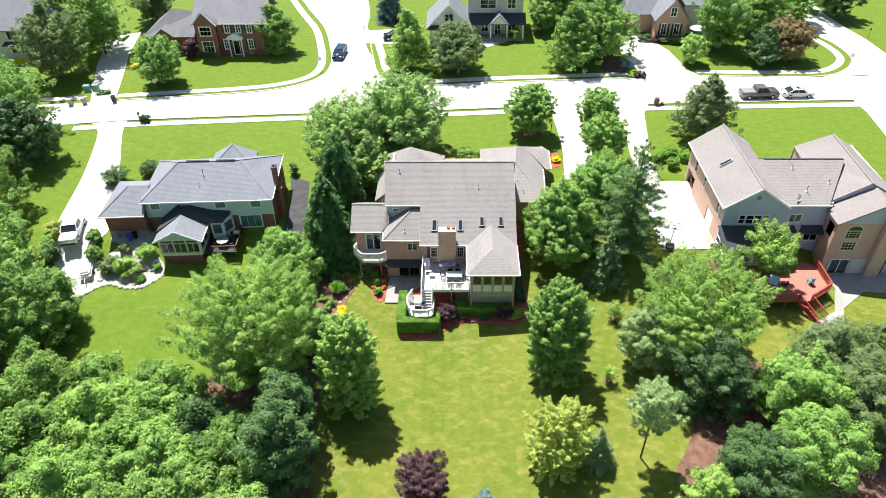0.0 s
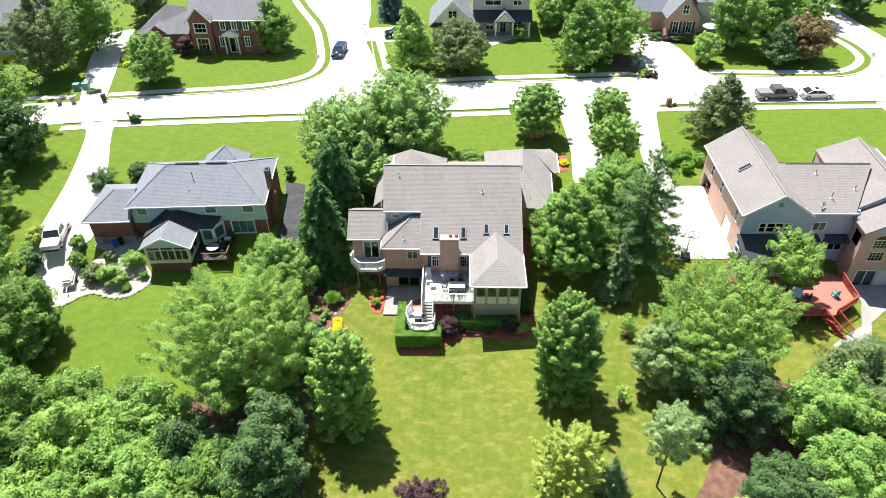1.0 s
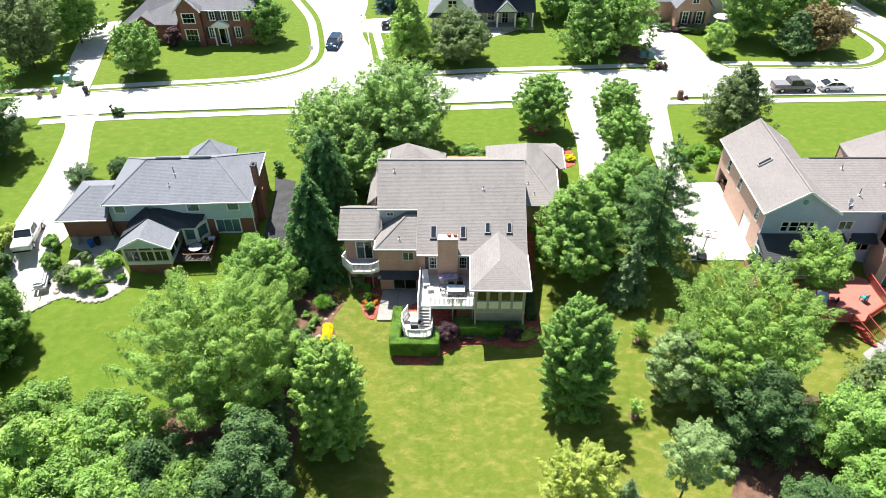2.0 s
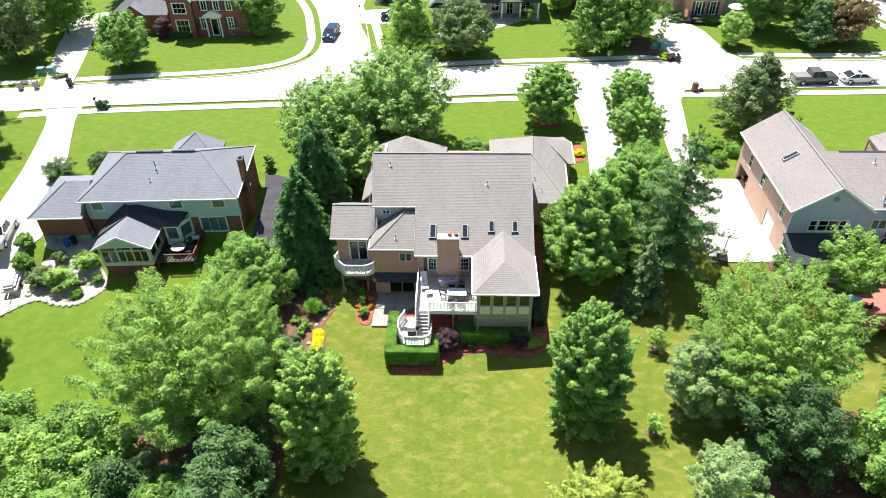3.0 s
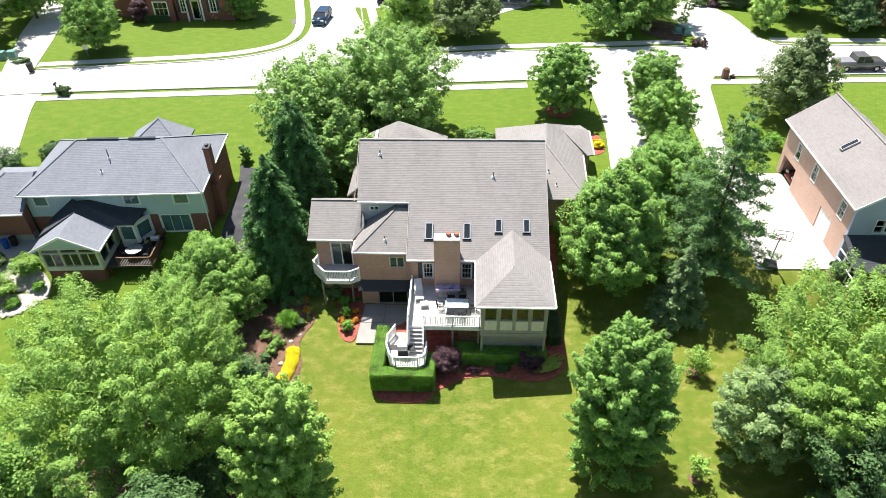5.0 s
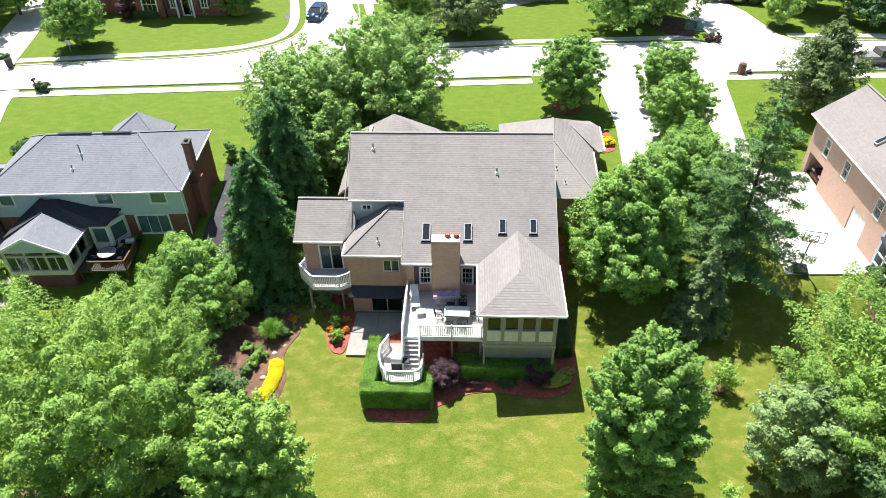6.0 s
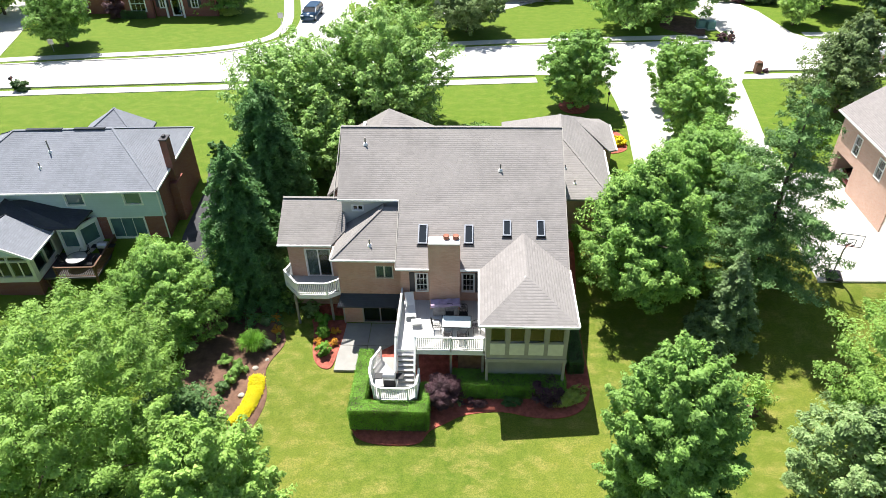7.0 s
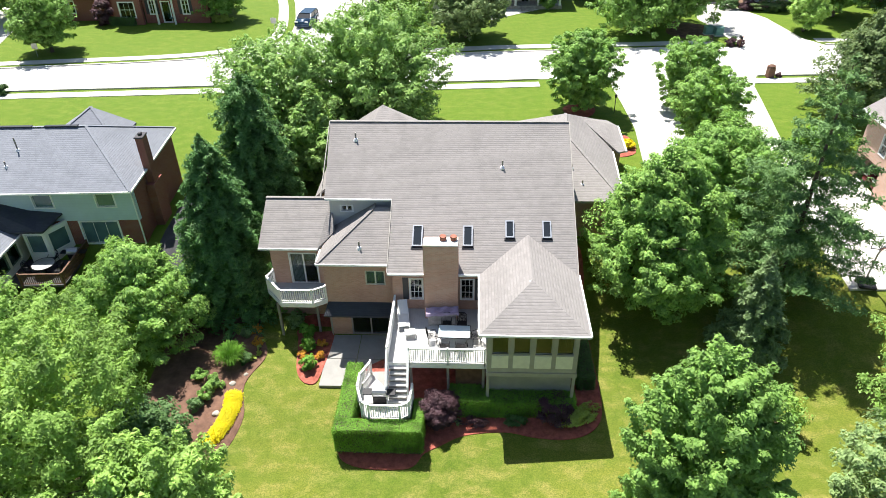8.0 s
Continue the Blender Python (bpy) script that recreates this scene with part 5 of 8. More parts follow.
ROUND = lambda h: (max(0, 4 * h * (1 - h))) ** 0.42 if h > 0.5 else 0.55 + 0.45 * (2 * h) ** 0.7
OVAL = lambda h: (max(0, 1 - (2 * abs(h - 0.42)) ** 2.6)) ** 0.6 if h > 0.42 else 0.75 + 0.25 * (h / 0.42)
EGG = lambda h: 1.0 - max(0, (h - 0.25) / 0.75) ** 1.7 * 0.93 if h > 0.25 else 0.8 + 0.8 * h
VASE = lambda h: (0.55 + 0.75 * h) if h < 0.6 else (max(0, 1 - ((h - 0.6) / 0.42) ** 2.3)) ** 0.6
COLUMN = lambda h: 0.9 + 0.16 * h if h < 0.6 else max(0.08, 1 - ((h - 0.6) / 0.4) ** 2.0 * 0.8)
CONE = lambda h: 1.05 * (1 - h) ** 0.75 if h > 0.15 else 0.75 + 1.2 * h


def trunk_parts(parent, height, radius, crown_low, spread, rng, limbs=5):
    lean = rng.uniform(-0.15, 0.15, 2)
    pts = [(0, 0, -0.3), (0, 0, 0.15), (lean[0] * 0.4, lean[1] * 0.4, height * 0.4), (lean[0], lean[1], height * 0.85)]
    part("trunk", tube(bmesh.new(), pts, [radius * 1.35, radius, radius * 0.75, radius * 0.2], 9), BARK, parent)
    for i in range(limbs):
        a = 2 * math.pi * (i + rng.uniform(-0.3, 0.3)) / limbs
        z = crown_low + (height - crown_low) * rng.uniform(0.0, 0.4)
        q = spread * rng.uniform(0.5, 0.8)
        pts = [(0, 0, z), (q * 0.5 * math.cos(a), q * 0.5 * math.sin(a), z + q * 0.45), (q * math.cos(a), q * math.sin(a), z + q * 0.75)]
        part("limb", tube(bmesh.new(), pts, [radius * 0.45, radius * 0.28, radius * 0.08], 6), BARK, parent)


def broadleaf(x, y, height, spread, low, material, label, shape=OVAL, clumps=170, per=75, size=0.13, clump=0.75, seed=1, radius=0.2, flat=0.6, hollow=0.55, z=None, name="tree", group="", category="tree", lumpy=1.0, spike=1.0):
    rng = np.random.default_rng(seed)
    base = level(x, y) if z is None else z
    t = thing(name, label, category, group, at=Matrix.Translation((x, y, base)))
    near = y < 70
    p, q = cluster_points(rng, spread, height - low, shape, clumps, int(per * (2.1 if near else 1.05)), clump, flat, hollow, lumpy, spike)
    size *= 0.69 if near else 0.92
    m = int(clumps * 14)
    h, a = rng.uniform(0.08, 0.82, m), rng.uniform(0, 2 * math.pi, m)
    r = np.sqrt(rng.uniform(0, 0.4, m)) * spread * np.array([max(0.05, shape(k)) for k in h])
    inner = np.stack([r * np.cos(a), r * np.sin(a), h * (height - low)], 1)
    p, q = np.concatenate([p, inner]), np.concatenate([q, rng.normal(size=(m, 3)) + np.array([0, 0, 0.6])])
    scale = np.concatenate([np.ones(len(p) - m), np.full(m, 1.9)])[:, None]
    p[:, 2] += low
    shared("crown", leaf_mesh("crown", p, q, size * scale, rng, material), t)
    trunk_parts(t, height * 0.9, radius, low, spread, rng)
    return t


def conifer(x, y, height, spread, material, label, tiers=26, per=11, droop=0.25, seed=1, low=0.3, power=0.8, ragged=0.15, z=None, spray=0.2, name="tree", lift=0.0):
    """Whorls of drooping boughs set with needle sprays."""
    rng = np.random.default_rng(seed)
    base = level(x, y) if z is None else z
    t = thing(name, label, "tree", at=Matrix.Translation((x, y, base)))
    pts, nor = [], []
    for i in range(tiers):
        h = i / (tiers - 1)
        zz = low + (height - low) * h
        r = spread * (1 - h) ** power + 0.08
        for k in range(max(4, int(per * (1 - 0.55 * h)))):
            a = rng.uniform(0, 2 * math.pi)
            L = r * rng.uniform(1 - ragged * 2.2, 1 + ragged)
            n = max(8, int(L / 0.017))
            s = np.sqrt(rng.uniform(0.02, 1, n))
            side = rng.normal(size=n) * 0.16 * (1.1 - s * 0.6) * max(0.5, L / 2)
            px = (s * L) * math.cos(a) - side * math.sin(a)
            py = (s * L) * math.sin(a) + side * math.cos(a)
            pz = zz - droop * L * s ** 1.5 + lift * L * s + rng.normal(size=n) * 0.1
            pts.append(np.stack([px, py, pz], 1))
            v = np.stack([np.full(n, math.cos(a) * 0.5), np.full(n, math.sin(a) * 0.5), np.full(n, 0.9)], 1) + rng.normal(size=(n, 3)) * 0.55
            nor.append(v)
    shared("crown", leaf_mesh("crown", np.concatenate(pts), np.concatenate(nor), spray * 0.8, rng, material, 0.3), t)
    part("trunk", tube(bmesh.new(), [(0, 0, -0.3), (0, 0, height * 0.5), (0, 0, height * 0.98)], [0.2, 0.12, 0.02], 8), BARK, t)
    return t


def shrub(x, y, spread, height, material, label, seed=1, clumps=26, per=60, size=0.06, z=None, name="shrub", category="shrub", group="", long=1.0, turn=0.0):
    rng = np.random.default_rng(seed)
    base = level(x, y) if z is None else z
    t = thing(name, label, category, group, at=Matrix.Translation((x, y, base)) @ Matrix.Rotation(turn, 4, "Z"))
    p, q = cluster_points(rng, spread * 0.92, height, ROUND, int(clumps * 1.3), int(per * 2.0), spread * 0.36, 0.8, 0.35, 0.6, 0.6)
    p[:, 0] *= long
    p[:, 2] = np.maximum(p[:, 2], 0.02)
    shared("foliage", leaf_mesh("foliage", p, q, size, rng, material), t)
    part("stem", tube(bmesh.new(), [(0, 0, -0.1), (0, 0, height * 0.6)], [0.03, 0.02], 6), BARK, t)
    return t


# back garden trees
broadleaf(-18.5, 41.8, 13.9, 6.8, 2.0, LEAF_LOCUST, "broad airy locust tree with feathery yellow green leaves", VASE, 560, 105, 0.115, 0.72, 11, 0.3, 0.35, 0.45, spike=1.2)
broadleaf(-9.5, 38.5, 11.9, 2.65, 0.3, LEAF_LIME, "upright bright green maple at the lawn's edge", COLUMN, 320, 100, 0.125, 0.5, 12, 0.18, spike=1.7, lumpy=0.4)
broadleaf(10.0, 42.2, 12.0, 2.75, 0.2, LEAF_MAPLE, "tall oval green maple on the lawn", COLUMN, 380, 100, 0.125, 0.5, 13, 0.2, spike=1.9, lumpy=0.4)
broadleaf(8.9, 31.8, 8.0, 2.6, 0.3, LEAF_GOLD, "young golden leaved tree on the lawn", COLUMN, 190, 80, 0.11, 0.4, 14, 0.12, spike=1.8, lumpy=0.7)
broadleaf(-2.4, 29.2, 5.0, 2.4, 0.3, LEAF_PURPLE, "round purple leaved tree on the lawn", ROUND, 150, 80, 0.1, 0.45, 15, 0.12)
shrub(2.8, 28.2, 0.9, 1.7, NEEDLE_BLUE, "small blue green conifer on the lawn", 16, 40, 60, 0.07)
conifer(12.6, 32.2, 4.6, 1.7, NEEDLE_GREY, "small grey green spruce in the shade", 22, 13, 0.15, 17, spray=0.11)
broadleaf(23.9, 44.6, 11.4, 6.0, 1.8, LEAF_LOCUST, "broad airy locust tree with light green leaves", VASE, 480, 100, 0.115, 0.72, 18, 0.3, 0.35, 0.45, spike=1.2)
broadleaf(18.8, 43.0, 8.2, 2.8, 0.8, LEAF_SILVER, "pale silvery green tree beside the locust", OVAL, 170, 75, 0.12, 0.55, 19, 0.15)
broadleaf(16.6, 32.6, 9.6, 2.2, 4.6, LEAF_SILVER, "slender young tree with a thin trunk and pale leaves", ROUND, 100, 70, 0.1, 0.45, 20, 0.09)
broadleaf(23.8, 38.8, 8.0, 3.6, 0.6, LEAF_DEEP, "dark green tree in the wooded corner", OVAL, 150, 115, 0.14, 0.95, 21, 0.2)
broadleaf(30.8, 36.8, 7.8, 3.7, 0.4, LEAF_FRESH, "bright green bushy tree in the wooded corner", ROUND, 150, 130, 0.14, 0.95, 22, 0.2)
broadleaf(35.0, 41.0, 7.6, 3.6, 0.6, LEAF_OLIVE, "grey green tree in the wooded corner", OVAL, 130, 110, 0.14, 0.9, 23, 0.2)
broadleaf(37.0, 35.5, 9.0, 4.1, 0.6, LEAF_OLIVE, "grey green bushy tree in the wooded corner", OVAL, 140, 125, 0.14, 1.0, 24, 0.2)
broadleaf(25.2, 29.6, 6.0, 3.4, 0.3, LEAF_DEEP, "dark bushy undergrowth tree", ROUND, 120, 110, 0.13, 0.85, 25, 0.15)
broadleaf(20.6, 27.4, 5.4, 2.3, 0.3, LEAF_LIME, "young bright green tree at the clearing", OVAL, 110, 75, 0.11, 0.45, 26, 0.1)
broadleaf(30.2, 30.6, 7.4, 3.7, 0.4, LEAF_FRESH, "bright green bushy tree in the wooded corner", ROUND, 130, 120, 0.14, 0.95, 27, 0.2)
broadleaf(40.0, 42.0, 7.0, 3.2, 0.6, LEAF_OLIVE, "grey green tree behind the red deck", OVAL, 130, 70, 0.12, 0.55, 28, 0.15)
broadleaf(34.2, 54.4, 7.6, 3.2, 3.6, LEAF_LOCUST, "light green tree overhanging the red deck", VASE, 170, 50, 0.12, 0.6, 29, 0.15)
shrub(21.0, 38.4, 0.9, 2.3, LEAF_LIME, "bright green bush under the locust", 30, 45, 60, 0.09)
broadleaf(15.2, 41.1, 2.0, 0.75, 0.5, LEAF_LIME, "newly planted sapling in a mulch ring", OVAL, 16, 22, 0.09, 0.3, 31, 0.03)
broadleaf(17.3, 49.6, 2.4, 1.0, 0.4, LEAF_LIME, "small young tree in a mulch ring", OVAL, 26, 26, 0.09, 0.35, 32, 0.03)
# beside the main house
broadleaf(-18.9, 56.0, 6.5, 4.5, 0.4, LEAF_FRESH, "dense green tree between the gardens", EGG, 270, 105, 0.12, 0.68, 33, 0.18)
conifer(-14.5, 59.6, 10.9, 3.6, NEEDLE, "tall dark spruce beside the house", 42, 22, 0.3, 34, power=0.62, ragged=0.22, spray=0.19)
conifer(-14.0, 66.2, 10.6, 2.9, NEEDLE, "tall blunt dark spruce beside the house", 42, 22, 0.3, 35, power=0.36, ragged=0.22, spray=0.19)
broadleaf(-7.2, 80.0, 10.8, 6.8, 0.3, LEAF_PALE, "broad green maple on the front lawn", ROUND, 520, 75, 0.15, 0.85, 36, 0.3, hollow=0.4)
broadleaf(-14.3, 76.0, 10.0, 5.8, 0.2, LEAF_PALE, "green maple beside the spruces", ROUND, 380, 75, 0.15, 0.85, 37, 0.2, hollow=0.4)
broadleaf(-10.8, 71.2, 6.8, 3.0, 0.2, LEAF_PALE, "leafy green maple between the spruces and the house", OVAL, 170, 75, 0.14, 0.7, 46, 0.15, hollow=0.4)
broadleaf(10.8, 84.6, 7.5, 3.8, 0.8, LEAF_FRESH, "neat round deep green tree on the front lawn", ROUND, 330, 80, 0.13, 0.5, 38, 0.15, flat=0.8, hollow=0.5, lumpy=0.2, spike=0.6)
for i, (x, y) in enumerate(((20.4, 85.0), (20.2, 77.6))):
    broadleaf(x, y, 6.9, 3.3, 0.4, LEAF_FRESH, "neat round tree between the driveways", ROUND, 260, 80, 0.12, 0.45, 39 + i, 0.13, flat=0.8, hollow=0.5, lumpy=0.2, spike=0.6, group="round trees between the driveways")
broadleaf(12.4, 59.2, 9.6, 4.9, 0.2, LEAF_FRESH, "dense green maple beside the sunroom", EGG, 400, 90, 0.14, 0.7, 41, 0.2)
broadleaf(18.2, 67.0, 6.7, 4.2, 0.3, LEAF_FRESH, "bushy bright green maple behind the pine", ROUND, 330, 90, 0.14, 0.7, 42, 0.2)
conifer(19.9, 58.9, 14.0, 4.2, NEEDLE_PINE, "tall ragged white pine", 17, 24, 0.02, 43, 0.5, 0.6, 0.4, spray=0.18, lift=0.18)
conifer(17.0, 55.2, 6.5, 2.2, NEEDLE_GREY, "small grey green spruce at the lawn's edge", 26, 13, 0.2, 44)
broadleaf(35.3, 83.6, 9.0, 5.6, 0.8, LEAF_OLIVE, "spreading olive green tree on the front lawn", CONE, 250, 75, 0.14, 0.8, 45, 0.2)
# woodland at the back left
wood = [(-31, 33.5, 7.5, 4.8, LEAF_LIME), (-25.5, 36.0, 6.2, 4.2, LEAF_FRESH), (-24.0, 29.5, 7.5, 4.6, LEAF_FRESH), (-17.0, 30.5, 7.0, 4.4, LEAF_FOREST), (-33.5, 38.2, 5.4, 3.6, LEAF_MAPLE),
        (-38, 36.0, 8.0, 4.6, LEAF_FOREST), (-31.0, 26.5, 8.0, 4.8, LEAF_FRESH), (-24.5, 23.0, 8.0, 4.8, LEAF_FOREST), (-17.0, 23.8, 7.0, 4.4, LEAF_FRESH), (-14.2, 30.0, 11.0, 3.4, LEAF_DEEP),
        (-38.5, 29.0, 9, 5.0, LEAF_FOREST), (-44.5, 33, 10, 5.3, LEAF_SILVER), (-43.2, 45.0, 11.5, 4.8, LEAF_FOREST), (-47.5, 51.0, 10.5, 5.4, LEAF_MAPLE), (-48.5, 41, 11, 5.4, LEAF_DEEP),
        (-43.0, 48.8, 7.0, 3.2, LEAF_FOREST), (-28.6, 38.4, 4.4, 3.2, LEAF_FOREST), (-53.5, 58, 11, 5.2, LEAF_MAPLE), (-57.5, 66, 12, 5.4, LEAF_FOREST), (-14.6, 34.0, 8.4, 3.0, LEAF_DEEP), (-21.5, 33.5, 5.6, 3.8, LEAF_DEEP),
        (-52.5, 48, 11.5, 5.4, LEAF_FOREST), (-20.8, 45.0, 5.5, 3.2, LEAF_DEEP), (-15.2, 46.0, 4.4, 2.6, LEAF_DEEP), (-20.5, 26.5, 6.6, 4.2, LEAF_FOREST), (-28, 30.2, 6.2, 4.2, LEAF_MAPLE), (-35.2, 32.0, 7.0, 4.4, LEAF_FOREST), (-15.6, 39.0, 4.0, 2.4, LEAF_DEEP)]
for i, (x, y, h, s, mat) in enumerate(wood):
    broadleaf(x, y, h, s * 0.9, 0.3, mat, "leafy green tree in the dense back woodland", ROUND if i % 2 else OVAL, 165, 68, 0.17, 0.88, 60 + i, 0.18, group="woodland trees", flat=0.65, lumpy=1.6, spike=0.8)
# street and far trees
far = [(-48.2, 101.3, 7.6, 3.7, LEAF_MAPLE, ROUND), (-32.2, 114.6, 7.8, 3.4, LEAF_MAPLE, OVAL), (-66.0, 103.5, 12, 6.4, LEAF_OLIVE, OVAL), (-63.0, 113.5, 12.5, 6, LEAF_MAPLE, OVAL),
       (-64, 84.5, 11, 6.4, LEAF_MAPLE, ROUND), (-7.6, 106.2, 10.4, 4.4, LEAF_LIME, CONE), (0.0, 106.4, 7.0, 5.0, LEAF_OLIVE, ROUND), (19.8, 107.4, 10.3, 6.0, LEAF_MAPLE, CONE), (25.6, 111.0, 10.3, 5.8, LEAF_MAPLE, OVAL),
       (46.6, 115.0, 10.6, 5.2, LEAF_MAPLE, VASE), (52.0, 108.2, 6.2, 3.2, LEAF_DEEP, CONE), (56.8, 110.6, 6.2, 4.4, LEAF_RUST, ROUND), (40.4, 108.6, 4.2, 1.9, LEAF_LIME, ROUND), (56, 122, 10, 5.5, LEAF_MAPLE, OVAL), (64, 127, 8.5, 4.8, LEAF_MAPLE, OVAL),
       (19, 128, 10, 5.4, LEAF_MAPLE, OVAL), (28, 130, 10, 5.4, LEAF_MAPLE, OVAL), (-72, 122, 12.5, 6.5, LEAF_MAPLE, OVAL), (-59, 129, 9.5, 4.2, LEAF_OLIVE, OVAL), (16.5, 123.5, 5.5, 2.5, LEAF_MAPLE, ROUND),
       (-68, 74, 11.5, 6, LEAF_DEEP, ROUND), (-58.5, 77.5, 9.5, 4.8, LEAF_DEEP, OVAL), (74, 131, 8.5, 4.6, LEAF_DEEP, OVAL), (-73, 92, 11.5, 6.2, LEAF_MAPLE, OVAL), (88, 128, 9.5, 5.2, LEAF_DEEP, OVAL), (-22, 152, 9, 4.8, LEAF_DEEP, OVAL), (48, 132, 11, 6, LEAF_DEEP, OVAL)]
for i, (x, y, h, s, mat, shape) in enumerate(far):
    broadleaf(x, y, h, s, 0.9, mat, {LEAF_RUST: "low rusty olive leaved tree on the corner lawn", LEAF_LIME: "light green tree on the corner lawn"}.get(mat, "leafy green tree on a front lawn"), shape, 210, 60, 0.19, 0.9, 100 + i, 0.2, group="street trees", hollow=0.4)
conifer(-12.9, 129.5, 9.5, 3.2, NEEDLE_BLUE, "dense blue spruce beside the side street", 26, 14, 0.15, 140, spray=0.22)
# distant tree belt
rng = np.random.default_rng(7)
pts, nor = [], []
for i in range(420):
    x, y = rng.uniform(-260, 260), rng.uniform(165, 420)
    h, s = rng.uniform(8, 13), rng.uniform(3.5, 6)
    e = rng.normal(size=(160, 3))
    e /= np.linalg.norm(e, axis=1, keepdims=True)
    pts.append(np.array([x, y, h * 0.55]) + e * np.array([s, s, h * 0.45]) * rng.uniform(0.7, 1.05, (160, 1)))
    nor.append(e + np.array([0, 0, 0.6]))
belt = new("distant_trees", leaf_mesh("distant_trees", np.concatenate(pts), np.concatenate(nor), 0.8, rng, LEAF_DEEP))
tagged(belt, "distant belt of leafy green trees", "trees", kind="stuff")


# ---- beds, paths and planting ----
sheet("flower_bed", smooth_line([(-5.9, 53.0), (-6.0, 48.6), (-5.0, 47.3), (-2.2, 47.2), (-1.35, 48.1), (-0.5, 48.6), (0.7, 49.2), (2.8, 49.4), (4.6, 49.0), (6.3, 48.9), (7.6, 49.5), (8.2, 51.0), (8.2, 55), (8.2, 58), (8.2, 62.5), (7.2, 62.5), (6.8, 56), (1.9, 55), (-3.0, 54)], 5, True), MULCH, 0.05, "red bark mulch bed round the deck and sunroom", "flower bed", 0.8)
sheet("flower_bed", smooth_line([(-9.9, 57.6), (-9.5, 55.5), (-9.1, 53.2), (-8.3, 52.3), (-7.65, 53.0), (-7.6, 57.6)], 5, True), MULCH, 0.05, "red bark mulch bed beside the patio", "flower bed", 0.8)
sheet("flower_bed", smooth_line([(-12.3, 57.2), (-11.2, 54.6), (-11.9, 52.2), (-11.4, 50), (-11.9, 47.9), (-13.2, 47.0), (-16.5, 47.0), (-17.5, 52), (-17.0, 60), (-14, 62), (-12, 60)], 5, True), SOIL, 0.05, "brown earth bed with flowers and stones", "flower bed", 0.8)
sheet("bare_earth", smooth_line([(-13.2, 47.2), (-12.9, 41), (-12.9, 36), (-12.3, 30), (-12.3, 20), (-48, 18), (-50, 38), (-41, 41), (-33, 40.5), (-24, 42), (-18, 47)], 5, True), SOIL, 0.035, "shaded brown earth under the woodland trees", "earth", 1.6)
sheet("bare_earth", smooth_line([(19.4, 31.0), (20.6, 33.0), (22.3, 36.5), (23.0, 41), (27, 44), (36, 42), (42, 38), (42, 22), (24, 20), (20, 26)], 5, True), SOIL, 0.035, "shaded brown earth in the wooded corner", "earth", 1.6)
for x, y, r in ((15.2, 41.1, 0.45), (17.3, 49.7, 0.6), (10.8, 84.6, 1.5)):
    sheet("mulch_ring", [(x + r * math.cos(a) * (1 + 0.06 * math.sin(3 * a)), y + r * math.sin(a)) for a in (2 * math.pi * k / 18 for k in range(18))], MULCH if y == 84.6 else SOIL, 0.045, "round bark mulch ring at the foot of a tree", "mulch ring", 0.8)
sheet("garden_path", smooth_line([(-45.0, 52.6), (-42.2, 53.0), (-40.0, 54.9), (-37.5, 54.3), (-35.5, 54.6), (-34.0, 56.6), (-34.6, 58.5), (-37, 59.6), (-39.5, 60.3), (-41.6, 58.5), (-42, 56.5), (-44.0, 55)], 5, True), GRAVEL, 0.06, "pale gravel garden with stone edging", "garden", 0.9)
sheet("patio", [(-41.6, 62.2), (-36.4, 62.4), (-36.2, 59.6), (-38, 59.8), (-41.4, 60.9)], PATIO, 0.05, "shaded grey concrete pad behind the garage", "patio")
sheet("footpath", [(29.2, 58.6), (30.3, 58.6), (30.0, 55.0), (28.4, 51.8), (27.7, 52.2), (29.0, 55.5)], SOIL, 0.05, "narrow worn earth strip beside the porch", "path", 0.8)
sheet("flower_bed", smooth_line([(12.3, 79.6), (14.3, 79.2), (14.4, 76.2), (12.4, 75.8)], 5, True), MULCH, 0.05, "mulch bed with yellow flowers beside the driveway", "flower bed", 0.9)
sheet("flower_bed", smooth_line([(27.6, 104.8), (29.0, 105.5), (29.4, 111), (26, 112), (24.2, 108)], 5, True), SOIL, 0.06, "dark mulch bed under the street trees", "flower bed", 1.5)

# edging stones of the gravel garden
edge = smooth_line([(-42.2, 53.0), (-40.0, 54.9), (-37.5, 54.3), (-35.5, 54.6), (-34.0, 56.6)], 7)


def stone(x, y, r, seed, label="rounded pale garden stone among plants", group="garden stones"):
    rng = np.random.default_rng(seed)
    bm = bmesh.new()
    bmesh.ops.create_icosphere(bm, subdivisions=2, radius=r)
    for v in bm.verts:
        v.co *= 1 + 0.35 * noise.noise(v.co / r + Vector((seed, 0, 0)))
        v.co.z *= 0.6
    ob = part("garden_stone", bm, STONE)
    ob.matrix_world = Matrix.Translation((x, y, level(x, y) + r * 0.25)) @ Matrix.Rotation(rng.uniform(0, 6), 4, "Z")
    return tagged(ob, label, "stone", group)


for i, (x, y) in enumerate(edge[::2]):
    stone(x, y, 0.24, i, "pale edging stone of the gravel garden", "edging stones")
for i, (x, y, r) in enumerate(((-12.6, 52.2, 0.2), (-13.0, 50.2, 0.22), (-12.0, 52.9, 0.14), (-39.5, 57.4, 0.4), (-36.4, 57.4, 0.45), (-35.3, 58.2, 0.5), (-41.0, 55.6, 0.35), (-37.8, 55.9, 0.3), (-14.5, 58.5, 0.4), (-13.4, 58.3, 0.3))):
    stone(x, y, r, 40 + i)


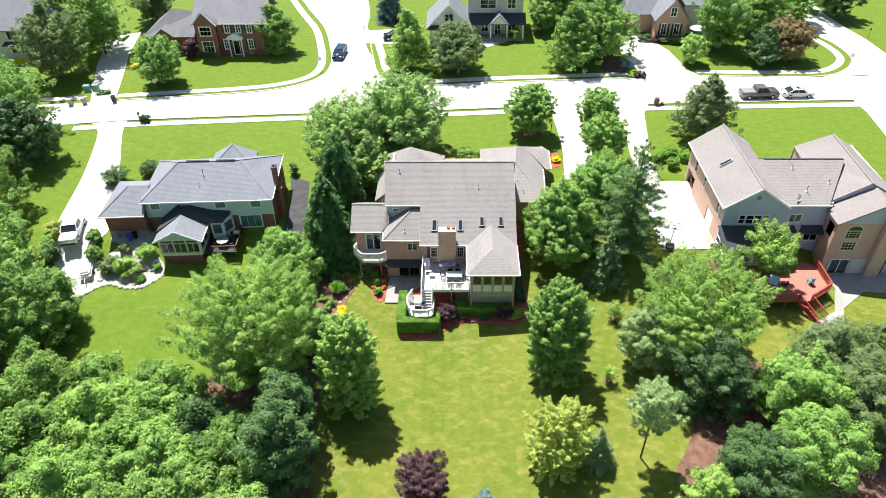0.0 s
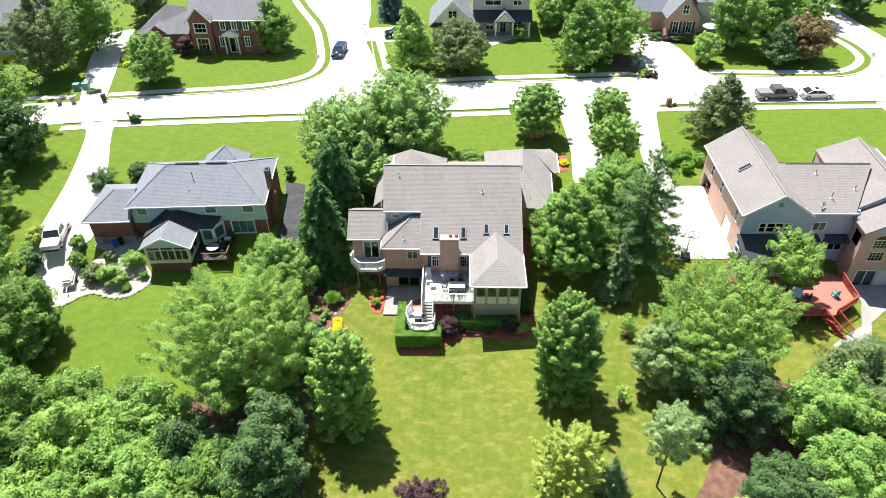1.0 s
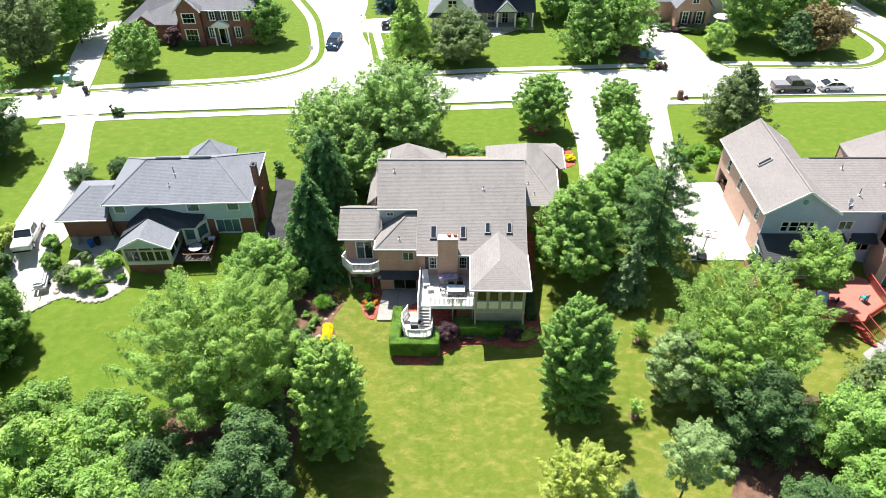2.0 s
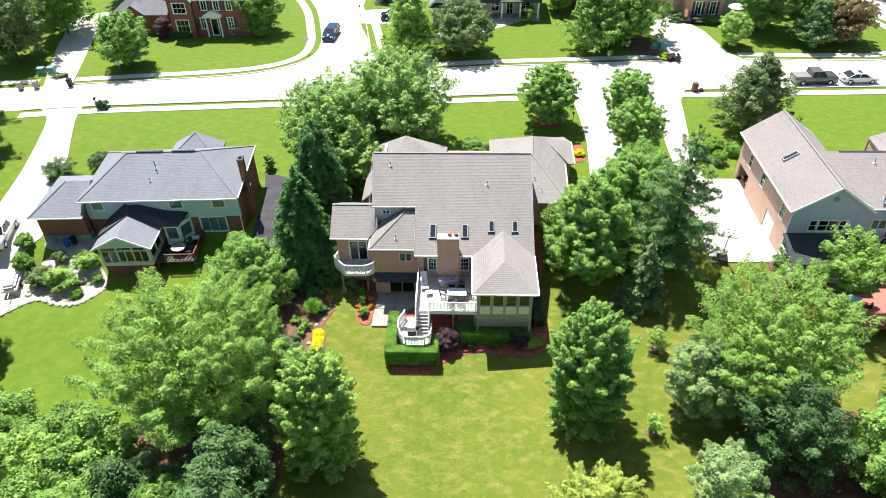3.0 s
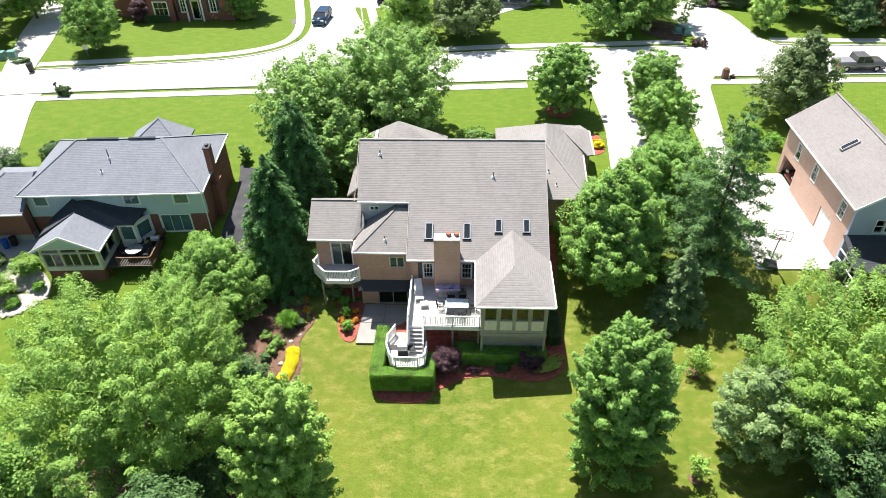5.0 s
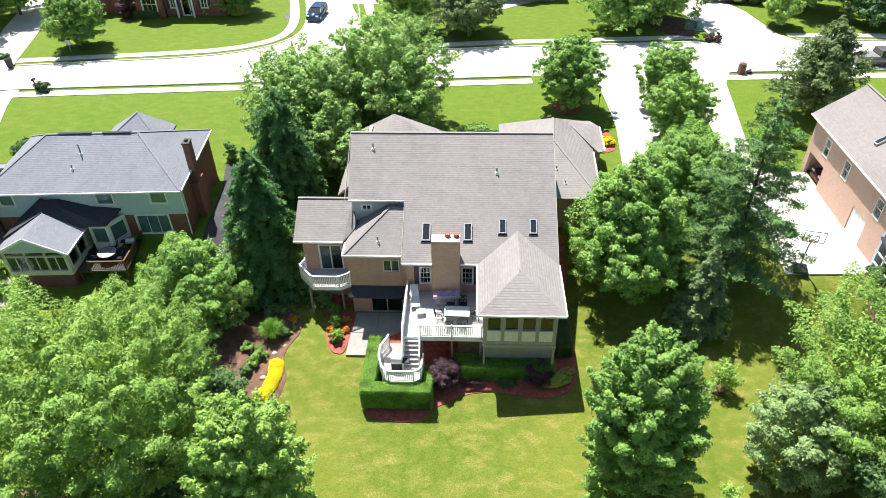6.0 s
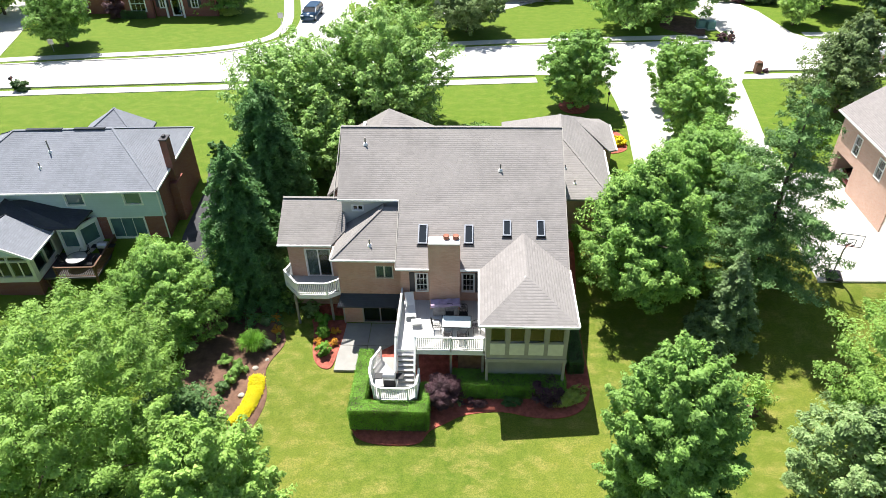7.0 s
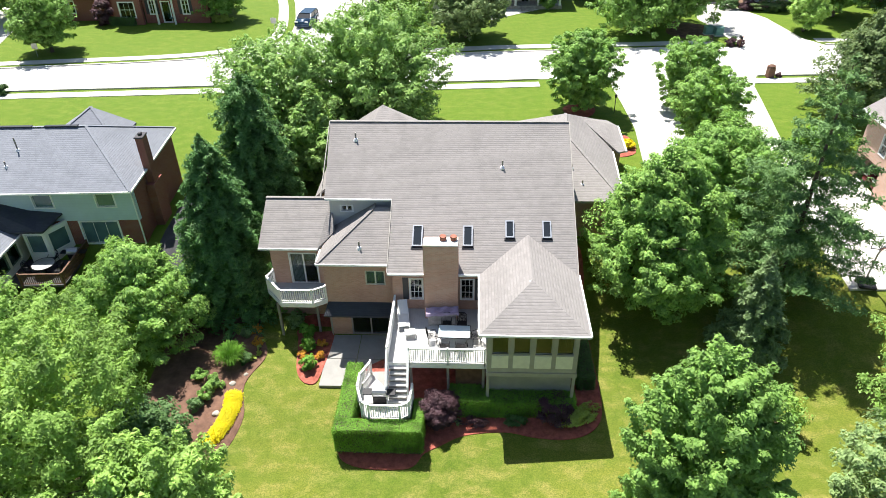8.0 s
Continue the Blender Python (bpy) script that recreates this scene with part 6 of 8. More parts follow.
def hedge(name, x0, x1, y0, y1, height, material, label, seed, base=None, density=260):
    """A clipped hedge: leaves all over a box with soft edges, and a twiggy core."""
    rng = np.random.default_rng(seed)
    b = level((x0 + x1) / 2, (y0 + y1) / 2) if base is None else base
    t = thing(name, label, "hedge", at=Matrix.Translation(((x0 + x1) / 2, (y0 + y1) / 2, b)))
    w, d = (x1 - x0) / 2, (y1 - y0) / 2
    pts, nor = [], []
    for n, o, u, v in (((0, 0, 1), (0, 0, height), (w, 0, 0), (0, d, 0)), ((1, 0, 0), (w, 0, height / 2), (0, d, 0), (0, 0, height / 2)), ((-1, 0, 0), (-w, 0, height / 2), (0, d, 0), (0, 0, height / 2)),
                       ((0, 1, 0), (0, d, height / 2), (w, 0, 0), (0, 0, height / 2)), ((0, -1, 0), (0, -d, height / 2), (w, 0, 0), (0, 0, height / 2))):
        n, o, u, v = map(np.array, (n, o, u, v))
        area = 4 * np.linalg.norm(u) * np.linalg.norm(v)
        k = int(area * density * 4.0)
        p = o + rng.uniform(-1, 1, (k, 1)) * u + rng.uniform(-1, 1, (k, 1)) * v + n * rng.normal(size=(k, 1)) * 0.045
        pts.append(p)
        nor.append(n + np.array([0, 0, 0.3]) + rng.normal(size=(k, 3)) * 0.6)
    shared("foliage", leaf_mesh("foliage", np.concatenate(pts), np.concatenate(nor), 0.042, rng, material), t)
    part("core", bevelled(-w + 0.06, w - 0.06, -d + 0.06, d - 0.06, -0.2, height - 0.06, 0.04), BARK, t)
    return t


hedge("hedge", -5.95, -5.1, 48.75, 52.9, 1.5, LEAF_HEDGE, "clipped bright green box hedge beside the landing", 1, -3.45)
hedge("hedge", -5.95, -1.45, 47.95, 48.74, 1.6, LEAF_HEDGE, "clipped bright green box hedge in front of the landing", 2, -3.5)
hedge("hedge", -1.95, -1.45, 48.75, 50.4, 1.3, LEAF_HEDGE, "short clipped box hedge beside the landing", 3, -3.4)
hedge("hedge", -0.1, 6.6, 50.3, 51.6, 1.2, LEAF_HEDGE, "long low clipped hedge under the sunroom", 4, -3.35)
hedge("hedge", 7.0, 7.9, 52.2, 58.0, 1.1, LEAF_DEEP, "dark green hedge beside the sunroom", 5, -3.2)
hedge("hedge", -46.0, -42.6, 111.7, 112.3, 1.0, LEAF_DEEP, "clipped dark hedge under the front windows", 6)
shrub(-0.65, 50.1, 1.15, 1.8, LEAF_PURPLE, "round purple leaved maple shrub beside the hedge", 50, 110, 85, 0.05)
shrub(5.5, 50.3, 1.15, 1.25, LEAF_PURPLE, "dark purple shrub in the mulch bed", 51, 40, 60, 0.055)
shrub(6.9, 50.1, 0.55, 0.6, LEAF_GOLD, "low yellow green flowering shrub", 52, 40, 50, 0.05, long=2.5, turn=0.6)
shrub(1.2, 49.9, 0.38, 0.45, LEAF_PURPLE, "low purple grey perennials in the mulch", 53, 22, 36, 0.04, long=2.4)
shrub(0.4, 49.9, 0.25, 0.35, LEAF_SILVER, "small grey green perennial in a garden bed", 54, 10, 30, 0.04)
shrub(3.4, 49.95, 0.4, 0.5, LEAF_DEEP, "low dark perennial in the mulch", 55, 18, 36, 0.05, long=1.8)
for i, (x, y, r, h) in enumerate(((-9.1, 56.3, 0.55, 0.95), (-8.75, 55.1, 0.5, 0.85), (-8.45, 53.5, 0.55, 0.9))):
    shrub(x, y, r, h, LEAF_HEDGE, "round clipped green shrub beside the patio", 56 + i, 26, 60, 0.05, group="round shrubs beside the patio")
for i, (x, y) in enumerate(((-7.95, 54.35), (-8.95, 54.35), (-8.05, 55.4))):
    shrub(x, y, 0.38, 0.4, PETAL_ORANGE, "clump of orange lilies in the mulch", 60 + i, 16, 30, 0.05, group="orange lilies")
shrub(-9.9, 57.2, 0.7, 1.0, LEAF_SILVER, "loose pale flowering shrub under the balcony", 64, 26, 50, 0.06)
shrub(-11.7, 58.0, 0.8, 1.0, LEAF_MAPLE, "loose green shrub under the balcony", 65, 26, 50, 0.07)

shrub(-12.3, 53.9, 0.5, 0.6, LEAF_DEEP, "low round green perennial in a garden bed", 67, 18, 50, 0.05)
shrub(-13.6, 52.0, 0.6, 0.7, LEAF_MAPLE, "leafy green hosta clump in a garden bed", 68, 18, 45, 0.08)
shrub(-13.4, 55.0, 0.5, 0.5, LEAF_MAPLE, "low green perennial in a garden bed", 69, 14, 40, 0.06)
shrub(-12.0, 55.6, 0.45, 0.35, PETAL_ORANGE, "small orange flowering perennials", 70, 14, 24, 0.045)
shrub(-12.4, 56.6, 0.45, 0.35, PETAL_ORANGE, "small orange flowering perennials", 71, 14, 24, 0.045)


def flower_drift(line, width, height, material, label, seed):
    """A dense ribbon of low flowers along a line."""
    rng = np.random.default_rng(seed)
    pts, nor = [], []
    for x, y in resample(smooth_line(line), 46):
        w = width * rng.uniform(0.8, 1.1)
        n = 330
        u, h = rng.uniform(-1, 1, n), rng.uniform(0.0, 1.0, n) ** 0.5
        dome = np.sqrt(np.maximum(0.0, 1 - u * u))
        px = x + u * w + rng.normal(size=n) * 0.03
        py = y + rng.normal(size=n) * 0.09
        pts.append(np.stack([px, py, np.full(n, level(x, y)) + 0.05 + height * h * dome * rng.uniform(0.75, 1.0)], 1))
        nor.append(np.stack([u * 0.6, np.zeros(n), np.full(n, 0.9)], 1) + rng.normal(size=(n, 3)) * 0.35)
    ob = new("flower_drift", leaf_mesh("flower_drift", np.concatenate(pts), np.concatenate(nor), 0.045, rng, material))
    return tagged(ob, label, "flowers")


def grass_tuft(x, y, spread, height, material, label, seed):
    """A fountain of long narrow arching blades."""
    rng = np.random.default_rng(seed)
    t = thing("ornamental_grass", label, "grass", at=Matrix.Translation((x, y, level(x, y) + 0.04)))
    vs, fs = [], []
    for i in range(700):
        a, r, h = rng.uniform(0, 2 * math.pi), rng.uniform(0.35, 1.0) * spread, height * rng.uniform(0.7, 1.1)
        d, sd = Vector((math.cos(a), math.sin(a), 0)), Vector((-math.sin(a), math.cos(a), 0)) * 0.014
        base = d * rng.uniform(0, 0.22)
        k = len(vs)
        for f, up in ((0.0, 0.0), (0.35, 0.75), (0.75, 0.95)):
            q = base + d * r * f + Vector((0, 0, h * up))
            vs += [q - sd, q + sd]
        vs.append(base + d * r + Vector((0, 0, h * 0.7)))
        fs += [(k, k + 1, k + 3, k + 2), (k + 2, k + 3, k + 5, k + 4), (k + 4, k + 5, k + 6)]
    me = bpy.data.meshes.new("blades")
    me.from_pydata(vs, [], fs)
    me.materials.append(material)
    shared("blades", me, t)
    part("crown", tube(bmesh.new(), [(0, 0, -0.05), (0, 0, 0.12)], [0.2, 0.12], 10), SOIL, t)
    return t


grass_tuft(-13.1, 53.7, 0.95, 1.2, LEAF_HEDGE, "fountain of bright green ornamental grass in the bed", 66)
flower_drift([(-12.3, 51.4), (-12.2, 50.6), (-12.3, 49.8), (-12.55, 49.0), (-12.95, 48.3)], 0.46, 0.42, PETAL_YELLOW, "dense ribbon of bright yellow flowers edging the bed", 72)
for i, (x, y) in enumerate(((-11.75, 55.0), (-11.65, 54.5), (-11.7, 55.6), (-11.9, 54.1))):
    shrub(x, y, 0.22, 0.3, LEAF_GOLD, "small yellow green perennial along the bed's edge", 140 + i, 10, 24, 0.04, group="edging perennials")
for i, (x, y, r, mat) in enumerate(((-13.8, 51.3, 0.5, LEAF_FRESH), (-14.2, 50.5, 0.55, LEAF_DEEP), (-12.9, 56.2, 0.4, LEAF_SILVER), (-13.5, 56.6, 0.4, LEAF_FRESH), (-14.6, 52.6, 0.5, LEAF_MAPLE), (-10.9, 58.3, 0.6, LEAF_SILVER))):
    shrub(x, y, r, r * 1.1, mat, "leafy perennial clump in the brown earth bed", 150 + i, 18, 40, 0.06, group="bed perennials")
shrub(13.8, 77.2, 0.6, 0.6, PETAL_YELLOW, "clump of bright yellow flowers beside the driveway", 76, 24, 50, 0.08, long=1.3)
shrub(12.8, 78.9, 0.5, 0.6, LEAF_DEEP, "round dark shrub beside the driveway", 77, 16, 40, 0.07)
shrub(1.8, 77.5, 1.6, 1.5, LEAF_MAPLE, "broad green shrub in front of the house", 78, 50, 60, 0.1, long=1.3)
for i, (x, y, r, h) in enumerate(((29.3, 75.6, 0.95, 1.5), (28.0, 77.3, 0.9, 1.3), (29.6, 78.4, 1.0, 1.4), (31.3, 77.5, 1.0, 1.2))):
    shrub(x, y, r, h, LEAF_HEDGE, "rounded clipped green shrub beside the garage", 80 + i, 40, 60, 0.08, group="shrubs beside the garage")
for i, (x, y, r, h, mat) in enumerate(((-44.9, 72.6, 1.9, 2.2, LEAF_DEEP), (-41.0, 74.6, 1.5, 1.9, LEAF_DEEP), (-43.3, 61.0, 0.9, 1.3, LEAF_MAPLE), (-42.6, 58.7, 1.0, 1.5, LEAF_MAPLE), (-40.2, 57.2, 1.3, 1.6, LEAF_OLIVE), (-38.0, 56.6, 1.6, 2.1, LEAF_LIME),
                                       (-36.3, 58.8, 1.2, 1.7, LEAF_LIME), (-44.6, 53.6, 1.2, 1.5, LEAF_MAPLE), (-46.2, 55.6, 1.1, 1.5, LEAF_DEEP), (-48.0, 61.5, 1.5, 2.0, LEAF_GOLD), (-36.2, 55.6, 0.6, 0.6, LEAF_HEDGE), (-47.6, 58.5, 1.2, 1.8, LEAF_DEEP), (-39.2, 59.5, 0.8, 0.8, LEAF_OLIVE), (-34.8, 57.4, 0.5, 0.6, LEAF_HEDGE))):
    shrub(x, y, r, h, mat, "leafy garden shrub beside the driveway garden", 90 + i, 45, 60, 0.09, group="garden shrubs")
shrub(-46.4, 88.0, 1.0, 1.0, LEAF_DEEP, "round shrub beside the mailbox", 110, 30, 50, 0.08)
shrub(-21.6, 74.6, 0.7, 1.8, NEEDLE, "small dark upright conifer beside the gable", 111, 30, 50, 0.07)
shrub(-38.3, 113.6, 0.9, 1.9, NEEDLE_BLUE, "rounded blue spruce beside the front door", 112, 40, 60, 0.09)
shrub(-36.0, 113.2, 0.7, 0.7, LEAF_GOLD, "low golden shrub in a garden bed", 113, 18, 40, 0.08)
shrub(-46.8, 112.2, 1.6, 3.2, LEAF_PURPLE, "tall purple leaved shrub beside the house", 114, 55, 60, 0.11)
shrub(1.4, 115.2, 1.2, 1.3, NEEDLE_BLUE, "round blue spruce shrub", 115, 40, 50, 0.1)
shrub(3.4, 116.4, 1.3, 2.0, LEAF_DEEP, "round dark green shrub in a garden bed", 116, 40, 50, 0.1)
shrub(10.8, 119.2, 1.5, 2.2, LEAF_MAPLE, "round green shrub beside the porch", 117, 40, 50, 0.1)
shrub(34.6, 118.6, 1.0, 1.2, LEAF_DEEP, "dark shrub beside the driveway", 118, 30, 50, 0.1, long=1.6)
shrub(40.0, 117.6, 1.0, 1.2, LEAF_OLIVE, "mixed perennial border in a garden bed", 119, 40, 50, 0.1, long=3)
shrub(37.0, 118.2, 0.9, 1.0, LEAF_PURPLE, "purple shrub beside the driveway", 120, 30, 50, 0.1, long=1.6)
shrub(41.0, 76.0, 1.0, 0.8, LEAF_PURPLE, "low reddish shrub in front of the house", 121, 30, 50, 0.1, long=2.0)
shrub(30.1, 58.2, 0.9, 0.9, LEAF_DEEP, "dark shrub at the porch corner", 122, 30, 50, 0.07)
shrub(-57, 97.5, 0.8, 0.5, LEAF_DEEP, "low dark shrub beside the utility box", 123, 20, 40, 0.08, long=2)
shrub(-76.5, 109.6, 0.9, 0.7, PETAL_YELLOW, "bed of yellow flowers under the windows", 124, 30, 40, 0.09, long=3)
shrub(-55.0, 108.3, 0.8, 0.6, PETAL_YELLOW, "yellow green border beside the driveway", 125, 30, 40, 0.09, long=2.2, turn=1.2)
shrub(-31.8, 113.2, 1.2, 0.8, LEAF_GOLD, "yellow green bed under the tree", 126, 30, 40, 0.09, long=1.6)
shrub(-60.2, 86.2, 1.0, 0.6, LEAF_DEEP, "low planting in a round bed", 127, 24, 40, 0.08, long=1.8)

# ---- deck and garden furniture ----
lounge = thing("chaise_longue", "white reclining sun lounger on the deck", "sun lounger", at=pose(-2.75, 53.9, -0.25, 0, 0, 8))
part("frame", beam(beam(bmesh.new(), (-0.3, -0.2, 0.3), (-0.3, 1.5, 0.3), 0.04), (0.3, -0.2, 0.3), (0.3, 1.5, 0.3), 0.04), WHITE, lounge)
part("seat", bevelled(-0.29, 0.29, -0.15, 0.95, 0.29, 0.34, 0.02), CUSHION, lounge)
part("backrest", bevelled(-0.29, 0.29, 0, 0.85, 0, 0.05, 0.02, Matrix.Translation((0, 0.95, 0.3)) @ Matrix.Rotation(radians(42), 4, "X")), CUSHION, lounge)
for x in (-0.3, 0.3):
    for y in (-0.1, 1.1):
        part("leg", box(bmesh.new(), x - 0.02, x + 0.02, y - 0.02, y + 0.02, 0, 0.29), WHITE, lounge)
    part("arm", beam(bmesh.new(), (x, 0.5, 0.5), (x, 1.1, 0.52), 0.05), WHITE, lounge)
stool = thing("footstool", "small white fabric footstool on the deck", "footstool", at=pose(-2.35, 53.3, -0.25, 0, 0, 10))
part("cushion", bevelled(-0.3, 0.3, -0.25, 0.25, 0.25, 0.37, 0.03), CUSHION, stool)
for x in (-0.26, 0.26):
    for y in (-0.21, 0.21):
        part("leg", box(bmesh.new(), x - 0.02, x + 0.02, y - 0.02, y + 0.02, 0, 0.25), WHITE, stool)
bar = thing("storage_bench", "grey wooden cabinet against the chimney under a lilac cloth", "cabinet", at=pose(-0.62, 54.5, -0.25))
part("body", bevelled(-0.78, 0.78, -0.3, 0.28, 0.04, 0.8, 0.02), COVER, bar)
part("top", bevelled(-0.84, 0.84, -0.35, 0.31, 0.8, 0.86, 0.015), GREYWOOD, bar)
for x in (-0.7, 0.7):
    part("foot", box(bmesh.new(), x - 0.05, x + 0.05, -0.28, 0.26, 0, 0.04), GREYWOOD, bar)
for i in range(3):
    part("door", bevelled(-0.74 + i * 0.5, -0.26 + i * 0.5, -0.33, -0.3, 0.1, 0.74, 0.01), COVER, bar)
bm = bmesh.new()
bmesh.ops.create_grid(bm, x_segments=24, y_segments=10, size=1)
for v in bm.verts:
    v.co = Vector((v.co.x * 0.92, v.co.y * 0.36, 0.9 + 0.05 * noise.noise(v.co * 3) + 0.03 * math.sin(v.co.x * 9) - 0.12 * max(0, abs(v.co.y) - 0.85) / 0.15))
cloth = part("grill_cover", bm, LILAC)
cloth.matrix_world = pose(-0.62, 54.48, -0.22, 0, 0, 4)
tagged(cloth, "crumpled faded lilac cover lying on the cabinet", "cover")
table = thing("dining_table", "long glass topped patio table with a dark metal frame", "table", at=pose(0.1, 52.95, -0.25, 0, 0, -1))
part("tabletop", bevelled(-0.85, 0.85, -0.5, 0.5, 0.7, 0.72, 0.008), TABLEGLASS, table)
bm = bmesh.new()
for a, b in (((-0.87, -0.52), (0.87, -0.52)), ((0.87, -0.52), (0.87, 0.52)), ((0.87, 0.52), (-0.87, 0.52)), ((-0.87, 0.52), (-0.87, -0.52))):
    beam(bm, (*a, 0.7), (*b, 0.7), 0.04)
part("table_frame", bm, BLACK, table)
for x in (-0.75, 0.75):
    for y in (-0.42, 0.42):
        part("leg", tube(bmesh.new(), [(x, y, 0), (x * 0.93, y * 0.9, 0.4), (x, y, 0.69)], [0.025, 0.02, 0.025], 8), BLACK, table)


def iron_chair(m):
    """A cast iron garden chair with a lattice back."""
    c = thing("patio_chair", "black lattice cast metal patio chair", "chair", "chairs round the patio table", at=m)
    seat = bmesh.new()
    for i in range(8):
        box(seat, -0.24, 0.24, -0.24 + i * 0.062, -0.2 + i * 0.062, 0.42, 0.44)
    part("seat", seat, BLACK, c)
    back = bmesh.new()
    for i in range(6):
        beam(back, (-0.24 + i * 0.09, 0.24, 0.44), (-0.05 + i * 0.05, 0.33, 0.92), 0.018)
        beam(back, (0.24 - i * 0.09, 0.24, 0.44), (0.05 - i * 0.05, 0.33, 0.92), 0.018)
    part("backrest", back, BLACK, c)
    part("back_frame", tube(bmesh.new(), [(-0.26, 0.23, 0.42), (-0.27, 0.3, 0.8), (-0.14, 0.34, 0.95), (0.14, 0.34, 0.95), (0.27, 0.3, 0.8), (0.26, 0.23, 0.42)], [0.02] * 6, 6), BLACK, c)
    for x in (-0.27, 0.27):
        part("armrest", tube(bmesh.new(), [(x, 0.26, 0.66), (x, 0.0, 0.66), (x, -0.2, 0.6), (x, -0.22, 0.42)], [0.018] * 4, 6), BLACK, c)
        for y in (-0.2, 0.2):
            part("leg", tube(bmesh.new(), [(x * 0.8, y, 0.42), (x, y * 1.15, 0)], [0.018, 0.016], 6), BLACK, c)
    return c


first = iron_chair(pose(-0.35, 53.95, -0.25, 0, 0, 0))
for x, y, a in ((0.5, 53.95, 0), (1.3, 52.9, -80), (-1.1, 52.9, 95), (-0.4, 52.05, 180), (0.45, 52.05, 180)):
    copy_thing(first, pose(x, y, -0.25, 0, 0, a))
# grill on the landing
grill = thing("gas_grill", "black and grey gas grill on the stair landing", "grill", at=pose(-3.75, 50.0, -2.0, 0, 0, 0))
part("cart", bevelled(-0.35, 0.35, -0.25, 0.25, 0.08, 0.75, 0.02), BLACK, grill)
bm = tube(bmesh.new(), [(-0.36, 0, 0.82), (0.36, 0, 0.82)], [0.29, 0.29], 14)
part("hood", bm, STEEL, grill, "grey rounded hood")
for x in (-0.62, 0.62):
    part("side_shelf", bevelled(x - 0.24, x + 0.24, -0.24, 0.24, 0.76, 0.81, 0.02), BLACK, grill)
part("handle", tube(bmesh.new(), [(-0.25, -0.33, 0.86), (0.25, -0.33, 0.86)], [0.02, 0.02], 8), STEEL, grill)
for x in (-0.3, 0.3):
    for y in (-0.2, 0.2):
        part("wheel", tube(bmesh.new(), [(x - 0.02, y, 0.06), (x + 0.02, y, 0.06)], [0.06, 0.06], 10), RUBBER, grill)
# things on the neighbour's small deck
g2 = copy_thing(grill, pose(-26.3, 62.2, -1.8, 0, 0, 3))
tagged(g2, "black gas grill standing on the small dark deck")
rt = thing("round_table", "round grey metal patio table with a centre hole", "table", at=pose(-27.7, 60.8, -1.8))
part("tabletop", tube(bmesh.new(), [(0, 0, 0.7), (0, 0, 0.73)], [0.72, 0.72], 28), STEEL, rt)
part("tabletop_rim", tube(bmesh.new(), [(0, 0, 0.69), (0, 0, 0.735), (0, 0, 0.74)], [0.76, 0.76, 0.71], 28, False), BLACK, rt)
part("pedestal", tube(bmesh.new(), [(0, 0, 0), (0, 0, 0.05), (0, 0, 0.7)], [0.3, 0.06, 0.05], 12), BLACK, rt)
for x, y, a in ((-27.7, 61.9, 0), (-28.7, 60.7, 90), (-26.6, 60.6, -90)):
    copy_thing(first, pose(x, y, -1.8, 0, 0, a))
# things on the red deck
for x, y, label, mat in ((39.6, 54.2, "turquoise plastic garden chair on the red deck", TURQUOISE),):
    c = thing("garden_chair", label, "chair", at=pose(x, y, DZ, 0, 0, 200))
    part("seat", bevelled(-0.26, 0.26, -0.26, 0.26, 0.36, 0.41, 0.02), mat, c)
    part("backrest", bevelled(-0.26, 0.26, 0.22, 0.28, 0.41, 0.95, 0.02), mat, c)
    for u in (-0.26, 0.26):
        part("armrest", bevelled(u - 0.04, u + 0.04, -0.25, 0.25, 0.58, 0.62, 0.01), mat, c)
        for v in (-0.22, 0.22):
            part("leg", box(bmesh.new(), u - 0.03, u + 0.03, v - 0.03, v + 0.03, 0, 0.58), mat, c)
t2 = copy_thing(table, pose(35.4, 54.0, DZ, 0, 0, 60))
tagged(t2, "glass patio table on the red deck")
for x, y, a in ((34.5, 54.6, 70), (36.4, 53.6, -110), (35.0, 52.8, 160)):
    copy_thing(first, pose(x, y, DZ, 0, 0, a))
# bins and tub behind the garage
for x, y, mat, label in ((-38.4, 61.3, BLACK, "black plastic bin behind the garage"), (-39.0, 61.0, BLUEPLASTIC, "blue plastic tub behind the garage"), (-40.6, 61.4, GREYWOOD, "brown plastic bin behind the garage")):
    b = thing("bin", label, "bin", at=Matrix.Translation((x, y, level(x, y) + 0.05)))
    part("body", tube(bmesh.new(), [(0, 0, 0), (0, 0, 0.75)], [0.24, 0.3], 12), mat, b)
    part("lid", tube(bmesh.new(), [(0, 0, 0.75), (0, 0, 0.82), (0, 0, 0.86)], [0.33, 0.32, 0.1], 12), mat, b)
# basketball stand
hoop = thing("basketball_hoop", "portable basketball hoop with a clear backboard", "basketball hoop", at=pose(25.0, 58.9, level(25, 58.9) + 0.05, 0, 0, -14))
part("base", bevelled(-0.5, 0.5, -0.6, 0.6, 0, 0.25, 0.08), BLACK, hoop)
part("pole", tube(bmesh.new(), [(0, 0.3, 0.2), (0, 0.1, 2.2), (0, -0.35, 3.1)], [0.06, 0.055, 0.05], 8), STEEL, hoop)
bm = bmesh.new()
for a in ((-0.7, 0.7, 2.85, 2.88), (-0.7, 0.7, 3.72, 3.75), (-0.7, -0.67, 2.88, 3.72), (0.67, 0.7, 2.88, 3.72), (-0.3, 0.3, 2.95, 2.98), (-0.3, 0.3, 3.37, 3.4), (-0.3, -0.27, 2.98, 3.37), (0.27, 0.3, 2.98, 3.37)):
    box(bm, a[0], a[1], -0.47, -0.42, a[2], a[3])
part("board_frame", bm, BLACK, hoop)
